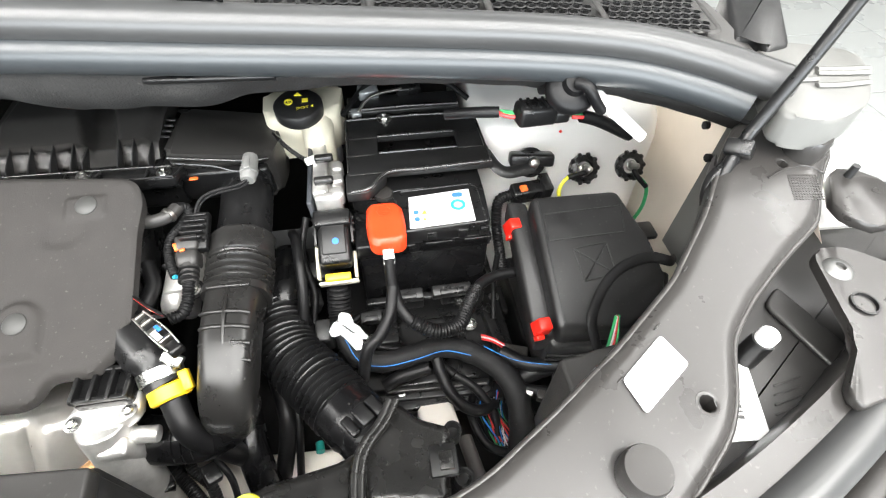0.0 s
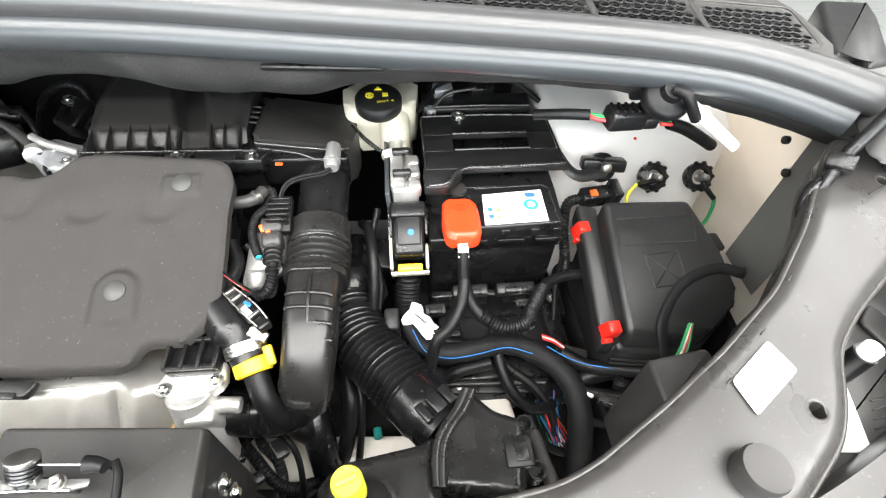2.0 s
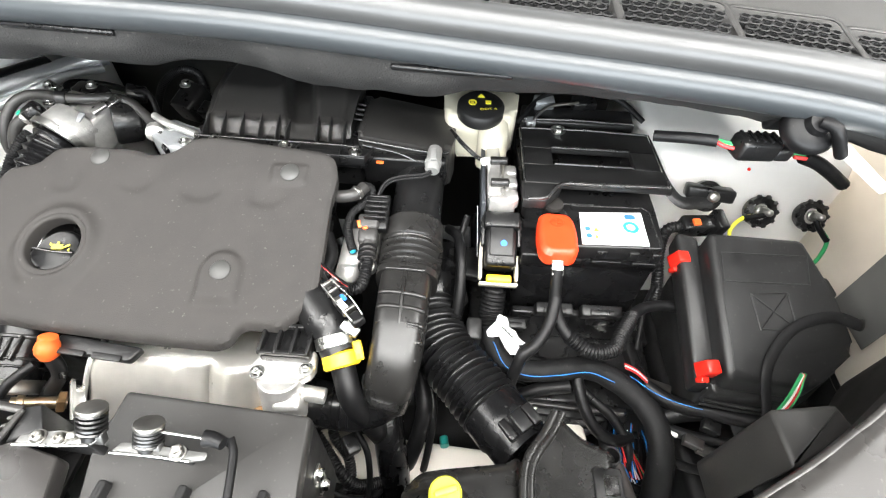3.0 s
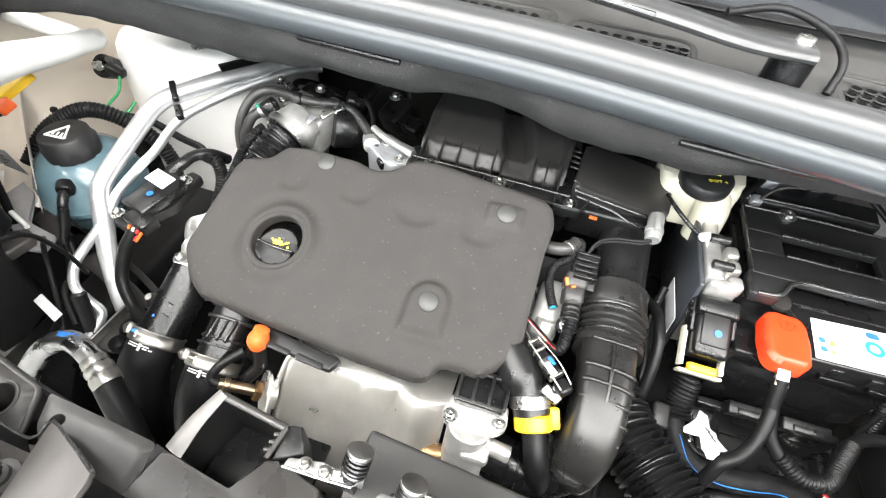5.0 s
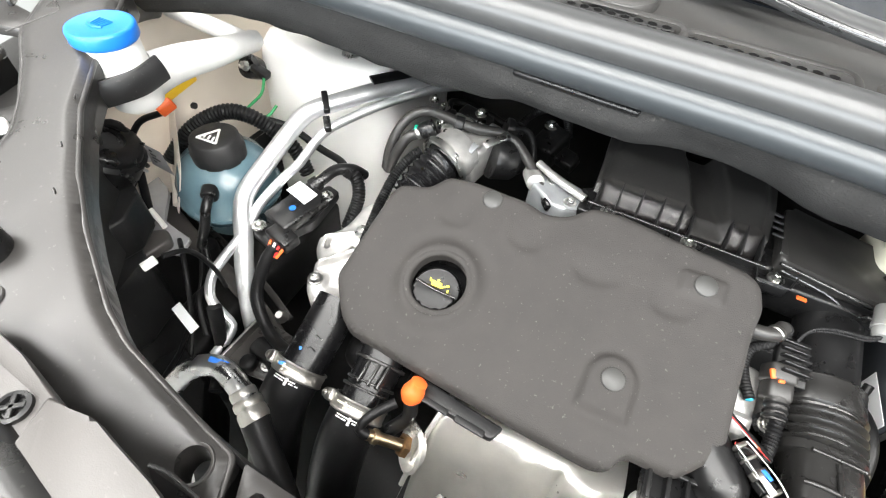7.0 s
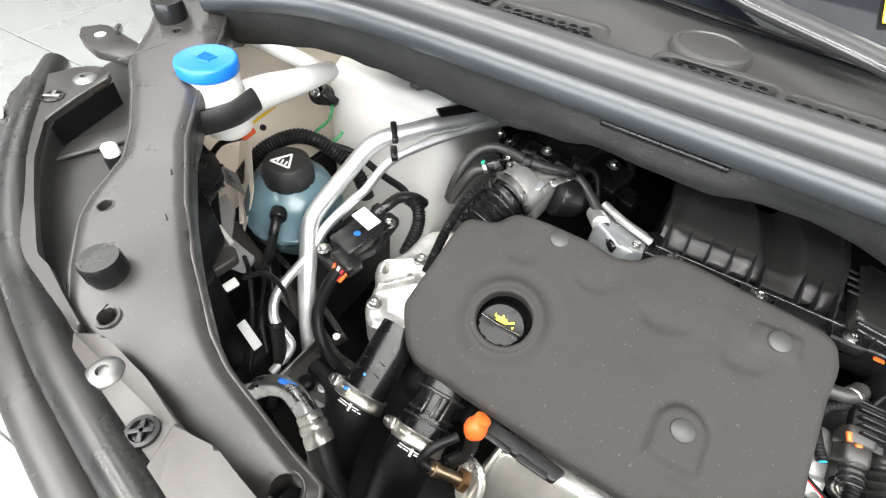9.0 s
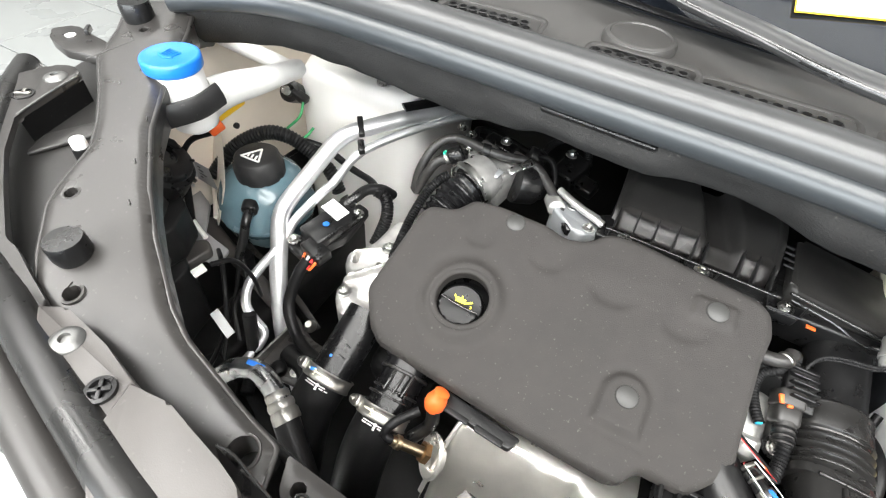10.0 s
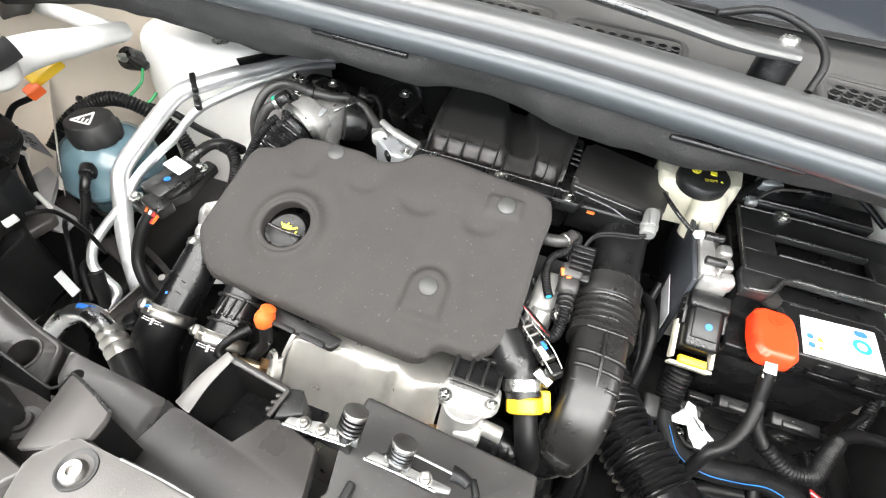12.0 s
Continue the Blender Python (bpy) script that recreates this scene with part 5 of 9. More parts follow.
part("pressure_sensor", bm, GREYS, air, "light grey pressure sensor")
bm = B()
box(bm, (-0.1555, 0.480, 0.8745), (0.008, 0.018, 0.004), (12, 0, 3), 0.0012)
part("sensor_catch", bm, GREYS, air)
for d in (-0.0022, 0.0022):
    bm = B()
    tube(bm, [(-0.1565, 0.466, 0.859 + d), (-0.168, 0.460, 0.856 + d), (-0.195, 0.458, 0.852 + d), (-0.213, 0.453, 0.846 + d), (-0.222, 0.440, 0.835 + d), (-0.224, 0.42, 0.818)], 0.0021, 8, 0.003, ripple=(0.0004, 0.003))
    part("sensor_wire", bm, TAPE, air)
fins = part("sensor_block", box(B(), (-0.222, 0.42, 0.824), (0.030, 0.05, 0.012), (15, 0, 0), 0.002), BLACK, air)
for k in range(5):
    part("fin", box(B(), (-0.222, 0.438 - 0.009 * k, 0.832), (0.026, 0.003, 0.014), (15, 0, 0), 0.0008, 1), BLACK, fins)

# ---- intake duct ----
duct = thing("intake_duct", (-0.175, 0.30, 0.74), "black moulded intake duct with bellows and raised grid", "air duct")
bm = B()
lathe(bm, [(0.034, -0.001), (0.0375, -0.001), (0.0390, 0.001), (0.0385, 0.003), (0.0380, 0.012), (0.0385, 0.030), (0.036, 0.034)], (-0.176, 0.424, 0.797), (0.0, -1, -0.13), 40, (1, 0.93))
part("collar", bm, DUCT, duct)
bm = B()
lathe(bm, [(0.0025, 0), (0.0025, 0.0012), (0, 0.0016)], (-0.177, 0.392, 0.8285), (0, -0.1, 1), 12)
part("moulding_dot", bm, DUCT, duct)
bm = B()
tube(bm, [(-0.176, 0.394, 0.793), (-0.1765, 0.372, 0.790), (-0.177, 0.347, 0.787)], 0.0400, 40, 0.0012, ripple=(0.0075, 0.0098), flat=(1, 0.93))
part("bellows", bm, DUCT, duct)
bm = B()
tube(bm, [(-0.1772, 0.350, 0.787), (-0.1775, 0.341, 0.786)], 0.0375, 40, 0.002, flat=(1, 0.90), square=0.72)
part("flange_ring", bm, DUCT, duct)
bm = B()
tube(bm, [(-0.1775, 0.346, 0.787), (-0.178, 0.325, 0.7875), (-0.179, 0.290, 0.784), (-0.180, 0.262, 0.774), (-0.183, 0.244, 0.760), (-0.187, 0.234, 0.738), (-0.190, 0.232, 0.720)], 0.0310, 40, 0.005, flat=(0.97, 0.98), radii=lambda s: 1.02 - 0.10 * s, square=0.60)
part("duct_body", bm, DUCT, duct)
TOPS = [(0.333, 0.8195), (0.305, 0.8188), (0.289, 0.8145), (0.273, 0.8085), (0.257, 0.8005), (0.241, 0.790)]
for k in range(1, 5):
    y, z = TOPS[k]
    bm = B()
    tube(bm, [(-0.1785 + 0.0255 * j, y - 0.002 * j, z - 0.0006 - 0.0055 * abs(j) ** 4) for j in (-1, -0.85, -0.5, 0, 0.5, 0.85, 1)], 0.0027, 10, 0.004, flat=(1, 0.85))
    part("raised_rib", bm, DUCT, duct)
bm = B()
tube(bm, [(-0.178, y, z - 0.0004) for y, z in TOPS] + [(-0.170, 0.2395, 0.789), (-0.158, 0.239, 0.786)], 0.0024, 10, 0.004)
part("raised_rib", bm, DUCT, duct)
bm = B()
tube(bm, [(-0.200, 0.338, 0.8185), (-0.178, 0.337, 0.820), (-0.155, 0.337, 0.8185)], 0.0022, 8, 0.004)
part("raised_rib", bm, DUCT, duct)
bm = B()
tube(bm, [(-0.190, 0.234, 0.732), (-0.198, 0.226, 0.712), (-0.222, 0.220, 0.700), (-0.255, 0.220, 0.700), (-0.29, 0.226, 0.70)], 0.0265, 28, 0.006)
part("elbow", bm, SATIN, duct, "shiny black elbow to the turbocharger")
bm = B()
tube(bm, [(-0.1885, 0.2345, 0.740), (-0.1900, 0.232, 0.732)], 0.0305, 32, 0.002)
part("clamp_ring", bm, EDGEM, duct)
for a in (-0.2, 0.6, 1.4):
    bm = B()
    tube(bm, [(-0.235 - 0.012 * a, 0.220 - 0.0275 * math.cos(t), 0.700 + 0.0275 * math.sin(t)) for t in (0.2, 0.7, 1.2, 1.7, 2.2)], 0.0013, 6)
    part("elbow_seam", bm, SATIN, duct)

hose = thing("corrugated_hose", (-0.11, 0.25, 0.65), "black corrugated air hose to the gearbox side", "hose")
HOSE = [(-0.1538, 0.3688, 0.7000), (-0.1294, 0.3015, 0.7050), (-0.0968, 0.2577, 0.7100), (-0.0660, 0.2179, 0.7140), (-0.0488, 0.1952, 0.7170), (-0.0324, 0.1743, 0.7200)]
bm = B()
tube(bm, HOSE[:4], 0.0395, 40, 0.0010, ripple=(0.0068, 0.0090))
part("bellows", bm, RINGED, hose)
bm = B()
tube(bm, [Vector(HOSE[3]).lerp(Vector(HOSE[4]), -0.3), HOSE[4], HOSE[5]], 0.0375, 32, 0.006, radii=lambda s: 1.0 if s < 0.55 else 0.93)
part("cuff", bm, SATIN, hose)
d = (Vector(HOSE[5]) - Vector(HOSE[3])).normalized()
for k, (a, w) in enumerate(((-0.55, 0.012), (-0.1, 0.016), (0.35, 0.010))):
    side, up = d.cross(Vector((0, 0, 1))).normalized(), Vector((0, 0, 1))
    c = Vector(HOSE[4]) + (side * math.sin(a) + up * math.cos(a)) * 0.0385 + d * 0.004
    bm = B()
    box(bm, c, (w, 0.024, 0.007), (0, 0, math.degrees(math.atan2(d.y, d.x)) - 90), 0.002)
    part("latch", bm, BLACK, hose)
bm = B()
tube(bm, [HOSE[0], (-0.142, 0.40, 0.715), (-0.140, 0.46, 0.705)], 0.030, 28, 0.012)
part("upper_pipe", bm, SATIN, hose)

# ---- air intake snorkel at the front ----
snork = thing("air_intake_snorkel", (-0.05, 0.12, 0.72), "black plastic intake snorkel with yellow cap", "air intake")
bm = B()
sheet(bm, rounded([(-0.0462, 0.1018), (-0.0473, 0.1404), (-0.0499, 0.1526), (-0.0649, 0.1447), (-0.1260, 0.1357), (-0.1454, 0.1312), (-0.1622, 0.1095), (-0.1448, 0.0776), (-0.0483, 0.0618)], 0.008, 3), lambda x, y: 0.785 + 0.050 * bump(x, y, -0.125, 0.085, 0.010, 0.008, 0.026) - 0.10 * max(y - 0.12, 0), 0.004, 0.10, roll=0.012, drop=0.010)
part("snorkel_body", bm, DUCT, snork, smooth=50)
bm = B()
sheet(bm, rounded([(-0.0486, 0.1443), (-0.0402, 0.1584), (-0.0232, 0.1770), (-0.0134, 0.1968), (-0.0047, 0.1954), (0.0147, 0.1757), (0.0409, 0.1646), (0.0436, 0.1567), (0.0337, 0.0916), (-0.0475, 0.1047)], 0.006, 3), lambda x, y: 0.772, 0.004, 0.10, roll=0.006, drop=0.005)
part("snorkel_cover", bm, DUCT, snork, smooth=50)
for pts in ([(-0.0134, 0.1939, 0.7850), (-0.0253, 0.1726, 0.7850), (-0.0400, 0.1536, 0.7920), (-0.0475, 0.1399, 0.7920), (-0.0509, 0.1219, 0.7920), (-0.0518, 0.1013, 0.7920)], [(-0.0066, 0.1928, 0.7850), (-0.0187, 0.1716, 0.7850), (-0.0337, 0.1526, 0.7920), (-0.0414, 0.1389, 0.7920), (-0.0449, 0.1209, 0.7920), (-0.0460, 0.1004, 0.7920)]):
    bm = B()
    tube(bm, pts, 0.0042, 10, 0.006)
    part("seam", bm, DUCT, snork)
bm = B()
rod(bm, (0.063, 0.165, 0.72), (0.078, 0.06, 0.735), 0.008, None, 14)
part("grey_post", bm, BRACKET, snork, "pale grey rail beside the snorkel")
for x, y in ((0.048, 0.165), (0.052, 0.118)):
    bm = B()
    lathe(bm, [(0.0095, -0.02), (0.0095, 0.002), (0.0075, 0.002), (0.007, -0.012), (0, -0.012)], (x, y, 0.752), (0, 0, 1), 18)
    part("screw_well", bm, BLACK, snork)
bm = B()
slab(bm, rounded(rect(0.0191, 0.1168, 0.0461, 0.1468), 0.002, 2), 0.765, 0.7745, 0.001)
part("socket", bm, BLACK, snork)
bm = B()
box(bm, (0.0351, 0.1308, 0.7735), (0.014, 0.018, 0.004), bev=0.001)
part("socket_pad", bm, DUCT, snork)
capx = Vector((-0.122, 0.094, 0.86))
bm = B()
lathe(bm, [(0.0125, -0.03), (0.0125, 0.003), (0.011, 0.006), (0, 0.006)], capx, (0, 0, 1), 24)
box(bm, capx + Vector((0, 0, 0.008)), (0.018, 0.005, 0.005), (0, 0, 20), 0.0015)
part("cap", bm, LEMON, snork, "bright yellow plastic cap")

# ---- heat shield, exhaust parts ----
shield = thing("heat_shield", (-0.45, 0.19, 0.60), "embossed shiny steel exhaust heat shield", "heat shield")
bm = B()
rows = []
PROFILE = [(0.300, 0.735), (0.285, 0.742), (0.268, 0.746), (0.252, 0.748), (0.243, 0.7475), (0.238, 0.745), (0.234, 0.741), (0.226, 0.732), (0.214, 0.719), (0.200, 0.704), (0.186, 0.688), (0.172, 0.670), (0.160, 0.650), (0.150, 0.625), (0.144, 0.59), (0.140, 0.55)]
for i in range(81):
    s = i / 80
    x = -0.524 + 0.192 * s
    dome = math.exp(-((s - 0.84) / 0.085) ** 2)
    groove = math.exp(-((s - 0.69) / 0.022) ** 2) + 0.7 * math.exp(-((s - 0.985) / 0.02) ** 2)
    end = max(0, 0.05 - s) / 0.05
    row = []
    for j, (y, z) in enumerate(PROFILE):
        front = ease((0.243 - y) / 0.012)
        out = 0.013 * dome * ease((0.262 - y) / 0.03) - 0.006 * groove * front - 0.010 * end * end
        crease = 0.0030 * front * max(0, math.sin(s * 21 + j * 0.45)) * (0.30 < s < 0.64) * (1 - abs(s - 0.47) / 0.17) + 0.0012 * noise.noise(Vector((x * 60, y * 40, 1))) * front
        row.append(bm.verts.new((x - 0.012 * (1 - s) * front, y - (out + crease) * 0.62, z + (out + crease) * 0.78)))
    rows.append(row)
for a, b in zip(rows, rows[1:]):
    for j in range(len(PROFILE) - 1):
        bm.faces.new((a[j], a[j + 1], b[j + 1], b[j]))
bmesh.ops.solidify(bm, geom=bm.faces[:], thickness=0.0015)
part("shell", bm, SHIELD, shield, smooth=42)
bm = B()
tube(bm, [(-0.524, 0.243, 0.7485), (-0.47, 0.2425, 0.7490), (-0.40, 0.2425, 0.7490)], 0.0016, 8)
part("crease", bm, SHIELD, shield)
bm = B()
tube(bm, [(-0.526, 0.262, 0.744), (-0.530, 0.238, 0.742), (-0.538, 0.205, 0.708), (-0.542, 0.172, 0.67)], 0.003, 10)
part("rolled_edge", bm, SHIELD, shield)
bm = B()
lathe(bm, [(0.026, -0.002), (0.027, 0.001), (0.024, 0.003), (0.019, -0.002), (0.018, -0.010), (0, -0.010)], (-0.545, 0.200, 0.712), (-0.75, -0.45, 0.45), 36)
part("sensor_collar", bm, SHIELD, shield, "round pressed collar")
bm = B()
merge(bm, wall([(-0.530, 0.262, 0.742), (-0.532, 0.236, 0.742), (-0.545, 0.150, 0.62), (-0.545, 0.25, 0.62)], 0.002))
part("end_cap", bm, SHIELD, shield)
for dx in (0, 0.0045):
    bm = B()
    box(bm, (-0.449 + dx, 0.2565, 0.7487), (0.0028, 0.0045, 0.0006), (6, 0, 8), 0)
    part("stamp", bm, SCREW, shield)
lam = thing("oxygen_sensor", (-0.56, 0.20, 0.68), "heat-tinted steel oxygen sensor in the exhaust", "sensor")
BRASS = material("tarnished sensor steel", (0.42, 0.33, 0.22), 0.35, 1.0, var=0.2, scale=90, bumpy=0.1)
bm = B()
rod(bm, (-0.588, 0.184, 0.741), (-0.548, 0.198, 0.716), 0.0062, 0.0066, 20)
lathe(bm, [(0.0066, 0), (0.0082, 0.001), (0.0082, 0.006), (0.0066, 0.007)], (-0.584, 0.1855, 0.7385), (0.8, 0.28, -0.5), 20)
part("sensor_body", bm, BRASS, lam)
bm = B()
lathe(bm, [(0.0085, 0), (0.0125, 0.001), (0.0125, 0.008), (0.0085, 0.009)], (-0.556, 0.196, 0.721), (0.8, 0.28, -0.5), 6)
part("hex", bm, RUST, lam, "brown heat-tinted hexagon")
bm = B()
tube(bm, [(-0.587, 0.184, 0.740), (-0.598, 0.184, 0.745), (-0.592, 0.200, 0.753), (-0.575, 0.222, 0.757)], 0.0055, 12)
part("cable", bm, RUBBER, lam)
egr = thing("egr_valve", (-0.31, 0.20, 0.62), "bare cast aluminium valve housing with black actuator", "valve")
bm = B()
rod(bm, (-0.303, 0.222, 0.768), (-0.303, 0.178, 0.60), 0.024, 0.026, 24, 0.003)
slab(bm, rounded([(-0.336, 0.222), (-0.322, 0.212), (-0.285, 0.214), (-0.266, 0.226), (-0.268, 0.252), (-0.330, 0.248)], 0.006, 3), 0.758, 0.772, 0.003)
box(bm, (-0.292, 0.205, 0.73), (0.030, 0.02, 0.06), (14, 0, 4), 0.005, 2)
rod(bm, (-0.29, 0.215, 0.745), (-0.255, 0.213, 0.742), 0.009, None, 16, 0.002)
part("housing", bm, CAST, egr)
bm = B()
slab(bm, rounded(rect(-0.328, 0.236, -0.272, 0.272), 0.006), 0.770, 0.782, 0.002)
act = part("actuator", bm, BLACK, egr, "black plastic actuator")
for k in range(4):
    part("rib", box(B(), (-0.325 + 0.017 * k, 0.254, 0.786), (0.004, 0.034, 0.012), bev=0.001), BLACK, act)
for y, z in ((0.270, 0.789), (0.239, 0.786)):
    part("bar", box(B(), (-0.300, y, z), (0.056, 0.005, 0.006), bev=0.001), BLACK, act)
for x, y, z in ((-0.326, 0.222, 0.772), (-0.275, 0.228, 0.772)):
    bm = B()
    bolt(bm, (x, y, z), r=0.005, h=0.006)
    part("bolt", bm, STEEL, egr)
bm = B()
rod(bm, (-0.345, 0.20, 0.70), (-0.322, 0.202, 0.705), 0.012, None, 16)
part("joint", bm, RUST, egr)

cool = thing("coolant_outlet", (-0.25, 0.27, 0.75), "black coolant pipe with yellow quick connector", "coolant pipe")
bm = B()
tube(bm, [(-0.320, 0.360, 0.792), (-0.298, 0.329, 0.794), (-0.277, 0.300, 0.790), (-0.256, 0.272, 0.782), (-0.242, 0.25, 0.772)], 0.0255, 24, 0.006, radii=lambda s: 1.0 - 0.18 * (s > 0.75))
part("pipe", bm, BLACK, cool)
bm = B()
lathe(bm, [(0.018, 0), (0.0205, 0.002), (0.0205, 0.015), (0.018, 0.017)], (-0.243, 0.251, 0.773), (0.30, -0.80, -0.45), 28)
box(bm, (-0.222, 0.252, 0.778), (0.010, 0.022, 0.014), (30, 0, 20), 0.002)
part("quick_connector", bm, YELLOW, cool, "yellow quick connector ring")
bm = B()
lathe(bm, [(0.0195, 0), (0.0225, 0.001), (0.0225, 0.013), (0.0195, 0.014)], (-0.251, 0.267, 0.782), (0.30, -0.80, -0.45), 28)
box(bm, (-0.232, 0.268, 0.796), (0.022, 0.012, 0.010), (25, 20, -22), 0.002)
part("collar_block", bm, STEEL, cool, "bright steel collar")
bm = B()
tube(bm, [(-0.238, 0.238, 0.765), (-0.225, 0.21, 0.74), (-0.21, 0.21, 0.68), (-0.20, 0.22, 0.6)], 0.0135, 14)
part("lower_hose", bm, RUBBER, cool)

# ---- battery ----
bat = thing("car_battery", (0.05, 0.50, 0.64), "black car battery with white label and red terminal cover", "battery")
bm = B()
box(bm, (0.051, 0.512, 0.705), (0.172, 0.238, 0.145), bev=0.005)
box(bm, (0.051, 0.512, 0.785), (0.176, 0.242, 0.022), bev=0.003)
part("case", bm, SATIN, bat)
bm = B()
slab(bm, rounded([(0.02, 0.388), (0.136, 0.392), (0.139, 0.46), (0.139, 0.632), (-0.036, 0.632), (-0.036, 0.452), (0.016, 0.448)], 0.006, 2), 0.795, 0.820, 0.003)
part("lid", bm, BLACK, bat)
bm = B()
for k in range(3):
    box(bm, (0.02 + 0.05 * k, 0.3885, 0.792), (0.036, 0.004, 0.008), bev=0.001)
part("hand_grip", bm, SATIN, bat)
bm = B()
slab(bm, [(0.033, 0.383 + 0.008), (0.116, 0.388 + 0.006), (0.118, 0.452), (0.037, 0.446)], 0, 0.0008, 0, place=lambda x, y, z: Vector((x, y, 0.8212 + z)))
lab = part("label", bm, PAPER, bat, "white maker's label with small symbols")


def mark(name, shapes, mat, parent):
    bm = B()
    for o in shapes:
        slab(bm, o, 0.8222, 0.8226, 0)
    part(name, bm, mat, parent)


def ring(cx, cy, r0, r1, n=20):
    return [[(cx + r * math.cos(2 * math.pi * (k + d) / n), cy + r * math.sin(2 * math.pi * (k + d) / n)) for r, d in ((r0, 0), (r1, 0), (r1, 1), (r0, 1))] for k in range(n)]


mark("ring_symbol", ring(0.099, 0.424, 0.0055, 0.0100), TEAL, lab)
mark("pictogram", [rounded(rect(0.094, 0.438, 0.108, 0.4465), 0.004, 3)], BLUEINK, lab)
mark("pictogram", [rounded(rect(0.040, 0.414, 0.047, 0.421), 0.003, 3), rounded(rect(0.040, 0.402, 0.047, 0.409), 0.003, 3)], BLUEINK, lab)
mark("warning_sign", [[(0.050, 0.413), (0.058, 0.413), (0.054, 0.421)], [(0.050, 0.402), (0.056, 0.402), (0.053, 0.408)]], YINK, lab)
mark("text_bars", [rect(0.040 + 0.0035 * k, 0.428, 0.0415 + 0.0035 * k, 0.440) for k in range(4)] + [rect(0.066, 0.426, 0.068, 0.441)], material("grey print", (0.3, 0.3, 0.3), 0.6), lab)

for pts in ([(-0.034, 0.452, 0.8202), (0.015, 0.452, 0.8202), (0.020, 0.444, 0.8202), (0.020, 0.392, 0.8202)], [(0.028, 0.460, 0.8202), (0.122, 0.463, 0.8202), (0.130, 0.456, 0.8202), (0.130, 0.395, 0.8202)], [(-0.02, 0.462, 0.8202), (0.06, 0.4635, 0.8202)]):
    bm = B()
    tube(bm, pts, 0.0011, 6, straight=True)
    part("moulded_line", bm, EDGEM, bat)
for x in (-0.012, 0.022, 0.06, 0.10, 0.128):
    bm = B()
    box(bm, (x, 0.3895, 0.806), (0.012, 0.004, 0.014), bev=0.001)
    part("lid_lug", bm, BLACK, bat)
tc = thing("terminal_cover", (0.004, 0.40, 0.80), "orange-red plastic battery terminal cover", "terminal cover")
bm = B()
sheet(bm, rounded([(-0.018, 0.430), (-0.011, 0.436), (0.018, 0.435), (0.026, 0.426), (0.028, 0.400), (0.027, 0.377), (0.020, 0.370), (-0.011, 0.370), (-0.018, 0.377), (-0.021, 0.402)], 0.006, 3),
      lambda x, y: 0.831 - 0.8 * (x - 0.004) ** 2 - 0.12 * max(0.41 - y, 0), 0.0025, 0.016, roll=0.006, drop=0.006)
part("cap", bm, TERMINAL, tc, smooth=60)
bm = B()
for o in (rect(-0.002, 0.4165, 0.008, 0.4185), rect(0.002, 0.4125, 0.004, 0.4225), *ring(0.003, 0.4175, 0.0078, 0.0088)):
    slab(bm, o, 0.8300, 0.8318, 0)
part("plus_sign", bm, TERMINAL, tc)
cab = thing("battery_cable", (0.01, 0.30, 0.72), "black positive battery cable in two branches", "cable")
bm = B()
box(bm, (0.003, 0.364, 0.806), (0.014, 0.020, 0.006), (30, 0, 0), 0.001)
part("lug", bm, STEEL, cab, "tinned cable lug")
bm = B()
tube(bm, [(0.003, 0.362, 0.805), (0.003, 0.350, 0.792), (0.004, 0.335, 0.775), (0.012, 0.315, 0.757), (0.032, 0.297, 0.745), (0.06, 0.292, 0.738), (0.085, 0.303, 0.735), (0.098, 0.325, 0.735), (0.12, 0.355, 0.735), (0.15, 0.37, 0.732), (0.19, 0.372, 0.73)], 0.0075, 12)
part("main_cable", bm, RUBBER, cab)
bm = B()
tube(bm, [(0.022, 0.304, 0.750), (0.05, 0.291, 0.740), (0.08, 0.298, 0.735), (0.095, 0.32, 0.735), (0.115, 0.350, 0.735)], 0.0098, 14, 0.002, ripple=(0.0016, 0.004))
part("conduit", bm, RUBBER, cab)
bm = B()
tube(bm, [(0.004, 0.338, 0.780), (-0.003, 0.312, 0.763), (-0.018, 0.290, 0.750), (-0.035, 0.278, 0.738), (-0.045, 0.26, 0.70)], 0.0075, 12)
part("branch_cable", bm, RUBBER, cab)

hold = thing("battery_bracket", (0.06, 0.55, 0.82), "black plastic battery hold-down bracket with window", "bracket")
bm = B()


for o in (rect(-0.036, 0.545, 0.150, 0.590), rect(-0.036, 0.470, 0.155, 0.508), rect(-0.036, 0.508, 0.005, 0.545), rect(0.115, 0.508, 0.150, 0.545)):
    slab(bm, o, 0.838, 0.848, 0.002)
slab(bm, rounded([(-0.040, 0.437), (-0.012, 0.437), (0.012, 0.466), (0.012, 0.476), (-0.040, 0.476)], 0.004, 2), 0.832, 0.847, 0.002)
part("plate", bm, DARK, hold)
bm = B()
tube(bm, [(-0.034, 0.440, 0.846), (-0.010, 0.443, 0.848), (0.012, 0.468, 0.849), (0.06, 0.470, 0.849), (0.152, 0.473, 0.849)], 0.0028, 8)
tube(bm, [(0.006, 0.545, 0.849), (0.112, 0.545, 0.849)], 0.0025, 8)
part("edge_bead", bm, EDGEM, hold)
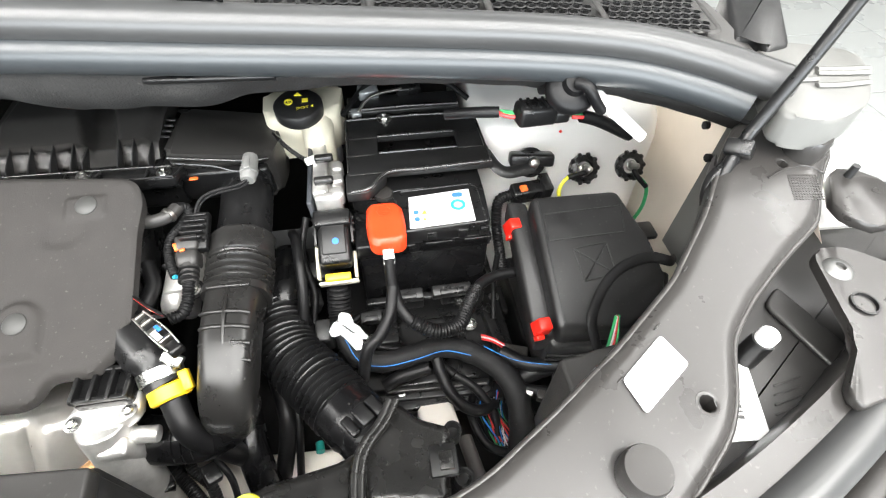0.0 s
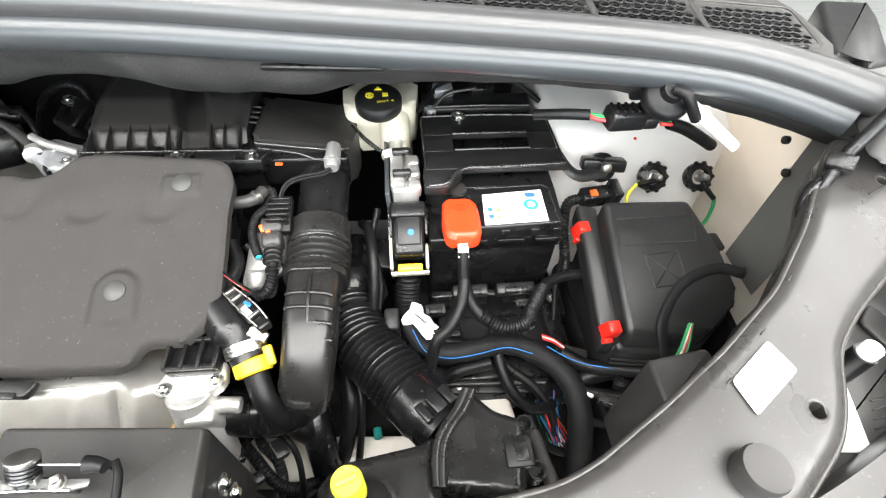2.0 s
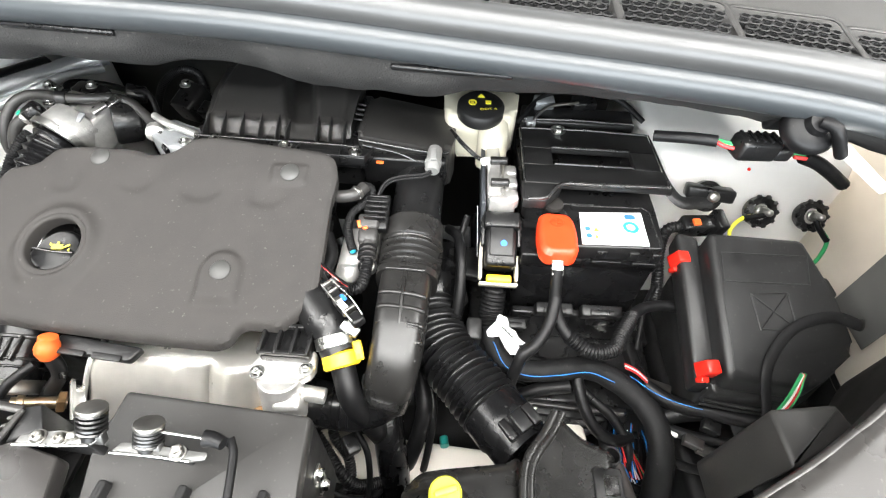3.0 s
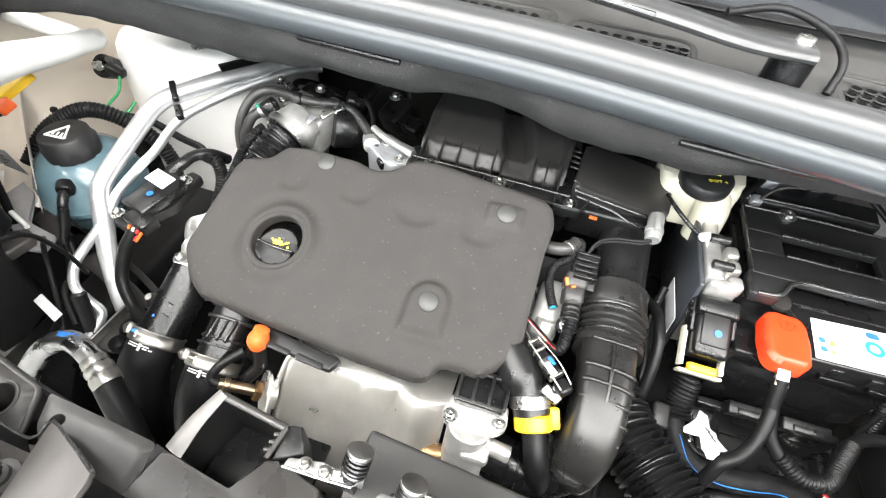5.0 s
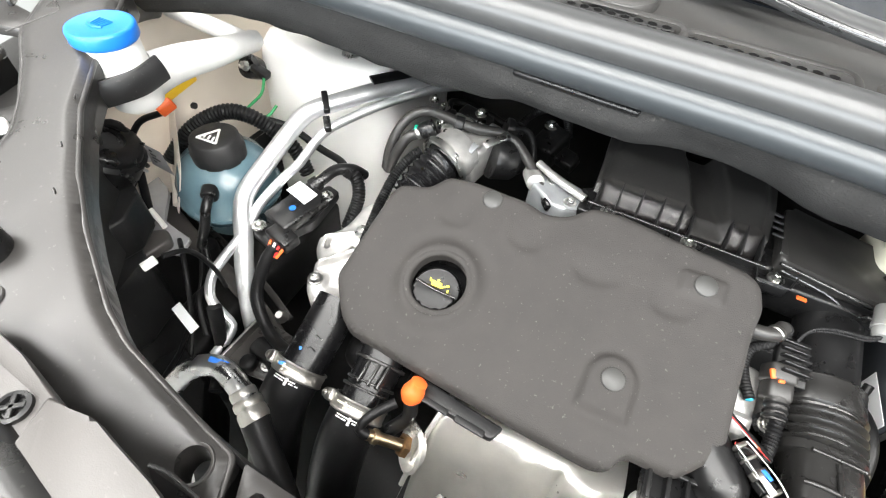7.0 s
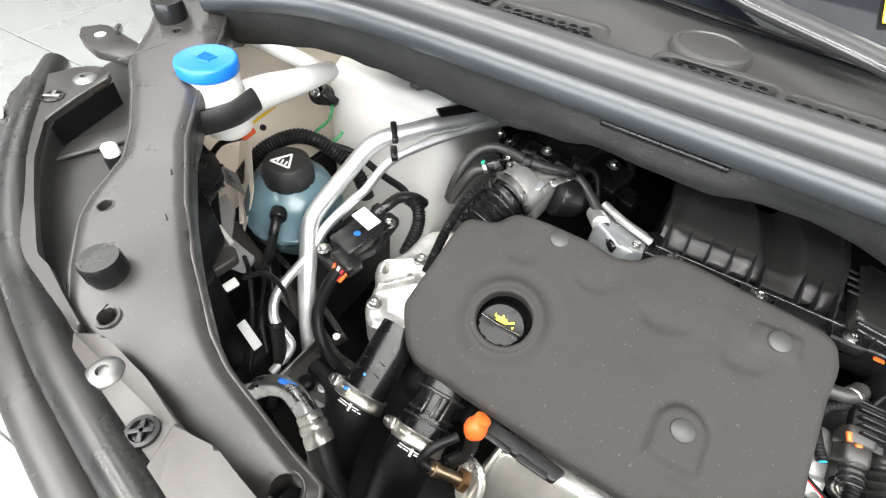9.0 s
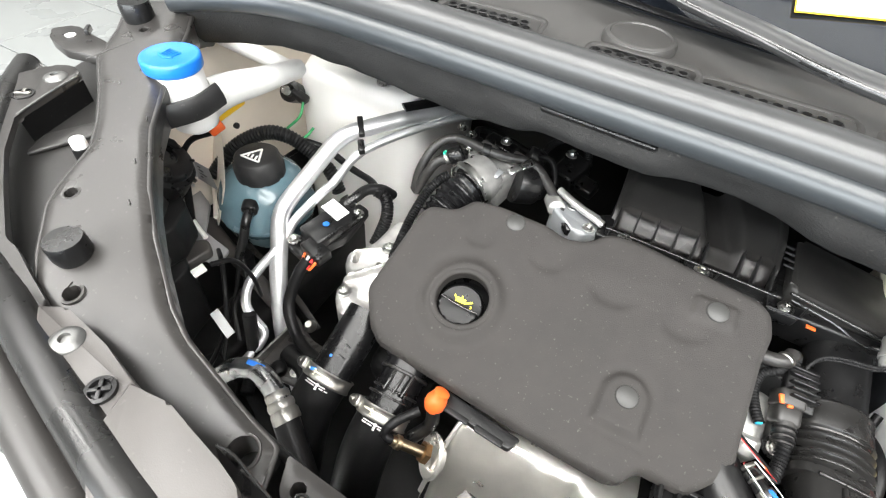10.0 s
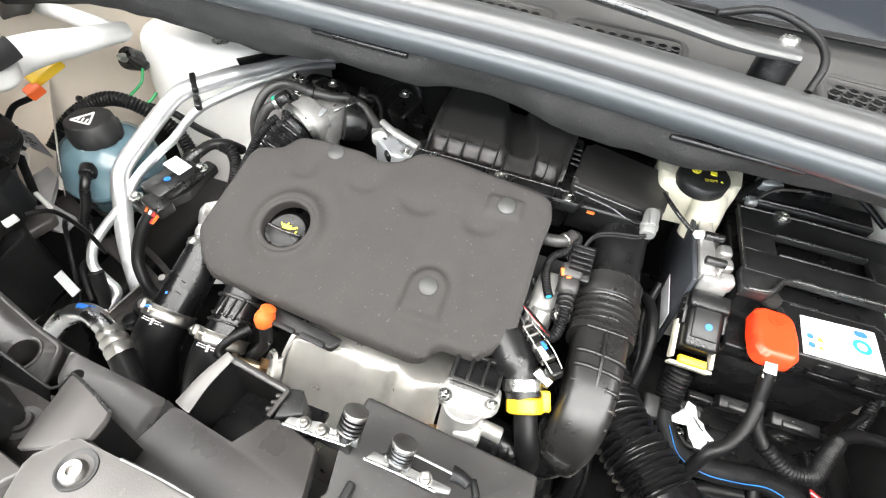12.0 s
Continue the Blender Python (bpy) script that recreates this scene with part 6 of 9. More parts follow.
for pts in ([(-0.034, 0.588, 0.849), (0.06, 0.590, 0.849), (0.148, 0.586, 0.849)], [(0.006, 0.509, 0.849), (0.112, 0.509, 0.849)], [(-0.03, 0.604, 0.854), (0.05, 0.604, 0.856), (0.13, 0.604, 0.854)], [(-0.036, 0.475, 0.848), (-0.036, 0.588, 0.849)], [(0.152, 0.475, 0.848), (0.150, 0.586, 0.849)]):
    bm = B()
    tube(bm, pts, 0.0016, 6, straight=True)
    part("edge_bead", bm, EDGEM, hold)
bm = B()
box(bm, (0.05, 0.620, 0.846), (0.165, 0.035, 0.018), (8, 0, 0), 0.003)
part("rear_bar", bm, DARK, hold)
bm = B()
bolt(bm, (0.019, 0.588, 0.848), r=0.007, h=0.006)
part("bolt", bm, STEEL, hold)
bm = B()
tube(bm, [(0.150, 0.500, 0.842), (0.160, 0.478, 0.835), (0.175, 0.470, 0.828), (0.20, 0.475, 0.826), (0.215, 0.478, 0.826)], 0.007, 8, flat=(1.3, 0.6))
part("arm", bm, DARK, hold)
bm = B()
lathe(bm, [(0.012, -0.004), (0.013, 0.0), (0.012, 0.003), (0, 0.003)], (0.005, 0.458, 0.822), (0, 0, 1), 20)
part("plug", bm, GREYP, hold, "round grey plug")

tray = thing("battery_tray", (0.05, 0.34, 0.60), "black battery tray and support with bolts", "tray")
bm = B()
box(bm, (0.04, 0.45, 0.618), (0.26, 0.36, 0.03), bev=0.006)
box(bm, (0.05, 0.378, 0.665), (0.17, 0.012, 0.06), bev=0.003)
box(bm, (0.03, 0.372, 0.690), (0.03, 0.012, 0.02), bev=0.002)
box(bm, (0.09, 0.372, 0.690), (0.04, 0.012, 0.02), bev=0.002)
box(bm, (-0.01, 0.35, 0.66), (0.03, 0.05, 0.012), bev=0.002)
box(bm, (0.05, 0.26, 0.60), (0.22, 0.03, 0.03), bev=0.004)
part("tray_body", bm, BLACK, tray)
for at in ((0.091, 0.290, 0.626), (0.112, 0.352, 0.640), (0.0, 0.27, 0.617)):
    bm = B()
    bolt(bm, at, r=0.007, h=0.006, washer=1.5)
    part("bolt", bm, STEEL, tray)
bm = B()
box(bm, (0.09, 0.285, 0.619), (0.05, 0.05, 0.01), bev=0.002)
part("lug", bm, BLACK, tray)
bm = B()
box(bm, (0.145, 0.33, 0.60), (0.016, 0.10, 0.10), (0, 0, 6), 0.003)
part("strut", bm, BLACK, tray)

# ---- engine control unit beside the battery ----
ecu = thing("engine_control_unit", (-0.085, 0.50, 0.68), "finned aluminium engine control unit standing on edge", "control unit")
bm = B()
box(bm, (-0.0835, 0.530, 0.765), (0.006, 0.180, 0.140), (0, -4, 0), 0.002)
part("cover_plate", bm, ECUPLATE, ecu, "dark blue-grey metal cover")
bm = B()
box(bm, (-0.070, 0.535, 0.770), (0.018, 0.165, 0.140), (0, -4, 0), 0.003)
box(bm, (-0.058, 0.600, 0.800), (0.016, 0.030, 0.050), (0, -4, 0), 0.004)
for y in (0.452, 0.478, 0.502):
    box(bm, (-0.052, y, 0.832), (0.016, 0.019, 0.020), (0, 0, 4), 0.005, 3)
box(bm, (-0.064, 0.447, 0.826), (0.034, 0.012, 0.028), bev=0.004)
box(bm, (-0.056, 0.485, 0.780), (0.012, 0.085, 0.10), (0, -4, 0), 0.004)
part("cast_body", bm, CAST, ecu, "cast aluminium body")
for y in (0.47, 0.515):
    bm = B()
    rod(bm, (-0.080, y, 0.843), (-0.056, y - 0.001, 0.845), 0.0062, 0.0055, 18, 0.002)
    part("breather", bm, DUCT, ecu)
bm = B()
box(bm, (-0.0885, 0.475, 0.745), (0.001, 0.07, 0.035), (0, -4, 0), 0)
part("data_plate", bm, PAPER, ecu, "pale data plate")
con = thing("ecu_connector", (-0.063, 0.41, 0.74), "black multi-pin connector with yellow lock and blue mark", "connector")
bm = B()
box(bm, (-0.063, 0.432, 0.805), (0.046, 0.022, 0.034), (18, 0, 0), 0.003)
box(bm, (-0.063, 0.404, 0.786), (0.040, 0.050, 0.036), (25, 0, 0), 0.006, 3)
for k in (-1, 1):
    box(bm, (-0.063 + 0.023 * k, 0.424, 0.797), (0.004, 0.04, 0.02), (25, 0, 0), 0.001)
part("shell", bm, BLACK, con)
for k in (-1, 1):
    for q in range(3):
        bm = B()
        box(bm, (-0.063 + 0.0245 * k, 0.436 - 0.008 * q, 0.806 - 0.0035 * q), (0.004, 0.004, 0.010), (25, 0, 0), 0.001)
        part("side_catch", bm, DARK, con)
bm = B()
box(bm, (-0.063, 0.403, 0.8055), (0.030, 0.040, 0.004), (25, 0, 0), 0.0018)
part("raised_pad", bm, DARK, con)
bm = B()
box(bm, (-0.087, 0.394, 0.774), (0.004, 0.048, 0.016), (25, 0, 0), 0.0015)
box(bm, (-0.040, 0.388, 0.768), (0.004, 0.034, 0.014), (25, 0, 0), 0.0015)
box(bm, (-0.063, 0.370, 0.757), (0.050, 0.004, 0.016), (25, 0, 0), 0.0015)
part("lever", bm, CREAM, con, "cream locking lever")
bm = B()
box(bm, (-0.063, 0.3715, 0.767), (0.032, 0.010, 0.010), (25, 0, 0), 0.002)
part("yellow_lock", bm, YELLOW, con)
bm = B()
lathe(bm, [(0.0042, 0), (0.0042, 0.0006), (0, 0.0008)], (-0.0605, 0.3985, 0.8062), (0, -0.42, 0.9), 14)
part("blue_mark", bm, BLUEDOT, con)

harn = thing("wiring_harness", (0.03, 0.28, 0.62), "taped black wiring harness with blue tracer wire", "wiring")
main = [(-0.066, 0.372, 0.745), (-0.068, 0.352, 0.72), (-0.066, 0.325, 0.70), (-0.05, 0.297, 0.69), (-0.02, 0.288, 0.685), (0.02, 0.293, 0.682), (0.06, 0.302, 0.677), (0.095, 0.295, 0.668), (0.13, 0.272, 0.66), (0.148, 0.24, 0.655), (0.15, 0.20, 0.64), (0.14, 0.15, 0.60)]
bm = B()
tube(bm, main, 0.0155, 14, 0.004, radii=lambda s: 0.75 + 0.38 * s + 0.03 * math.sin(90 * s))
part("loom", bm, TAPE, harn)
bm = B()
tube(bm, [(-0.066, 0.371, 0.742), (-0.068, 0.352, 0.72), (-0.067, 0.335, 0.708)], 0.0165, 14, 0.002, ripple=(0.002, 0.005))
part("conduit", bm, RUBBER, harn)
bm = B()
tube(bm, [(x + 0.002, y - 0.012, z + 0.010) for x, y, z in main[2:8]], 0.0006, 6)
part("tracer_wire", bm, BLUEW, harn, "thin blue wire")
bm = B()
tube(bm, [(0.05, 0.297, 0.672), (0.058, 0.262, 0.655), (0.075, 0.235, 0.64), (0.10, 0.225, 0.63), (0.125, 0.235, 0.62)], 0.008, 10)
part("branch", bm, RUBBER, harn)
bm = B()
tube(bm, [(-0.02, 0.27, 0.65), (0.0, 0.275, 0.66), (0.04, 0.28, 0.665)], 0.009, 10)
part("branch", bm, RUBBER, harn)
bm = B()
tube(bm, [(0.14, 0.25, 0.64), (0.19, 0.255, 0.665), (0.24, 0.25, 0.68), (0.30, 0.24, 0.68)], 0.012, 12)
part("branch", bm, RUBBER, harn)
bm = B()
box(bm, (0.165, 0.293, 0.645), (0.036, 0.020, 0.016), (0, 0, -20), 0.003)
part("grey_connector", bm, GREYP, harn, "grey wiring connector")
for k, m in enumerate((REDW, WHITEW, REDW)):
    bm = B()
    tube(bm, [(0.118, 0.308 + 0.003 * k, 0.672), (0.135, 0.305 + 0.003 * k, 0.664), (0.152, 0.298 + 0.003 * k, 0.652)], 0.0016, 6)
    part("thin_wire", bm, m, harn)
random.seed(5)
wires = thing("wire_bundle", (0.14, 0.22, 0.58), "open loop of thin coloured wires", "wiring")
for k in range(40):
    bm = B()
    a = random.uniform(-0.021, 0.021)
    h = random.uniform(-0.012, 0.016)
    tube(bm, [(0.125 + a, 0.255, 0.60 + h), (0.120 + a + random.uniform(-0.006, 0.006), 0.225, 0.605 + h), (0.13 + a + random.uniform(-0.012, 0.012), 0.19, 0.585 + h)], 0.0010, 5)
    part("wire", bm, (GREENW, REDW, RUBBER, BLUEW, RUBBER, WHITEW, RUBBER)[k % 7], wires)
bm = B()
tube(bm, [(0.105, 0.265, 0.61), (0.09, 0.23, 0.615), (0.105, 0.185, 0.61), (0.145, 0.175, 0.60), (0.17, 0.20, 0.60)], 0.006, 10)
part("loop_cable", bm, RUBBER, wires)

tag = thing("cable_tag", (-0.05, 0.30, 0.74), "crumpled white paper tag on the battery cable", "tag")
bm = B()
rows = []
for i in range(9):
    row = []
    for j in range(7):
        u, v = i / 8, j / 6
        row.append(bm.verts.new((-0.078 + 0.036 * u + 0.020 * v * (1 - 0.5 * u) + 0.004 * noise.noise(Vector((3 * u, 3 * v, 9))), 0.302 - 0.022 * u + 0.024 * v * (1 - 0.4 * u) + 0.005 * noise.noise(Vector((3 * u, 2 * v, 2))), 0.752 + 0.009 * math.sin(3.0 * v) - 0.012 * u + 0.014 * noise.noise(Vector((4 * u, 3 * v, 4))))))
    rows.append(row)
for a, b in zip(rows, rows[1:]):
    for j in range(6):
        bm.faces.new((a[j], a[j + 1], b[j + 1], b[j]))
bmesh.ops.solidify(bm, geom=bm.faces[:], thickness=0.0006)
part("paper", bm, PAPER, tag)
bm = B()
for k in range(3):
    box(bm, (-0.058 + 0.004 * k, 0.300 - 0.003 * k, 0.7640 - 0.0025 * k), (0.0014, 0.007, 0.0008), (0, 20, 50), 0)
part("print", bm, INK, tag)

# ---- fuse box ----
fuse = thing("fuse_box", (0.27, 0.35, 0.64), "black plastic fuse box with red clips and crossed-out pictogram", "fuse box")
bm = B()
slab(bm, rounded([(0.186, 0.258), (0.295, 0.252), (0.345, 0.30), (0.325, 0.432), (0.190, 0.435)], 0.008, 2), 0.64, 0.724, 0.004)
part("body", bm, DARK, fuse)
LID = [(0.189, 0.252), (0.292, 0.246), (0.350, 0.29), (0.343, 0.350), (0.322, 0.430), (0.193, 0.433)]


def lid_lean(x, y, z):
    """The lid leans towards the front of the car."""
    return Vector((x, y, z + 0.34 * (y - 0.375)))


bm = B()
slab(bm, rounded(LID, 0.010, 3), 0.735, 0.770, 0.003, 2, place=lid_lean)
slab(bm, rounded([(0.272 + (x - 0.272) * 0.95, 0.342 + (y - 0.342) * 0.95) for x, y in LID], 0.010, 3), 0.765, 0.803, 0.009, 4, place=lid_lean)
slab(bm, rounded([(0.170, 0.262), (0.20, 0.262), (0.200, 0.440), (0.172, 0.446)], 0.006, 2), 0.742, 0.775, 0.005, place=lid_lean)
lid_ob = part("lid", bm, DARK, fuse)
bm = B()
c = [(0.2097, 0.4002), (0.3162, 0.4014), (0.3112, 0.3659), (0.2077, 0.3646)]
for a in range(4):
    rod(bm, lid_lean(*c[a], 0.8033), lid_lean(*c[(a + 1) % 4], 0.8033), 0.0009, None, 6)
part("raised_frame", bm, DARK, lid_ob)
bm = B()
c = [(0.2366, 0.3510), (0.2821, 0.3547), (0.2837, 0.3128), (0.2408, 0.3094)]
for a, b in ((0, 1), (1, 2), (2, 3), (3, 0), (0, 2), (1, 3)):
    rod(bm, lid_lean(*c[a], 0.8033), lid_lean(*c[b], 0.8033), 0.0009, None, 6)
part("crossed_pictogram", bm, DARK, lid_ob)
for dz in (0.752, 0.742):
    bm = B()
    tube(bm, [lid_lean(0.186, 0.252, dz), lid_lean(0.24, 0.2455, dz), lid_lean(0.30, 0.242, dz)], 0.0022, 8)
    part("lower_lip", bm, DARK, lid_ob)
for x, y, z in ((0.176, 0.414, 0.779), (0.177, 0.268, 0.758)):
    bm = B()
    box(bm, (x, y, z), (0.022, 0.018, 0.022), (14, 6, 6), 0.002, 2, (0.72, 0.85))
    box(bm, (x - 0.005, y - 0.009, z - 0.012), (0.010, 0.006, 0.012), (24, 6, 6), 0.001)
    part("clip", bm, RED, fuse, "bright red locking clip")
bm = B()
slab(bm, rounded([(0.362, 0.42), (0.39, 0.42), (0.39, 0.39), (0.362, 0.39)], 0.004, 2), 0.745, 0.752, 0.001)
part("mounting_ear", bm, DARK, fuse)
bm = B()
box(bm, (0.335, 0.345, 0.71), (0.10, 0.04, 0.05), (0, 0, -30), 0.006)
part("side_socket", bm, DARK, fuse)
bm = B()
tube(bm, [(0.243, 0.228, 0.73), (0.2337, 0.2581, 0.7673), (0.2486, 0.2841, 0.7761), (0.2718, 0.3076, 0.7841), (0.2987, 0.3215, 0.7888), (0.3313, 0.3272, 0.7907), (0.3556, 0.3192, 0.7880), (0.372, 0.33, 0.775)], 0.0055, 12, flat=(1.25, 0.55))
loop = solo("fuse_box_cable", bm, TAPE, "black cable looped over the fuse box", "cable")
for k, m in enumerate((GREENW, WHITEW, REDW, GREENW)):
    bm = B()
    tube(bm, [(0.242 + 0.003 * k, 0.222, 0.73), (0.243 + 0.003 * k, 0.230, 0.770), (0.249 + 0.001 * k, 0.246, 0.799)], 0.0018, 6)
    part("thin_wire", bm, m, loop)
bm = B()
slab(bm, rounded([(0.138, 0.122), (0.138, 0.168), (0.196, 0.176), (0.204, 0.152)], 0.004, 2), 0.74, 0.880, 0.004)
solo("black_cover_box", bm, GREYD, "plain black plastic cover below the carrier beam", "cover")

# ---- brake fluid reservoir ----
brk = thing("brake_fluid_reservoir", (-0.09, 0.60, 0.80), "milky brake fluid reservoir with black screw cap", "reservoir")
bm = B()
slab(bm, rounded([(-0.145, 0.575), (-0.045, 0.58), (-0.035, 0.66), (-0.15, 0.65)], 0.02, 4), 0.80, 0.870, 0.012, 3)
tube(bm, [(-0.075, 0.585, 0.85), (-0.075, 0.57, 0.84), (-0.075, 0.56, 0.80)], 0.022, 14)
part("tank", bm, CREAM, brk, "cream translucent tank")
bm = B()
lathe(bm, [(0.030, 0), (0.033, 0.004), (0.033, 0.018), (0.030, 0.021), (0, 0.021)], (-0.096, 0.588, 0.864), (0, -0.1, 1), 40)
cap = part("cap", bm, CAPBLK, brk, "black ribbed screw cap")
bm = B()
for o in (*ring(-0.108, 0.588, 0.0035, 0.006), *ring(-0.108, 0.588, 0.0, 0.0022), *[[(x + 0.022, y) for x, y in q] for q in ([(-0.112, 0.586), (-0.104, 0.586), (-0.104, 0.593), (-0.112, 0.593)],)], [(-0.101, 0.600), (-0.091, 0.600), (-0.096, 0.608)]):
    slab(bm, o, 0.8853, 0.8862, 0, place=lambda x, y, z: Vector((x, y, z + 0.1 * (0.588 - y) * -1 + 0.0)))
part("symbols", bm, YINK, cap, "yellow warning symbols")


def lettering(text, at, size, mat, parent, turn=0, tilt=0, name="lettering"):
    cu = bpy.data.curves.new(name, "FONT")
    cu.body, cu.size, cu.align_x, cu.align_y, cu.extrude = text, size, "CENTER", "CENTER", 0.0002
    tmp = bpy.data.objects.new("tmp", cu)
    me = bpy.data.meshes.new_from_object(tmp)
    bpy.data.objects.remove(tmp)
    me.transform(Matrix.Translation(Vector(at) - ORIGIN[parent.name]) @ rot(tilt, 0, turn))
    me.materials.append(mat)
    ob = new(name, me)
    ob.parent = parent
    ORIGIN[ob.name] = ORIGIN[parent.name]
    return ob


lettering("DOT 4", (-0.086, 0.574, 0.8852), 0.008, YINK, cap, 10, -6)

# ---- hoses, looms and brackets low in the bay ----
low = thing("lower_bay_hoses", (-0.19, 0.22, 0.45), "black hoses and corrugated leads low in the bay", "hose")
for name, pts, r, rip, m in (("pipe", [(-0.215, 0.33, 0.66), (-0.203, 0.28, 0.655), (-0.192, 0.22, 0.63), (-0.182, 0.18, 0.58), (-0.178, 0.15, 0.50)], 0.020, None, SATIN),
                             ("hose", [(-0.165, 0.31, 0.66), (-0.150, 0.26, 0.65), (-0.150, 0.235, 0.63), (-0.162, 0.205, 0.59), (-0.18, 0.19, 0.53)], 0.011, None, RUBBER),
                             ("hose", [(-0.150, 0.30, 0.66), (-0.136, 0.25, 0.64), (-0.140, 0.21, 0.60), (-0.15, 0.18, 0.54)], 0.005, None, RUBBER),
                             ("conduit", [(-0.290, 0.215, 0.64), (-0.270, 0.195, 0.625), (-0.245, 0.168, 0.62), (-0.225, 0.160, 0.60), (-0.20, 0.17, 0.58)], 0.008, (0.0013, 0.0036), RUBBER),
                             ("conduit", [(-0.262, 0.225, 0.65), (-0.258, 0.205, 0.64), (-0.238, 0.185, 0.625), (-0.236, 0.16, 0.60), (-0.26, 0.14, 0.57)], 0.007, (0.0012, 0.0034), RUBBER),
                             ("lead", [(-0.285, 0.17, 0.63), (-0.255, 0.150, 0.60), (-0.215, 0.150, 0.58), (-0.19, 0.175, 0.57), (-0.17, 0.20, 0.57)], 0.005, None, RUBBER),
                             ("lead", [(-0.23, 0.21, 0.65), (-0.215, 0.19, 0.63), (-0.21, 0.16, 0.60), (-0.215, 0.13, 0.56)], 0.004, None, RUBBER)):
    bm = B()
    tube(bm, pts, r, 14 if rip else 12, 0.005, ripple=rip)
    part(name, bm, m, low)
for at, s in (((-0.262, 0.165, 0.632), (0.022, 0.014, 0.014)), ((-0.236, 0.196, 0.640), (0.018, 0.024, 0.014)), ((-0.285, 0.188, 0.645), (0.020, 0.016, 0.020))):
    bm = B()
    box(bm, at, s, (10, 20, 35), 0.002)
    part("plug", bm, BLACK, low)
bm = B()
rod(bm, (-0.272, 0.150, 0.60), (-0.255, 0.140, 0.602), 0.009, None, 6, 0.001)
part("brown_nut", bm, RUST, low, "brown passivated nut")
cm = thing("subframe_member", (-0.15, 0.19, 0.50), "beige painted subframe member low in the bay", "subframe")
bm = B()
box(bm, (-0.13, 0.200, 0.545), (0.34, 0.06, 0.05), (0, 0, -4), 0.01, 3)
part("member", bm, BEIGE, cm)
bm = B()
box(bm, (0.045, 0.235, 0.590), (0.05, 0.05, 0.05), (0, 0, 8), 0.006, 2)
part("bracket", bm, BEIGE, cm)
bm = B()
tube(bm, [(-0.12, 0.235, 0.575), (-0.118, 0.222, 0.578)], 0.006, 10)
part("teal_plug", bm, material("teal plastic", (0.02, 0.30, 0.26), 0.4), cm)

sup = thing("battery_support_bracket", (0.05, 0.27, 0.58), "black steel battery support bracket with bolts and looms", "bracket")
bm = B()
slab(bm, rounded([(-0.05, 0.262), (0.125, 0.252), (0.135, 0.285), (0.12, 0.310), (-0.03, 0.318), (-0.055, 0.298)], 0.008, 2), 0.612, 0.620, 0.002)
part("plate", bm, BLACK, sup)
bm = B()
tube(bm, [(-0.02, 0.2685, 0.632), (0.05, 0.264, 0.634), (0.118, 0.260, 0.634)], 0.0028, 8)
part("edge_bead", bm, GREYP, sup)
bm = B()
box(bm, (0.05, 0.268, 0.626), (0.145, 0.006, 0.018), (0, 0, -3), 0.001)
part("flange", bm, BLACK, sup)
for at in ((-0.012, 0.290, 0.621), (0.160, 0.400, 0.631), (-0.035, 0.335, 0.66)):
    part("bolt", bolt(B(), at, r=0.0062, h=0.007, washer=1.5), STEEL, sup)
bm = B()
box(bm, (0.155, 0.40, 0.620), (0.05, 0.05, 0.016), bev=0.003)
part("lug", bm, BLACK, sup)
bm = B()
box(bm, (0.012, 0.283, 0.622), (0.030, 0.026, 0.002), (0, 0, -8), 0.0006)
part("data_label", bm, PAPER, sup, "pale sticker")
for pts, r in (([(-0.045, 0.345, 0.66), (-0.02, 0.325, 0.655), (0.02, 0.318, 0.650), (0.05, 0.30, 0.645), (0.075, 0.275, 0.642)], 0.007), ([(-0.055, 0.315, 0.65), (-0.03, 0.300, 0.645), (0.01, 0.292, 0.64), (0.045, 0.288, 0.64)], 0.006),
               ([(-0.065, 0.345, 0.67), (-0.055, 0.365, 0.672), (-0.03, 0.372, 0.675), (-0.01, 0.365, 0.68)], 0.006), ([(0.075, 0.275, 0.642), (0.10, 0.255, 0.635), (0.12, 0.225, 0.62), (0.122, 0.20, 0.60)], 0.0065),
               ([(0.145, 0.345, 0.66), (0.150, 0.385, 0.70), (0.155, 0.40, 0.74)], 0.004)):
    bm = B()
    tube(bm, pts, r, 10)
    part("lead", bm, RUBBER, sup)
for x, y, z, sx in ((0.02, 0.372, 0.705, 0.05), (0.085, 0.372, 0.705, 0.055), (-0.03, 0.36, 0.68, 0.03)):
    bm = B()
    box(bm, (x, y, z), (sx, 0.016, 0.020), (20, 0, 0), 0.002)
    box(bm, (x, y - 0.006, z + 0.008), (sx * 0.6, 0.008, 0.006), (20, 0, 0), 0.001)
    part("tray_clip", bm, BLACK, sup)
cg = thing("fuse_box_loom", (0.20, 0.25, 0.60), "black looms and grey plugs below the fuse box", "wiring")
for pts, r in (([(0.14, 0.285, 0.67), (0.17, 0.262, 0.672), (0.21, 0.25, 0.68), (0.26, 0.235, 0.69)], 0.010), ([(0.15, 0.24, 0.655), (0.19, 0.225, 0.66), (0.23, 0.215, 0.67)], 0.007), ([(0.14, 0.215, 0.64), (0.18, 0.195, 0.64), (0.22, 0.19, 0.65)], 0.006)):
    bm = B()
    tube(bm, pts, r, 10)
    part("loom", bm, RUBBER, cg)
bm = B()
tube(bm, [(0.115, 0.288, 0.688), (0.15, 0.268, 0.680), (0.19, 0.252, 0.685), (0.23, 0.243, 0.692)], 0.0006, 6)
part("tracer_wire", bm, BLUEW, cg, "thin blue wire")
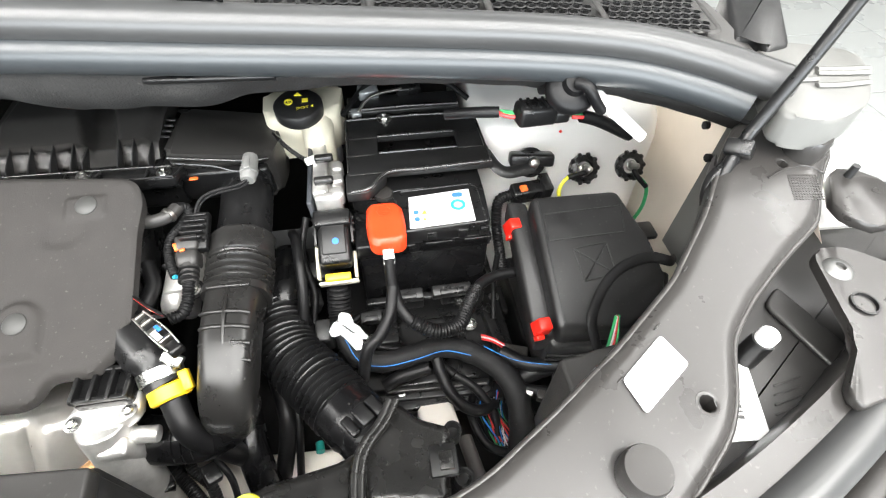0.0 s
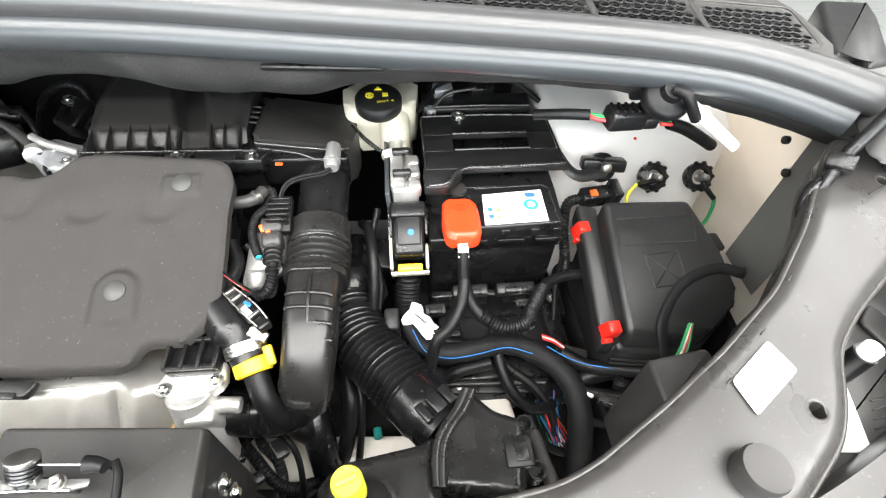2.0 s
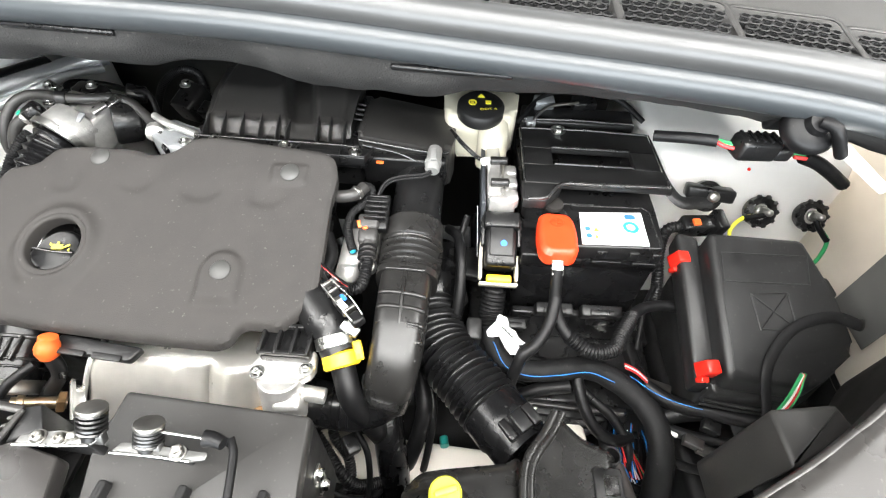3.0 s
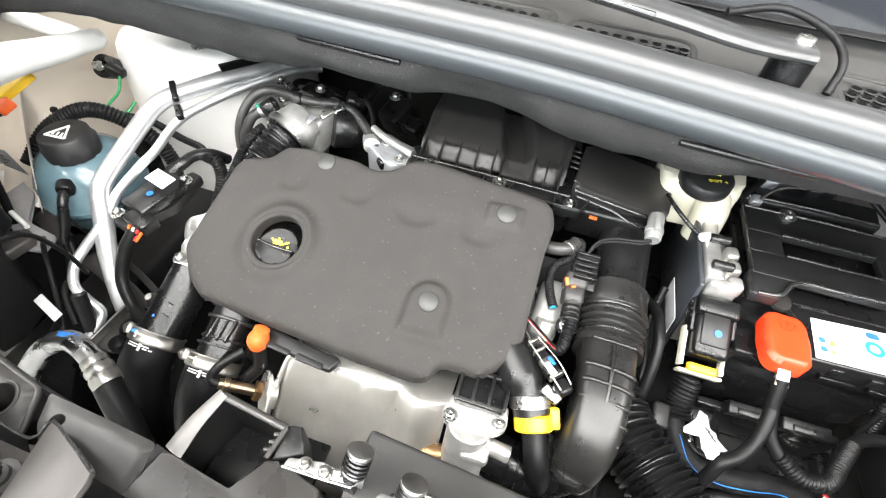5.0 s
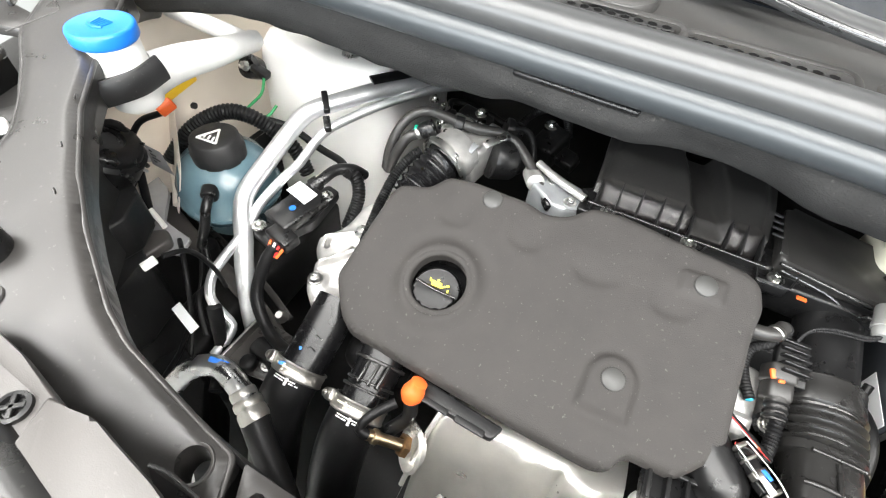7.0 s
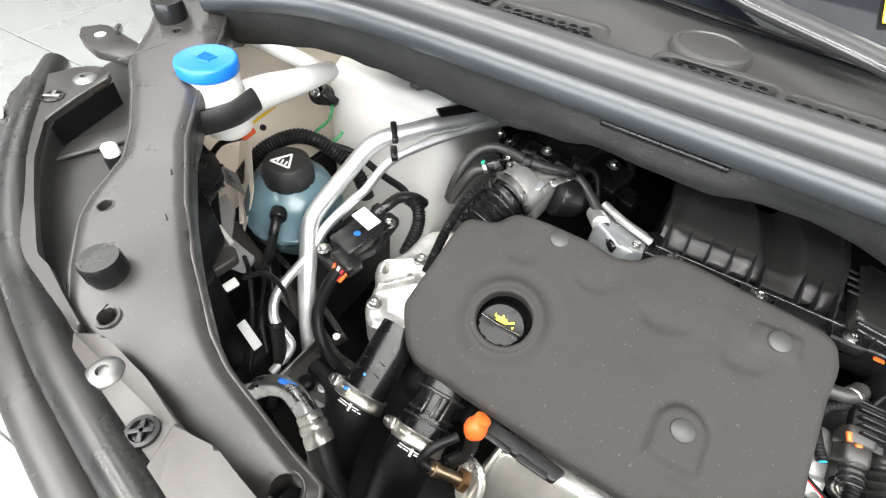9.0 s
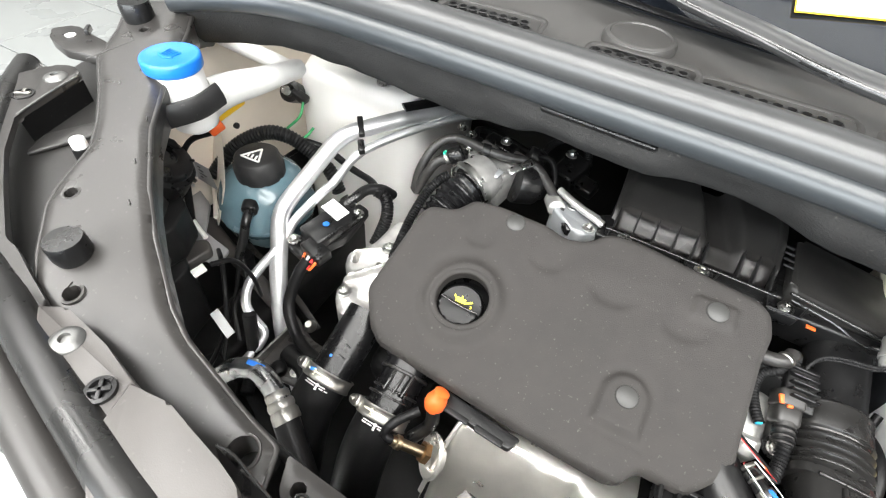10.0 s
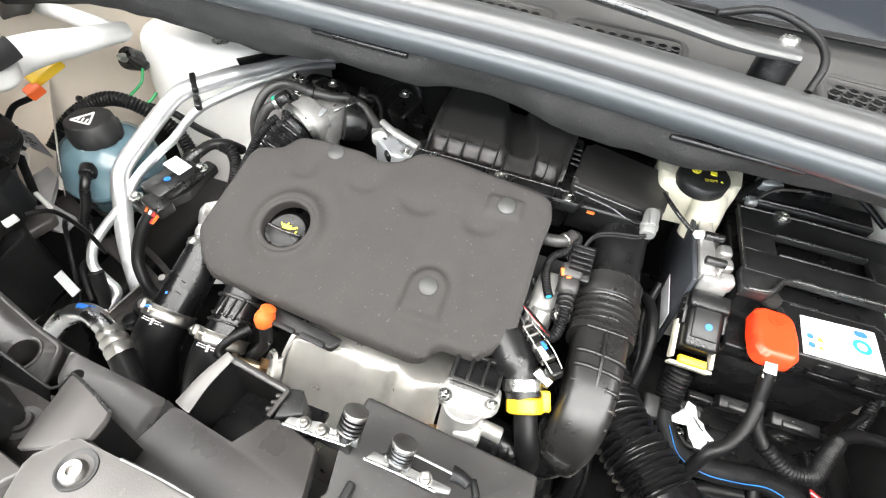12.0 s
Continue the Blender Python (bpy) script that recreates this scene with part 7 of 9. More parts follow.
for at, m, s in (((0.182, 0.215, 0.668), GREYP, (0.022, 0.012, 0.012)), ((0.205, 0.232, 0.676), BLACK, (0.020, 0.014, 0.012)), ((0.160, 0.228, 0.662), WHITE, (0.018, 0.005, 0.005)), ((0.200, 0.205, 0.665), GREYP, (0.030, 0.012, 0.010))):
    bm = B()
    box(bm, at, s, (0, 0, -25), 0.001)
    part("plug", bm, m, cg)

# ---- small marks and plugs on the painted panels ----
for x, y, z, ax in ((0.4235, 0.417, 0.868, (-1, 0, 0.1)), (0.4235, 0.379, 0.706, (-1, 0, 0.1)), (0.4235, 0.447, 0.897, (-1, 0, 0.1)), (-1.122, 0.508, 0.770, (1, 0, 0.1)), (-1.122, 0.449, 0.713, (1, 0, 0.1))):
    bm = B()
    lathe(bm, [(0.0055, -0.004), (0.0055, 0.001), (0.0042, 0.0015), (0, 0.001)], (x, y, z), ax, 16)
    solo("panel_plug", bm, BLACK, "small black plug in the inner wing", "plug", "panel plugs")
bm = B()
lathe(bm, [(0.0022, 0), (0.0022, 0.0006), (0, 0.0007)], (0.253, 0.499, 0.8665), (0, -0.6, 0.8), 12)
solo("paint_dot", bm, RED, "tiny red paint dot on the strut tower", "mark")

# ---- thin lines behind the battery and reservoir ----
bl = thing("brake_lines", (-0.02, 0.60, 0.80), "thin black brake and vacuum lines behind the battery", "pipe")
for pts, r, m in (([(-0.04, 0.60, 0.85), (0.0, 0.640, 0.872), (0.05, 0.652, 0.875), (0.11, 0.648, 0.868), (0.15, 0.62, 0.85)], 0.004, RUBBER), ([(-0.03, 0.585, 0.84), (0.0, 0.615, 0.866), (0.05, 0.632, 0.868)], 0.0025, SCREW),
                  ([(-0.135, 0.57, 0.85), (-0.12, 0.545, 0.848), (-0.10, 0.525, 0.842), (-0.085, 0.512, 0.842)], 0.003, EDGEM),
                  ([(-0.13, 0.48, 0.74), (-0.118, 0.44, 0.77), (-0.112, 0.40, 0.77), (-0.112, 0.36, 0.74), (-0.12, 0.32, 0.69)], 0.007, RUBBER), ([(-0.105, 0.48, 0.77), (-0.115, 0.44, 0.74), (-0.105, 0.40, 0.70), (-0.11, 0.36, 0.68)], 0.005, RUBBER)):
    bm = B()
    tube(bm, pts, r, 12)
    part("line", bm, m, bl)
bm = B()
box(bm, (-0.085, 0.515, 0.842), (0.016, 0.010, 0.008), (0, 0, 25), 0.002)
part("clip", bm, WHITE, bl, "pale plastic clip")
for at, s in (((0.0, 0.636, 0.862), (0.030, 0.02, 0.018)), ((0.06, 0.640, 0.862), (0.036, 0.02, 0.016)), ((-0.02, 0.602, 0.850), (0.014, 0.014, 0.012))):
    bm = B()
    box(bm, at, s, (10, 0, 8), 0.003)
    part("holder", bm, ALUDULL if at[0] < 0.01 else BLACK, bl)
gb = thing("gear_linkage", (-0.11, 0.40, 0.55), "dark gear linkage and brackets between battery and duct", "linkage")
for k, (at, s, r) in enumerate((((-0.125, 0.40, 0.68), (0.05, 0.03, 0.03), (10, 20, 15)), ((-0.115, 0.345, 0.66), (0.03, 0.05, 0.02), (0, 30, 10)), ((-0.13, 0.30, 0.655), (0.04, 0.02, 0.04), (20, 0, 30)), ((-0.09, 0.33, 0.70), (0.02, 0.03, 0.05), (15, 0, 0)), ((-0.10, 0.45, 0.70), (0.04, 0.05, 0.02), (15, 10, 0)))):
    bm = B()
    box(bm, at, s, r, 0.004)
    part("bracket", bm, (DARK, BLACK, DEEPSHADE)[k % 3], gb)
for at in ((-0.120, 0.395, 0.698), (-0.108, 0.350, 0.676), (-0.13, 0.43, 0.70), (-0.095, 0.30, 0.68)):
    part("bolt", bolt(B(), at, r=0.0048, h=0.006, washer=1.4), SCREW, gb)
bm = B()
tube(bm, [(-0.135, 0.42, 0.70), (-0.13, 0.38, 0.705), (-0.12, 0.34, 0.70), (-0.10, 0.31, 0.69)], 0.004, 10)
part("rod", bm, SCREW, gb)
bm = B()
box(bm, (-0.104, 0.318, 0.675), (0.010, 0.010, 0.008), (0, 0, 20), 0.002)
part("orange_clip", bm, ORANGE, gb)

# ---- studs and connectors on the right tower ----
for x, y, z, big in ((0.215, 0.482, 0.829, True), (0.301, 0.483, 0.806, False), (0.379, 0.489, 0.798, False)):
    st = thing("ground_stud", (x, y + 0.02, z - 0.01), "steel ground stud with black cable collar on the strut tower", "stud", "ground studs")
    bm = B()
    lathe(bm, [(0.018, -0.012), (0.021, -0.006), (0.021, 0.004), (0.013, 0.006), (0.011, 0.002)], (x, y + 0.010, z - 0.006), (0, -0.8, 0.6), 24)
    if big:
        box(bm, (x, y + 0.008, z + 0.002), (0.062, 0.022, 0.018), (-20, 0, -8), 0.004)
    part("collar", bm, BLACK, st)
    bm = B()
    k = 1.0 if big else 0.66
    lathe(bm, [(0.012 * k, 0), (0.0125 * k, 0.003), (0.0095 * k, 0.004)], (x, y + 0.008, z - 0.004), (0, -0.8, 0.6), 24)
    lathe(bm, [(0.0098 * k, 0.0035), (0.0098 * k, 0.011), (0.0085 * k, 0.012), (0.0070 * k, 0.012)], (x, y + 0.008, z - 0.004), (0, -0.8, 0.6), 6)
    lathe(bm, [(0.0070 * k - 0.0007 * (j % 2), 0.012 + 0.0012 * j) for j in range(8)] + [(0.004 * k, 0.0215), (0, 0.0215)], (x, y + 0.008, z - 0.004), (0, -0.8, 0.6), 20)
    part("bolt", bm, SCREW, st)
    if not big:
        for j in range(10):
            a = 2 * math.pi * j / 10
            q = Vector((0, -0.8, 0.6)).to_track_quat("Z", "Y") @ Vector((0.0205 * math.cos(a), 0.0205 * math.sin(a), 0))
            part("castellation", box(B(), Vector((x, y + 0.008, z - 0.004)) + q, (0.006, 0.006, 0.006), (0, 0, 0), 0.001, 1), BLACK, st)
for x, y, z, pts, m in ((0.379, 0.489, 0.798, [(0.382, 0.480, 0.79), (0.398, 0.468, 0.775), (0.40, 0.46, 0.745), (0.392, 0.455, 0.72)], GREENW),
                        (0.301, 0.483, 0.806, [(0.298, 0.480, 0.805), (0.272, 0.478, 0.80), (0.258, 0.468, 0.785), (0.265, 0.46, 0.765)], LEMON)):
    bm = B()
    tube(bm, pts, 0.0028, 8)
    solo("ground_wire", bm, m, "thin coloured ground wire", "wire")
    bm = B()
    tube(bm, [(x, y, z), *pts[:2]], 0.004, 8)
    solo("wire_sleeve", bm, RUBBER, "short black wire sleeve", "wire")
pc = thing("inline_connector", (0.19, 0.44, 0.77), "black inline connector with orange lock", "connector")
bm = B()
box(bm, (0.205, 0.462, 0.795), (0.045, 0.022, 0.024), (10, 0, 6), 0.003)
box(bm, (0.232, 0.465, 0.797), (0.014, 0.030, 0.032), (10, 0, 6), 0.002)
part("shell", bm, BLACK, pc)
bm = B()
box(bm, (0.198, 0.455, 0.809), (0.010, 0.010, 0.004), (10, 0, 6), 0.001)
part("lock", bm, ORANGE, pc, "orange lock tab")
bm = B()
tube(bm, [(0.185, 0.46, 0.795), (0.165, 0.455, 0.79), (0.158, 0.435, 0.77), (0.16, 0.41, 0.74), (0.165, 0.39, 0.70)], 0.008, 10, 0.002, ripple=(0.0015, 0.004))
part("conduit", bm, RUBBER, pc)

wc = thing("wiper_motor_connector", (0.17, 0.42, 0.95), "black wiring connector under the cowl with coloured wires", "connector")
bm = B()
box(bm, (0.173, 0.408, 0.964), (0.044, 0.024, 0.022), (0, 4, 8), 0.004)
box(bm, (0.201, 0.407, 0.960), (0.018, 0.016, 0.014), (0, 4, 8), 0.003)
part("shell", bm, BLACK, wc)
for k in range(5):
    part("rib", box(B(), (0.158 + 0.008 * k, 0.4085, 0.9755), (0.003, 0.018, 0.003), (0, 4, 8), 0.0006), BLACK, wc)
bm = B()
tube(bm, [(0.225, 0.405, 0.957), (0.245, 0.405, 0.950), (0.27, 0.41, 0.935), (0.30, 0.418, 0.915)], 0.007, 10)
part("sleeve", bm, RUBBER, wc)
for k, m in enumerate((REDW, GREENW, GREENW)):
    bm = B()
    tube(bm, [(0.212, 0.400 + 0.004 * k, 0.960), (0.222, 0.400 + 0.004 * k, 0.959), (0.230, 0.402 + 0.003 * k, 0.957)], 0.002, 6)
    part("wire", bm, m, wc)
    bm = B()
    tube(bm, [(0.148, 0.400 + 0.004 * k, 0.966), (0.138, 0.402 + 0.004 * k, 0.967), (0.130, 0.41, 0.968)], 0.002, 6)
    part("wire", bm, m, wc)
bm = B()
tube(bm, [(0.133, 0.408, 0.968), (0.11, 0.415, 0.965), (0.08, 0.43, 0.955)], 0.006, 10)
part("sleeve", bm, RUBBER, wc)

wm = thing("wiper_spindle_grommet", (0.19, 0.38, 0.98), "dark rubber grommet with bent hose under the cowl seal", "grommet")
bm = B()
lathe(bm, [(0.024, -0.012), (0.026, -0.004), (0.022, 0.002), (0.012, 0.004), (0.010, 0.010), (0, 0.010)], (0.196, 0.385, 1.006), (0, -0.55, 0.8), 28)
part("grommet", bm, RUBBER, wm)
bm = B()
tube(bm, [(0.196, 0.378, 1.014), (0.204, 0.370, 1.014), (0.214, 0.366, 1.000), (0.224, 0.368, 0.988)], 0.0055, 10)
part("hose", bm, RUBBER, wm)
bm = B()
box(bm, (0.200, 0.418, 0.995), (0.05, 0.02, 0.03), (30, 0, 0), 0.004)
part("bracket", bm, DARK, wm)
bm = B()
o = rounded([(0.215, 0.40), (0.232, 0.405), (0.268, 0.345), (0.258, 0.338)], 0.004, 2)
slab(bm, o, 0.968, 0.971, 0.001, place=lambda x, y, z: Vector((x, y, z + 0.35 * (y - 0.34))))
part("white_tab", bm, WHITE, wm, "white plastic tab")

prop = thing("bonnet_prop_rod", (0.315, 0.285, 0.98), "black steel bonnet prop rod in its clip", "prop rod")
bm = B()
tube(bm, [(0.300, 0.268, 0.965), (0.310, 0.280, 0.985), (0.325, 0.292, 1.005), (0.346, 0.299, 1.060), (0.367, 0.309, 1.109), (0.388, 0.319, 1.158), (0.415, 0.345, 1.24), (0.43, 0.40, 1.37), (0.43, 0.47, 1.53)], 0.0055, 12, 0.02)
part("rod", bm, BLACK, prop)
bm = B()
box(bm, (0.318, 0.286, 0.995), (0.022, 0.022, 0.014), (-20, 40, 30), 0.002)
part("clip", bm, BLACK, prop)
bm = B()
tube(bm, [(0.318, 0.285, 0.985), (0.298, 0.276, 0.972), (0.292, 0.262, 0.955), (0.30, 0.25, 0.948)], 0.006, 10)
part("hook", bm, BLACK, prop)

# ---- left side: expansion tank ----
ext = thing("expansion_tank", (-0.977, 0.415, 0.67), "blue translucent coolant expansion tank with black cap", "tank")
bm = B()
lathe(bm, [(0, -0.075), (0.05, -0.07), (0.068, -0.045), (0.0745, -0.018), (0.077, -0.016), (0.077, -0.010), (0.0745, -0.008), (0.072, 0.015), (0.060, 0.042), (0.040, 0.056), (0.030, 0.060), (0.030, 0.072)], (-0.977, 0.415, 0.740), (0, 0, 1), 44)
part("tank_body", bm, TANK, ext)
bm = B()
prof = [(0.030, 0), (0.0365, 0.002), (0.0375, 0.020), (0.034, 0.024), (0.033, 0.034), (0.029, 0.037), (0, 0.037)]
lathe(bm, prof, (-0.969, 0.411, 0.794), (0, 0, 1), 48)
for v in bm.verts:
    d = v.co.xy - Vector((-0.969, 0.411))
    if v.co.z < 0.816 and d.length > 0.032 and int((math.atan2(d.y, d.x) + 7) * 48 / (2 * math.pi)) % 6 == 0:
        v.co.xy = Vector((-0.969, 0.411)) + d * 0.94
capo = part("cap", bm, CAPBLK, ext, "black grooved screw cap")
bm = B()
tri = [(-0.984, 0.396), (-0.952, 0.398), (-0.969, 0.424)]
for a, b in zip(tri, tri[1:] + tri[:1]):
    rod(bm, (*a, 0.8314), (*b, 0.8314), 0.0016, None, 6)
for k in range(3):
    box(bm, (-0.976 + 0.007 * k, 0.404, 0.8316), (0.0025, 0.008, 0.001), (0, 0, 20), 0)
part("warning_sign", bm, WHITE, capo, "white warning triangle")
bm = B()
rod(bm, (-0.945, 0.352, 0.772), (-0.952, 0.366, 0.775), 0.012, 0.013, 20, 0.002)
tube(bm, [(-0.945, 0.352, 0.772), (-0.94, 0.338, 0.765), (-0.94, 0.325, 0.74), (-0.945, 0.31, 0.71)], 0.007, 10)
part("level_sensor", bm, BLACK, ext, "black level sensor plug")
bm = B()
tube(bm, [(-0.945, 0.312, 0.712), (-0.93, 0.27, 0.66), (-0.885, 0.19, 0.66), (-0.83, 0.12, 0.70), (-0.80, 0.11, 0.60)], 0.0035, 8)
part("sensor_cable", bm, RUBBER, ext)

# ---- air conditioning pipes ----
acp = thing("air_conditioning_pipes", (-0.86, 0.45, 0.60), "bare aluminium air conditioning pipes held by a black clip", "pipe")
bm = B()
tube(bm, [(-0.71, 0.72, 0.85), (-0.745, 0.69, 0.850), (-0.775, 0.642, 0.854), (-0.815, 0.585, 0.856), (-0.850, 0.536, 0.853), (-0.872, 0.512, 0.847), (-0.884, 0.494, 0.837), (-0.888, 0.475, 0.828), (-0.894, 0.430, 0.807), (-0.899, 0.392, 0.789), (-0.899, 0.372, 0.777), (-0.892, 0.355, 0.762), (-0.880, 0.335, 0.74), (-0.862, 0.305, 0.71), (-0.835, 0.265, 0.63), (-0.82, 0.25, 0.5)], 0.0128, 24)
part("large_pipe", bm, ALU, acp)
bm = B()
tube(bm, [(-0.71, 0.70, 0.84), (-0.748, 0.655, 0.846), (-0.80, 0.590, 0.838), (-0.838, 0.530, 0.828), (-0.850, 0.508, 0.822), (-0.856, 0.490, 0.815), (-0.859, 0.447, 0.800), (-0.866, 0.425, 0.792), (-0.878, 0.380, 0.772), (-0.881, 0.355, 0.755), (-0.8806, 0.3287, 0.745), (-0.888, 0.302, 0.730), (-0.890, 0.275, 0.716), (-0.8793, 0.2541, 0.700), (-0.863, 0.249, 0.680), (-0.848, 0.246, 0.665), (-0.846, 0.231, 0.655), (-0.850, 0.205, 0.645)], 0.0068, 16)
part("thin_pipe", bm, ALU, acp)
bm = B()
box(bm, (-0.856, 0.521, 0.860), (0.009, 0.034, 0.010), (20, 0, 40), 0.002)
box(bm, (-0.848, 0.508, 0.834), (0.010, 0.022, 0.012), (20, 0, 40), 0.002)
part("clip", bm, BLACK, acp, "black pipe clip")
bm = B()
tube(bm, [(-0.822, 0.590, 0.870), (-0.79, 0.628, 0.871), (-0.765, 0.668, 0.868)], 0.008, 8, flat=(1.6, 0.4))
part("foam_sleeve", bm, RUBBER, acp, "black foam strip")

ach = thing("air_conditioning_hose", (-0.73, 0.15, 0.60), "black air conditioning hose with crimped metal fitting", "hose")
bm = B()
tube(bm, [(-0.84, 0.10, 0.64), (-0.825, 0.125, 0.70), (-0.80, 0.155, 0.742), (-0.768, 0.168, 0.758), (-0.738, 0.163, 0.760), (-0.714, 0.153, 0.755)], 0.0122, 16)
part("pipe", bm, ALUGREY, ach, "bare metal pipe")
bm = B()
lathe(bm, [(0.0125, 0), (0.0140, 0.002), (0.0140, 0.008), (0.0132, 0.010), (0.0152, 0.013), (0.0155, 0.018), (0.0140, 0.021), (0.0158, 0.025), (0.0160, 0.033), (0.0150, 0.036)], (-0.726, 0.159, 0.758), (0.80, -0.45, -0.38), 28)
part("crimp", bm, SCREW, ach, "bright crimped ferrule")
bm = B()
tube(bm, [(-0.703, 0.145, 0.745), (-0.665, 0.119, 0.724), (-0.62, 0.088, 0.698), (-0.575, 0.055, 0.66), (-0.55, 0.03, 0.60)], 0.0150, 20)
part("rubber_hose", bm, RUBBER, ach)
bm = B()
box(bm, (-0.762, 0.170, 0.7705), (0.022, 0.006, 0.002), (0, 5, 10), 0.0006)
part("paint_mark", bm, BLUEDOT, ach)

# ---- glow plug module and bracket ----
mod = thing("glow_plug_module", (-0.833, 0.392, 0.74), "black relay module with white label and blue mark", "control unit")
bm = B()
box(bm, (-0.833, 0.400, 0.764), (0.044, 0.080, 0.020), (4, 4, -14), 0.004)
box(bm, (-0.823, 0.352, 0.757), (0.040, 0.026, 0.020), (4, 4, -14), 0.003)
part("case", bm, BLACK, mod)
bm = B()
box(bm, (-0.838, 0.420, 0.7765), (0.038, 0.024, 0.001), (4, 4, -14), 0)
part("label", bm, PAPER, mod, "white label")
bm = B()
lathe(bm, [(0.005, 0), (0.005, 0.0007), (0, 0.0009)], (-0.832, 0.390, 0.7745), (0, 0, 1), 12)
part("blue_mark", bm, BLUEDOT, mod)
for k in range(4):
    bm = B()
    tube(bm, [(-0.835 + 0.008 * k, 0.342, 0.755), (-0.833 + 0.007 * k, 0.334, 0.752), (-0.828 + 0.004 * k, 0.325, 0.745)], 0.0022, 6)
    part("wire", bm, (ORANGE, WHITEW, REDW, ORANGE)[k], mod)
bm = B()
tube(bm, [(-0.825, 0.335, 0.752), (-0.830, 0.315, 0.735), (-0.828, 0.285, 0.70), (-0.80, 0.262, 0.675), (-0.76, 0.245, 0.68), (-0.72, 0.235, 0.71)], 0.0085, 12)
part("lead", bm, RUBBER, mod)
for at in ((-0.808, 0.435, 0.770), (-0.862, 0.352, 0.758)):
    part("bolt", bolt(B(), at, r=0.006, h=0.008), STEEL, mod)
bm = B()
slab(bm, rounded([(-0.872, 0.345), (-0.835, 0.335), (-0.808, 0.400), (-0.812, 0.470), (-0.835, 0.475), (-0.858, 0.40)], 0.006, 3), 0.735, 0.750, 0.003)
part("bracket", bm, DARK, mod)
bm = B()
tube(bm, [(-0.835, 0.440, 0.772), (-0.826, 0.456, 0.780), (-0.820, 0.478, 0.782), (-0.805, 0.498, 0.775), (-0.80, 0.52, 0.75)], 0.0085, 12)
box(bm, (-0.834, 0.446, 0.773), (0.020, 0.016, 0.016), (4, 4, -14), 0.003)
part("plug", bm, BLACK, mod)
bm = B()
tube(bm, [(-0.815, 0.492, 0.775), (-0.795, 0.492, 0.765), (-0.785, 0.478, 0.74), (-0.79, 0.45, 0.70)], 0.0105, 14, 0.002, ripple=(0.0016, 0.0045))
part("conduit", bm, RUBBER, mod)
for k, m in enumerate((CREAM, GREENW)):
    bm = B()
    tube(bm, [(-0.836 + 0.004 * k, 0.452, 0.781), (-0.829 + 0.004 * k, 0.461, 0.786), (-0.823 + 0.003 * k, 0.472, 0.786)], 0.0014, 6)
    part("thin_wire", bm, m, mod)

# ---- engine mount ----
mnt = thing("engine_mount", (-0.73, 0.37, 0.62), "cast aluminium engine mount with bolts", "engine mount")


def mount_z(x, y):
    z = 0.700 + 0.12 * (x + 0.77) + 0.26 * max(y - 0.345, 0)
    z += 0.012 * math.exp(-((y - 0.385 - 0.8 * (x + 0.76)) / 0.006) ** 2) + 0.010 * math.exp(-((y - 0.425 - 0.5 * (x + 0.76)) / 0.007) ** 2)
    return z + 0.006 * math.exp(-(math.hypot(x + 0.772, y - 0.342) / 0.016) ** 4)


bm = B()
sheet(bm, rounded([(-0.757, 0.312), (-0.7746, 0.322), (-0.789, 0.345), (-0.785, 0.367), (-0.808, 0.392), (-0.800, 0.415), (-0.782, 0.437), (-0.772, 0.485), (-0.735, 0.500), (-0.66, 0.48), (-0.66, 0.35), (-0.715, 0.325)], 0.010, 3), mount_z, 0.0032, 0.05, [(-0.790, 0.398, 0.006), (-0.752, 0.405, 0.0045)], 0.006, 0.006)
part("casting", bm, CAST, mnt, smooth=55)
for x, y in ((-0.772, 0.342), (-0.748, 0.428)):
    bm = B()
    bolt(bm, (x, y, mount_z(x, y)), r=0.0080, h=0.009, washer=1.35)
    part("bolt", bm, STEEL, mnt)
bm = B()
lathe(bm, [(0.010, 0), (0.008, 0.006), (0.005, 0.014), (0, 0.014)], (-0.800, 0.290, 0.66), (0.1, -0.3, 0.9), 16)
part("nut", bm, SCREW, mnt)

# ---- charge air hoses with clamps ----
def arc(bm, at, axis, r, a0, a1, thick, n=10):
    """A thin strip round a pipe, over part of its girth; angle 0 faces up and forward."""
    f = Vector((0.15, -0.45, 0.9))
    f = (f - axis * f.dot(axis)).normalized()
    g = axis.cross(f)
    tube(bm, [Vector(at) + f * (r * math.cos(a)) + g * (r * math.sin(a)) for a in (a0 + (a1 - a0) * k / n for k in range(n + 1))], thick, 6, straight=True)


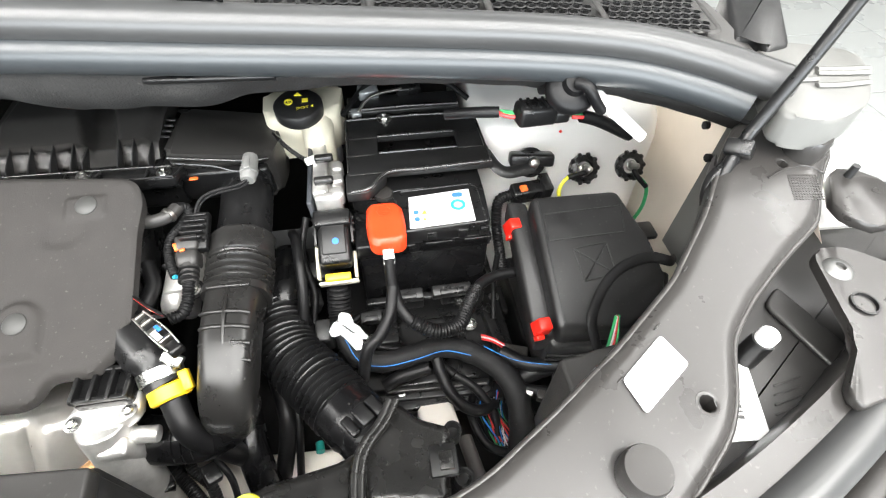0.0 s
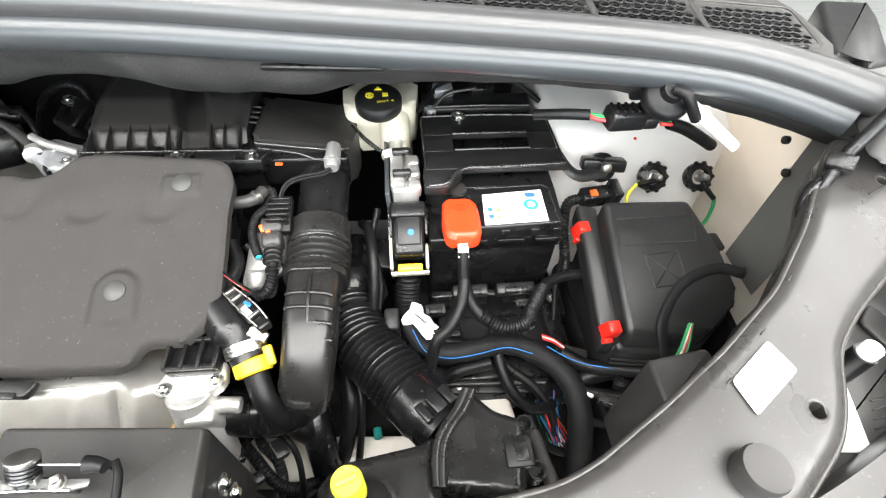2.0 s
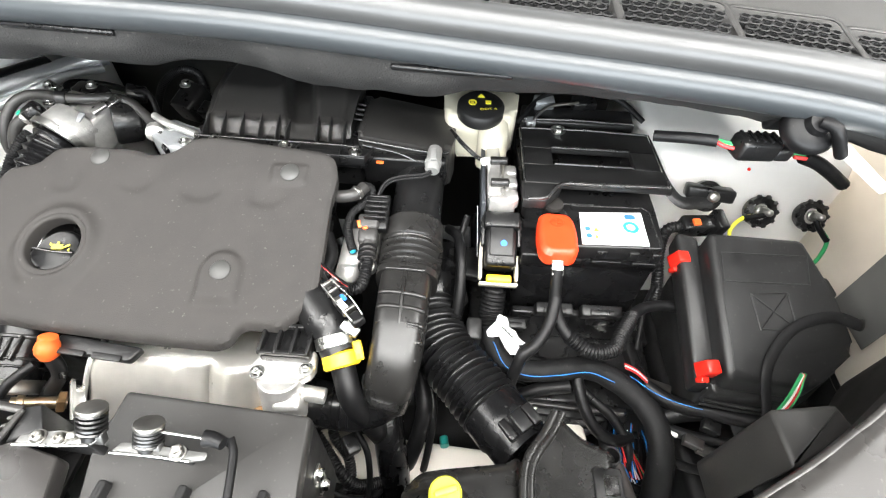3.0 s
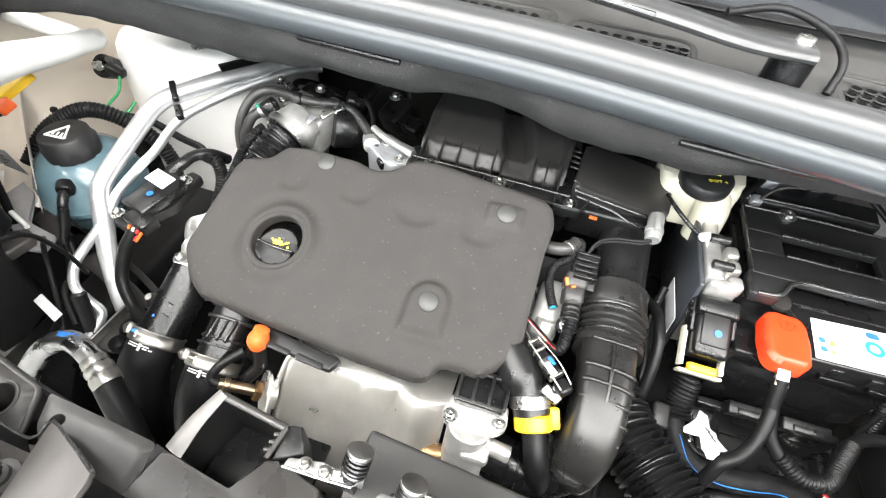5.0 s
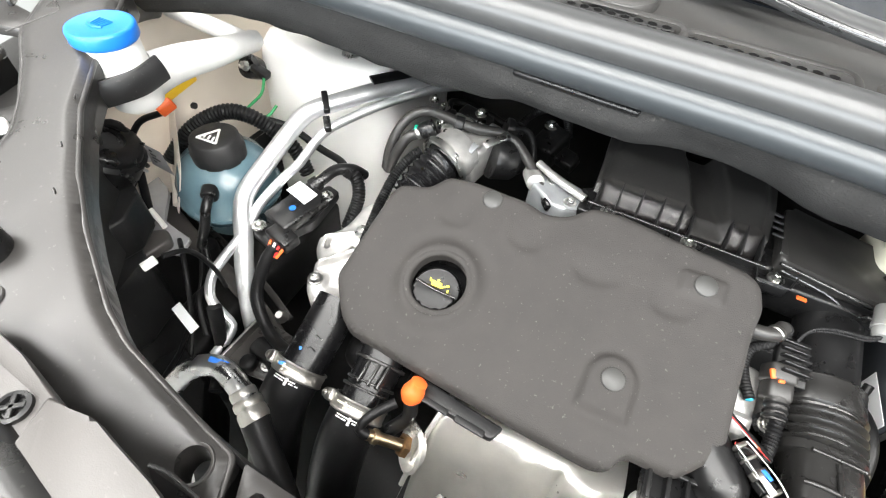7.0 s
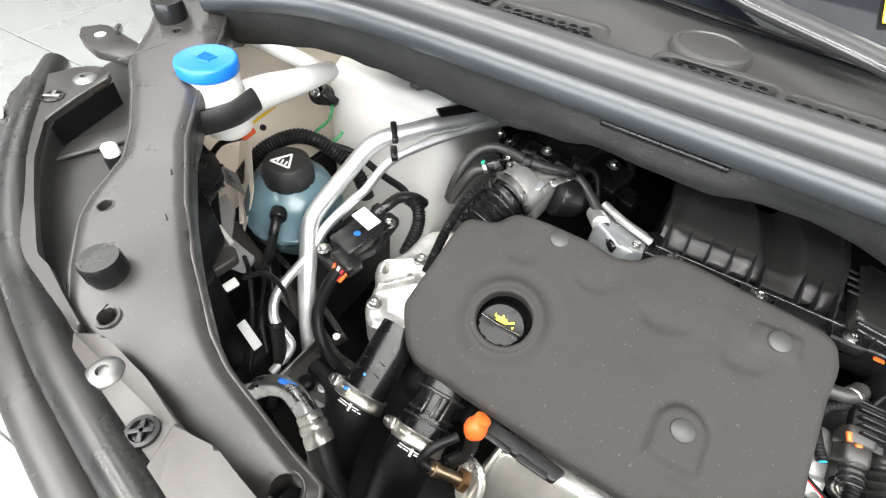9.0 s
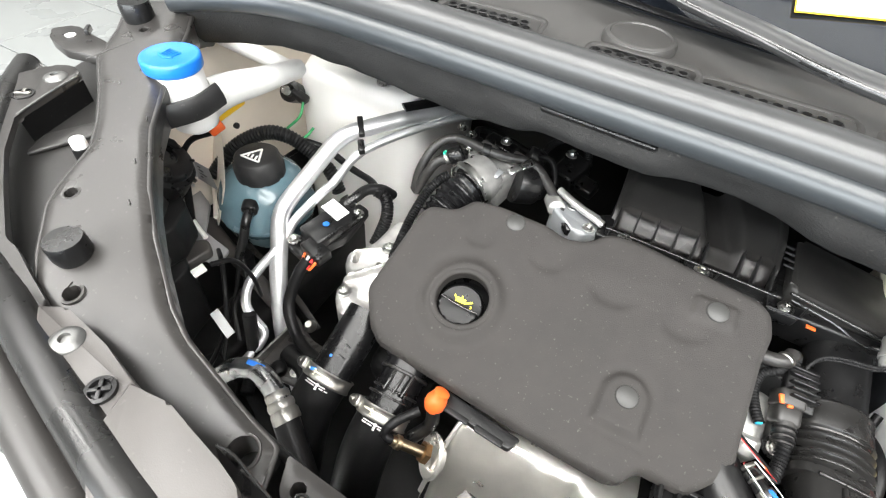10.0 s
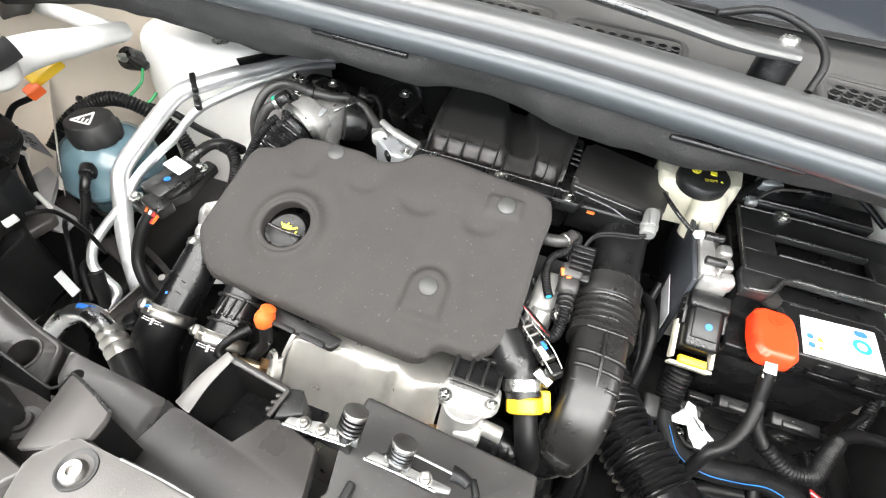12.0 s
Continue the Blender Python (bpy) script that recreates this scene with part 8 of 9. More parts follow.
for p0, top, low, upper in (((-0.699, 0.214, 0.728), [(-0.6985, 0.205, 0.723), (-0.697, 0.300, 0.760)], [(-0.699, 0.220, 0.731), (-0.703, 0.182, 0.705), (-0.703, 0.150, 0.65), (-0.700, 0.11, 0.56)], False),
                            ((-0.615, 0.208, 0.727), [(-0.614, 0.200, 0.722), (-0.618, 0.300, 0.760)], [(-0.615, 0.214, 0.730), (-0.617, 0.178, 0.704), (-0.619, 0.15, 0.65), (-0.615, 0.11, 0.56)], True)):
    ch = thing("charge_air_hose", (p0[0], p0[1], 0.60), "black charge air hose with steel worm clamp", "hose", "charge air hoses")
    bm = B()
    rod(bm, top[0], top[1], 0.0265, None, 36)
    part("plastic_pipe", bm, SATIN, ch)
    along = (Vector(top[1]) - Vector(top[0])).normalized()
    if upper:
        for q, r, w in ((0.26, 0.0300, 0.003), (0.34, 0.0285, 0.003), (0.56, 0.0305, 0.004), (0.70, 0.0315, 0.004)):
            bm = B()
            a = Vector(top[0]).lerp(Vector(top[1]), q)
            rod(bm, a, a + along * w, r, None, 36, 0.001)
            part("collar_ring", bm, DUCT, ch)
        for k in (-0.5, 0.5, 1.4):
            bm = B()
            a = Vector(top[0]).lerp(Vector(top[1]), 0.45)
            up = along.cross(Vector((1, 0, 0))).normalized() * -1
            box(bm, a + along.cross(up) * 0.012 * k + up * 0.027, (0.003, 0.028, 0.006), (12, 0, -3), 0.001)
            part("collar_web", bm, DUCT, ch)
    else:
        bm = B()
        for q in (0.32, 0.46):
            a = Vector(top[0]).lerp(Vector(top[1]), q)
            tube(bm, [a + Vector((-0.016, -0.004, 0.0215)), a + Vector((0.0, -0.002, 0.0268)), a + Vector((0.014, -0.004, 0.0235))], 0.0009, 6)
        part("moulded_line", bm, EDGEM, ch)
    bm = B()
    tube(bm, low, 0.0295, 32, 0.006)
    part("rubber_hose", bm, RUBBER, ch)
    d = (Vector(top[1]) - Vector(low[1])).normalized()
    bm = B()
    lathe(bm, [(0.0296, -0.0080), (0.0314, -0.0080), (0.0320, -0.0066), (0.0310, -0.0052), (0.0310, 0.0052), (0.0320, 0.0066), (0.0314, 0.0080), (0.0296, 0.0080)], p0, d, 48)
    clamp = part("worm_clamp", bm, SCREW, ch, "steel worm-drive clamp")
    side = (Vector((-0.9, 0.15, 0.42)) - d * Vector((-0.9, 0.15, 0.42)).dot(d)).normalized()
    c = Vector(p0) + side * 0.0335
    bm = B()
    box(bm, c + d * 0.001, (0.012, 0.014, 0.010), (20, -40, -10), 0.002)
    part("worm_housing", bm, SCREW, clamp)
    bm = B()
    ax = (d.cross(side) * -0.8 + side * 0.5).normalized()
    rod(bm, c + ax * 0.004, c + ax * 0.013, 0.0058, None, 16, 0.001)
    box(bm, c + ax * 0.0133, (0.007, 0.0012, 0.0012), (0, 20, 30), 0)
    part("worm_screw", bm, SCREW, clamp)
    bm = B()
    for a0, a1 in ((-0.58, -0.38), (-0.33, -0.12), (0.12, 0.30), (0.36, 0.50)):
        arc(bm, Vector(p0) - d * 0.0132, d, 0.0295, a0, a1, 0.0008, 3)
    part("print_bars", bm, WHITE, ch, "white printed code")
    bm = B()
    arc(bm, Vector(p0) - d * 0.0105, d, 0.0298, -0.55, 0.35, 0.0007, 8)
    for q in range(4):
        arc(bm, Vector(p0) - d * (0.0095 + 0.0022 * q), d, 0.0298, -0.05, 0.05, 0.0010, 2)
    part("print_mark", bm, WHITE, ch, "white printed alignment mark")
    bm = B()
    arc(bm, Vector(p0) + d * 0.001, d, 0.0312, -0.75, 0.30, 0.0012, 8)
    for q in range(3):
        arc(bm, Vector(p0) - d * (0.003 - 0.003 * q), d, 0.0312, -0.40, -0.33, 0.0012, 2)
    part("yellow_mark", bm, CREAM, ch, "pale yellow paint mark")
    if not upper:
        for o in ((-0.010, -0.010, 0.028), (0.0, 0.014, 0.030)):
            bm = B()
            box(bm, Vector(p0) + Vector(o), (0.008, 0.004, 0.004), (20, 10, 20), 0.001)
            part("paint_mark", bm, BLUEDOT, ch)

plug = thing("orange_plug", (-0.562, 0.235, 0.75), "bright orange plastic pull plug", "plug")
bm = B()
lathe(bm, [(0, -0.013), (0.008, -0.012), (0.0122, -0.005), (0.0128, 0.001), (0.0108, 0.007), (0.0096, 0.009), (0.0092, 0.015), (0.007, 0.0165), (0, 0.017)], (-0.562, 0.236, 0.768), (0.2, 0.5, 0.8), 24)
part("knob", bm, ORANGE, plug)
bm = B()
tube(bm, [(-0.562, 0.232, 0.758), (-0.56, 0.222, 0.735), (-0.575, 0.205, 0.715)], 0.008, 10)
part("stem", bm, BLACK, plug)

# ---- washer filler ----
wf = thing("washer_filler_neck", (-0.957, 0.33, 0.85), "white washer fluid filler neck with blue cap", "filler neck")
bm = B()
tube(bm, [(-0.955, 0.328, 1.005), (-0.953, 0.327, 0.98), (-0.955, 0.33, 0.955)], 0.0265, 24, 0.006)
lathe(bm, [(0.0265, 0.03), (0.0275, 0.0), (0.025, -0.016), (0.015, -0.024), (0, -0.025)], (-0.955, 0.33, 0.950), (0, 0, 1), 28)
tube(bm, [(-0.960, 0.335, 0.948), (-0.972, 0.375, 0.942), (-0.976, 0.415, 0.935), (-0.978, 0.455, 0.925), (-0.984, 0.520, 0.910), (-0.986, 0.537, 0.906)], 0.0245, 22, 0.006, radii=lambda s: 1.0 - 0.42 * s)
tube(bm, [(-0.985, 0.532, 0.906), (-1.02, 0.530, 0.912), (-1.055, 0.527, 0.917), (-1.12, 0.524, 0.925), (-1.20, 0.52, 0.93)], 0.0125, 20, 0.006)
lathe(bm, [(0.0, 0.016), (0.010, 0.014), (0.0148, 0.004), (0.0148, -0.006), (0, -0.012)], (-0.986, 0.536, 0.906), (0.3, 0.9, 0.1), 24)
part("neck", bm, WHITE, wf)
bm = B()
lathe(bm, [(0.029, -0.002), (0.0308, 0), (0.0312, 0.001), (0.0312, 0.0105), (0.0304, 0.0125), (0.0285, 0.0132), (0.0270, 0.0128), (0, 0.0128)], (-0.956, 0.327, 1.006), (0, 0, 1), 44)
wcap = part("cap", bm, BLUE, wf, "bright blue snap cap")
bm = B()
for k in range(5):
    a = radians(40 + 25 * k)
    tube(bm, [(-0.956 + 0.003 * k - 0.006, 0.323, 1.0196), (-0.956 + 0.004 * k - 0.008, 0.335, 1.0196)], 0.0009, 5, straight=True)
tube(bm, [(-0.966, 0.322, 1.0196), (-0.956, 0.318, 1.0196), (-0.946, 0.322, 1.0196)], 0.0010, 5)
part("washer_symbol", bm, BLUE, wcap)
bm = B()
tube(bm, [(-0.965, 0.262, 0.962), (-0.945, 0.278, 0.968), (-0.928, 0.296, 0.972), (-0.918, 0.318, 0.974), (-0.916, 0.345, 0.978)], 0.014, 10, 0.006, flat=(0.35, 1.0))
solo("neck_bracket", bm, DARK, "black plastic bracket clasping the filler neck", "bracket")
bm = B()
box(bm, (-1.02, 0.420, 0.890), (0.040, 0.050, 0.012), (20, 0, -20), 0.003)
yt = solo("yellow_tag", bm, YELLOW, "yellow plastic clip with orange connector", "clip")
bm = B()
box(bm, (-1.010, 0.388, 0.876), (0.022, 0.022, 0.014), (20, 0, -20), 0.003)
part("connector", bm, ORANGE, yt, "orange connector")
bm = B()
tube(bm, [(-1.010, 0.38, 0.87), (-1.045, 0.365, 0.85), (-1.062, 0.345, 0.81), (-1.060, 0.32, 0.76), (-1.040, 0.30, 0.70)], 0.0042, 10)
part("lead", bm, RUBBER, yt)

# left ground stud
st = thing("ground_stud", (-1.04, 0.58, 0.82), "steel ground stud with green and yellow wire", "stud", "ground studs")
bm = B()
lathe(bm, [(0.016, -0.03), (0.019, -0.006), (0.019, 0.004), (0.011, 0.006)], (-1.040, 0.572, 0.835), (0.1, -0.8, 0.6), 20)
box(bm, (-1.02, 0.572, 0.832), (0.03, 0.016, 0.014), (0, 20, 0), 0.003)
part("collar", bm, BLACK, st)
bm = B()
bolt(bm, (-1.042, 0.566, 0.838), (0.1, -0.8, 0.6), 0.0065, 0.012, 1.2)
part("bolt", bm, STEEL, st)
bm = B()
tube(bm, [(-1.01, 0.568, 0.830), (-1.005, 0.548, 0.81), (-1.02, 0.525, 0.79), (-1.005, 0.51, 0.785), (-0.98, 0.525, 0.79), (-0.975, 0.545, 0.80)], 0.0024, 8)
part("wire", bm, GREENW, st, "green and yellow ground wire")

# left harness
lh = thing("engine_bay_loom", (-0.97, 0.50, 0.70), "corrugated black wiring conduit along the inner wing", "wiring")
bm = B()
tube(bm, [(-1.075, 0.40, 0.75), (-1.055, 0.44, 0.79), (-1.02, 0.475, 0.812), (-0.985, 0.492, 0.810), (-0.95, 0.505, 0.785), (-0.92, 0.51, 0.755), (-0.90, 0.505, 0.72)], 0.0125, 14, 0.002, ripple=(0.002, 0.0055))
part("conduit", bm, RUBBER, lh)
bm = B()
tube(bm, [(-0.985, 0.495, 0.806), (-0.94, 0.525, 0.785), (-0.88, 0.52, 0.77), (-0.83, 0.505, 0.775), (-0.80, 0.48, 0.78)], 0.006, 10)
part("conduit", bm, RUBBER, lh)

# dark housings behind the left carrier, small tags
hb = thing("headlamp_rear_housing", (-0.93, 0.27, 0.70), "black rear housing of the headlamp with wires", "housing")
for o, z0, z1, m, n in ((((-1.10, 0.285), (-1.090, 0.299), (-1.044, 0.316), (-1.003, 0.300), (-0.978, 0.258), (-0.991, 0.20), (-1.05, 0.20)), 0.74, 0.80, DARK, "upper_box"),
                        (((-1.045, 0.19), (-1.036, 0.235), (-1.022, 0.276), (-0.965, 0.246), (-0.955, 0.189), (-0.96, 0.16)), 0.62, 0.738, DARK, "lower_box"),
                        (((-1.040, 0.284), (-1.005, 0.310), (-0.984, 0.297), (-0.993, 0.255)), 0.700, 0.718, BRACKET, "pale_lug"),
                        (((-0.92, 0.16), (-0.90, 0.20), (-0.84, 0.175), (-0.80, 0.13), (-0.86, 0.10)), 0.52, 0.64, DEEPSHADE, "front_box")):
    bm = B()
    slab(bm, rounded(o, 0.006, 2), z0, z1, 0.004)
    part(n, bm, m, hb)
bm = B()
lathe(bm, [(0.046, -0.06), (0.047, 0.0), (0.041, 0.004), (0.040, 0.012), (0.036, 0.016), (0.018, 0.017), (0.017, 0.012), (0, 0.012)], (-1.050, 0.315, 0.842), (0.45, 0.35, 0.8), 32)
cap = part("bulb_cap", bm, BLACK, hb, "round black bulb cap")
for k in range(8):
    a = 2 * math.pi * k / 8
    q = Vector((0.45, 0.35, 0.8)).to_track_quat("Z", "Y") @ Vector((0.046 * math.cos(a), 0.046 * math.sin(a), -0.006))
    part("grip_rib", box(B(), Vector((-1.050, 0.315, 0.842)) + q, (0.006, 0.006, 0.016), (25, 25, 0), 0.001, 1), BLACK, cap)
for k, m in enumerate((REDW, BLUEW, ORANGE, WHITEW)):
    bm = B()
    tube(bm, [(-1.040 + 0.005 * k, 0.300, 0.806), (-1.034 + 0.005 * k, 0.312, 0.812), (-1.036 + 0.005 * k, 0.326, 0.810), (-1.048 + 0.004 * k, 0.340, 0.79)], 0.0024, 6)
    part("wire", bm, m, hb)
for pts, r in (([(-1.065, 0.335, 0.86), (-1.055, 0.345, 0.855), (-1.050, 0.345, 0.82), (-1.055, 0.335, 0.76), (-1.055, 0.32, 0.70)], 0.006), ([(-0.96, 0.33, 0.72), (-0.92, 0.29, 0.68), (-0.90, 0.25, 0.69), (-0.87, 0.22, 0.66)], 0.004),
               ([(-0.99, 0.31, 0.70), (-0.95, 0.285, 0.72), (-0.92, 0.255, 0.70), (-0.90, 0.22, 0.65), (-0.88, 0.18, 0.62)], 0.0035)):
    bm = B()
    tube(bm, pts, r, 12)
    part("lead", bm, RUBBER, hb)
corners = [Vector((-1.0220, 0.3460, 0.8380)), Vector((-0.9948, 0.3464, 0.8350)), Vector((-1.0123, 0.3599, 0.7760)), Vector((-1.0444, 0.3563, 0.7880))]
tg = solo("paper_tag", wall(corners, 0.0008), TAGGREY, "grey printed paper tag hanging on a cable", "tag", "cable tags")
bm = B()
for k in range(4):
    q = [corners[0].lerp(corners[3], 0.2 + 0.17 * k), corners[1].lerp(corners[2], 0.2 + 0.17 * k)]
    tube(bm, [q[0].lerp(q[1], 0.2), q[0].lerp(q[1], 0.35 + 0.12 * (k % 3))], 0.0010, 5, straight=True)
part("print", bm, INK, tg)
part("lead", tube(B(), [corners[0], corners[0] + Vector((-0.02, 0.0, -0.01)), Vector((-1.040, 0.326, 0.812))], 0.0022, 6), RUBBER, tg)
at, r, sx, sy = (-1.062, 0.350, 0.80), (42, 20, 62), 0.044, 0.020
tg = solo("paper_tag", box(B(), at, (sx, sy, 0.001), r, 0), TAGGREY, "grey printed paper tag on a cable", "tag", "cable tags")
bm = B()
for k in range(4):
    box(bm, Vector(at) + rot(*r) @ Vector((-sx * 0.30 + sx * 0.2 * k, sy * 0.05, 0.001)), (sx * 0.05, sy * 0.55, 0.0006), r, 0)
part("print", bm, INK, tg)
fp = thing("wing_support_panel", (-1.10, 0.42, 0.55), "folded grey metal wing support panel", "panel")
bm = B()
slab(bm, rounded([(0, 0), (0.19, 0.0), (0.20, 0.13), (0.10, 0.17), (0, 0.15)], 0.02, 3), 0, 0.004, 0.001, place=lambda x, y, z: Vector((-1.165 + 0.75 * x + 0.25 * y, 0.46 - 0.62 * x + 0.15 * y, 0.70 + 0.80 * y + z)))
part("panel", bm, BEIGE, fp)
bm = B()
tube(bm, [(-1.15, 0.452, 0.715), (-1.08, 0.40, 0.715), (-1.03, 0.355, 0.715)], 0.008, 8, flat=(1, 0.6))
part("fold", bm, BEIGE, fp)
bm = B()
slab(bm, rounded([(-1.1458, 0.3837), (-1.1607, 0.4120), (-1.0812, 0.3798), (-1.0405, 0.3269), (-0.9774, 0.3204), (-0.9705, 0.2891), (-1.0309, 0.2801)][::-1], 0.006, 2), 0.692, 0.700, 0.002)
part("lug", bm, SHEETM, fp, "primed grey metal lug")
bm = B()
box(bm, (-0.849, 0.201, 0.852), (0.009, 0.015, 0.006), (10, 0, -20), 0.001)
wcn = solo("small_white_connector", bm, WHITE, "small white loose connector", "connector")
bm = B()
tube(bm, [(-0.846, 0.215, 0.851), (-0.842, 0.24, 0.835), (-0.85, 0.26, 0.78), (-0.86, 0.27, 0.72)], 0.003, 8)
part("lead", bm, RUBBER, wcn)
bm = B()
box(bm, (-0.885, 0.215, 0.700), (0.046, 0.013, 0.002), (20, 10, -18), 0.0005)
solo("white_paper_strip", bm, PAPER, "torn white paper strip deep in the bay", "paper")
bm = B()
tube(bm, [(-0.865, 0.245, 0.70), (-0.845, 0.215, 0.64), (-0.82, 0.17, 0.63)], 0.010, 10)
tube(bm, [(-0.80, 0.24, 0.66), (-0.76, 0.23, 0.66), (-0.735, 0.20, 0.65)], 0.014, 10)
solo("coolant_hose", bm, RUBBER, "black coolant hoses low in the bay", "hose")
sr = thing("support_rail", (-0.78, 0.24, 0.60), "grey steel support plate with a folded edge", "bracket")
bm = B()
slab(bm, rounded([(-0.827, 0.198), (-0.821, 0.278), (-0.742, 0.272), (-0.748, 0.206)], 0.006, 2), 0.650, 0.655, 0.001)
part("plate", bm, GREYP, sr)
bm = B()
box(bm, (-0.824, 0.238, 0.660), (0.004, 0.082, 0.018), (0, 0, -4), 0.001)
part("folded_edge", bm, SCREW, sr, "bright folded edge")
bm = B()
lathe(bm, [(0.011, 0), (0.0115, 0.010), (0.009, 0.013), (0, 0.0135)], (-0.793, 0.213, 0.655), (0, 0, 1), 20)
part("rubber_plug", bm, RUBBER, sr)
for x, y in ((-0.76, 0.255), (-0.772, 0.222)):
    part("bolt", bolt(B(), (x, y, 0.655), r=0.005, h=0.006), STEEL, sr)
for off, r, dz in ((0.0, 0.013, 0), (0.030, 0.005, 0.006)):
    bm = B()
    tube(bm, [(-1.15, 0.395 + off, 0.64 + dz), (-1.033, 0.352 + off, 0.64 + dz), (-0.955, 0.328 + off, 0.64 + dz), (-0.865, 0.300 + off, 0.635 + dz), (-0.80, 0.272 + off, 0.63 + dz)], r, 10, 0.02, flat=(1.0, 0.5))
    part("rail", bm, GREYP if dz else BRACKET, sr, "pale grey rail")
bm = B()
lathe(bm, [(0.012, -0.02), (0.014, 0), (0.013, 0.008), (0.006, 0.010), (0, 0.008)], (-0.964, 0.332, 0.675), (0, 0, 1), 20)
part("rubber_plug", bm, RUBBER, sr)
bm = B()
tube(bm, [(-1.20, 0.475, 0.74), (-1.128, 0.383, 0.73), (-1.071, 0.334, 0.725), (-1.017, 0.314, 0.71)], 0.004, 8)
part("seam", bm, PAINT, sr, "white sealed seam")

# ---- throttle body, pump and hoses behind the cover ----
tb = thing("throttle_body", (-0.63, 0.54, 0.75), "aluminium throttle body with black rubber boot", "throttle body")
bm = B()
tube(bm, [(-0.679, 0.452, 0.812), (-0.674, 0.468, 0.826), (-0.665, 0.49, 0.840), (-0.658, 0.510, 0.846)], 0.030, 26, 0.002, ripple=(0.004, 0.0095))
part("boot", bm, SATIN, tb)
bm = B()
lathe(bm, [(0.033, 0), (0.0365, 0.001), (0.0365, 0.010), (0.033, 0.011)], (-0.662, 0.500, 0.845), (0.35, 0.9, 0.25), 36)
part("clamp", bm, STEEL, tb, "steel band clamp")
bm = B()
box(bm, (-0.645, 0.548, 0.838), (0.062, 0.060, 0.055), (10, 0, -15), 0.008, 3)
box(bm, (-0.668, 0.560, 0.862), (0.030, 0.040, 0.016), (10, 0, -15), 0.004)
box(bm, (-0.628, 0.575, 0.858), (0.034, 0.026, 0.022), (10, 0, -15), 0.004)
rod(bm, (-0.660, 0.505, 0.846), (-0.650, 0.535, 0.850), 0.034, 0.033, 28, 0.002)
part("casting", bm, CAST, tb)
bm = B()
rod(bm, (-0.612, 0.548, 0.846), (-0.582, 0.566, 0.838), 0.032, 0.028, 30, 0.005)
rod(bm, (-0.585, 0.560, 0.838), (-0.576, 0.568, 0.836), 0.020, 0.018, 20, 0.002)
part("actuator", bm, BLACK, tb, "black actuator cover")
for dx, dy in ((-0.004, -0.010), (0.006, 0.008)):
    bm = B()
    box(bm, (-0.606 + dx, 0.545 + dy, 0.876), (0.010, 0.020, 0.005), (15, 20, -30), 0.001)
    part("spring_clip", bm, STEEL, tb, "bright spring clip")
bm = B()
box(bm, (-0.628, 0.518, 0.872), (0.010, 0.014, 0.002), (25, 0, -25), 0.0006)
part("bar_label", bm, ALUDULL, tb, "silver code label")
bm = B()
box(bm, (-0.652, 0.588, 0.862), (0.05, 0.022, 0.026), (10, 0, -15), 0.004)
box(bm, (-0.690, 0.575, 0.858), (0.026, 0.026, 0.020), (10, 0, 25), 0.004)
rod(bm, (-0.612, 0.60, 0.86), (-0.59, 0.61, 0.852), 0.014, 0.012, 16, 0.002)
part("rear_plug", bm, BLACK, tb)
for at in ((-0.686, 0.548, 0.872), (-0.645, 0.585, 0.877), (-0.670, 0.528, 0.870), (-0.700, 0.585, 0.868), (-0.722, 0.60, 0.865)):
    bm = B()
    bolt(bm, at, r=0.0052, h=0.007)
    part("bolt", bm, STEEL, tb)
for pts, r in (([(-0.60, 0.60, 0.862), (-0.575, 0.592, 0.868), (-0.56, 0.575, 0.852), (-0.555, 0.552, 0.83)], 0.004), ([(-0.69, 0.58, 0.865), (-0.70, 0.615, 0.862), (-0.66, 0.63, 0.852), (-0.60, 0.625, 0.84)], 0.005)):
    bm = B()
    tube(bm, pts, r, 8)
    part("lead", bm, RUBBER, tb)
vh = thing("vacuum_hose", (-0.62, 0.57, 0.82), "dark rubber vacuum hose arching behind the cover", "hose")
VA = [(-0.7492, 0.5035, 0.8000), (-0.7431, 0.5057, 0.8350), (-0.7365, 0.5197, 0.8600), (-0.7253, 0.5366, 0.8760), (-0.7082, 0.5466, 0.8820), (-0.6835, 0.5462, 0.8840), (-0.6551, 0.5418, 0.8840), (-0.6296, 0.5491, 0.8800), (-0.6057, 0.5609, 0.8760), (-0.5853, 0.5640, 0.8680), (-0.5628, 0.5512, 0.8580), (-0.5380, 0.5297, 0.8480), (-0.5177, 0.5061, 0.8430)]
VB = [(-0.7474, 0.5056, 0.7950), (-0.7306, 0.5038, 0.8350), (-0.7201, 0.5135, 0.8560), (-0.7095, 0.5197, 0.8620)]
bm = B()
tube(bm, VA, 0.0066, 16)
part("hose", bm, GREYD, vh)
bm = B()
rod(bm, VA[-1], Vector(VA[-1]) + (Vector(VA[-1]) - Vector(VA[-2])).normalized() * 0.014, 0.0085, 0.0075, 18, 0.002)
part("end_fitting", bm, SATIN, vh)
bm = B()
a, b = Vector(VA[6]), Vector(VA[7])
rod(bm, a.lerp(b, -0.35), a.lerp(b, 0.10), 0.0092, None, 16, 0.001)
part("hose_clip", bm, BLACK, vh)
bm = B()
tube(bm, VB, 0.0072, 16)
part("short_hose", bm, GREYD, vh)
e = Vector(VB[-1])
f = (e - Vector(VB[-2])).normalized()
bm = B()
rod(bm, e, e + f * 0.006, 0.0095, None, 20, 0.001)
part("collar", bm, SCREW, vh, "bright metal collar")
bm = B()
box(bm, e + Vector((0.002, 0.004, 0.0095)), (0.012, 0.004, 0.004), (0, 0, 20), 0.001)
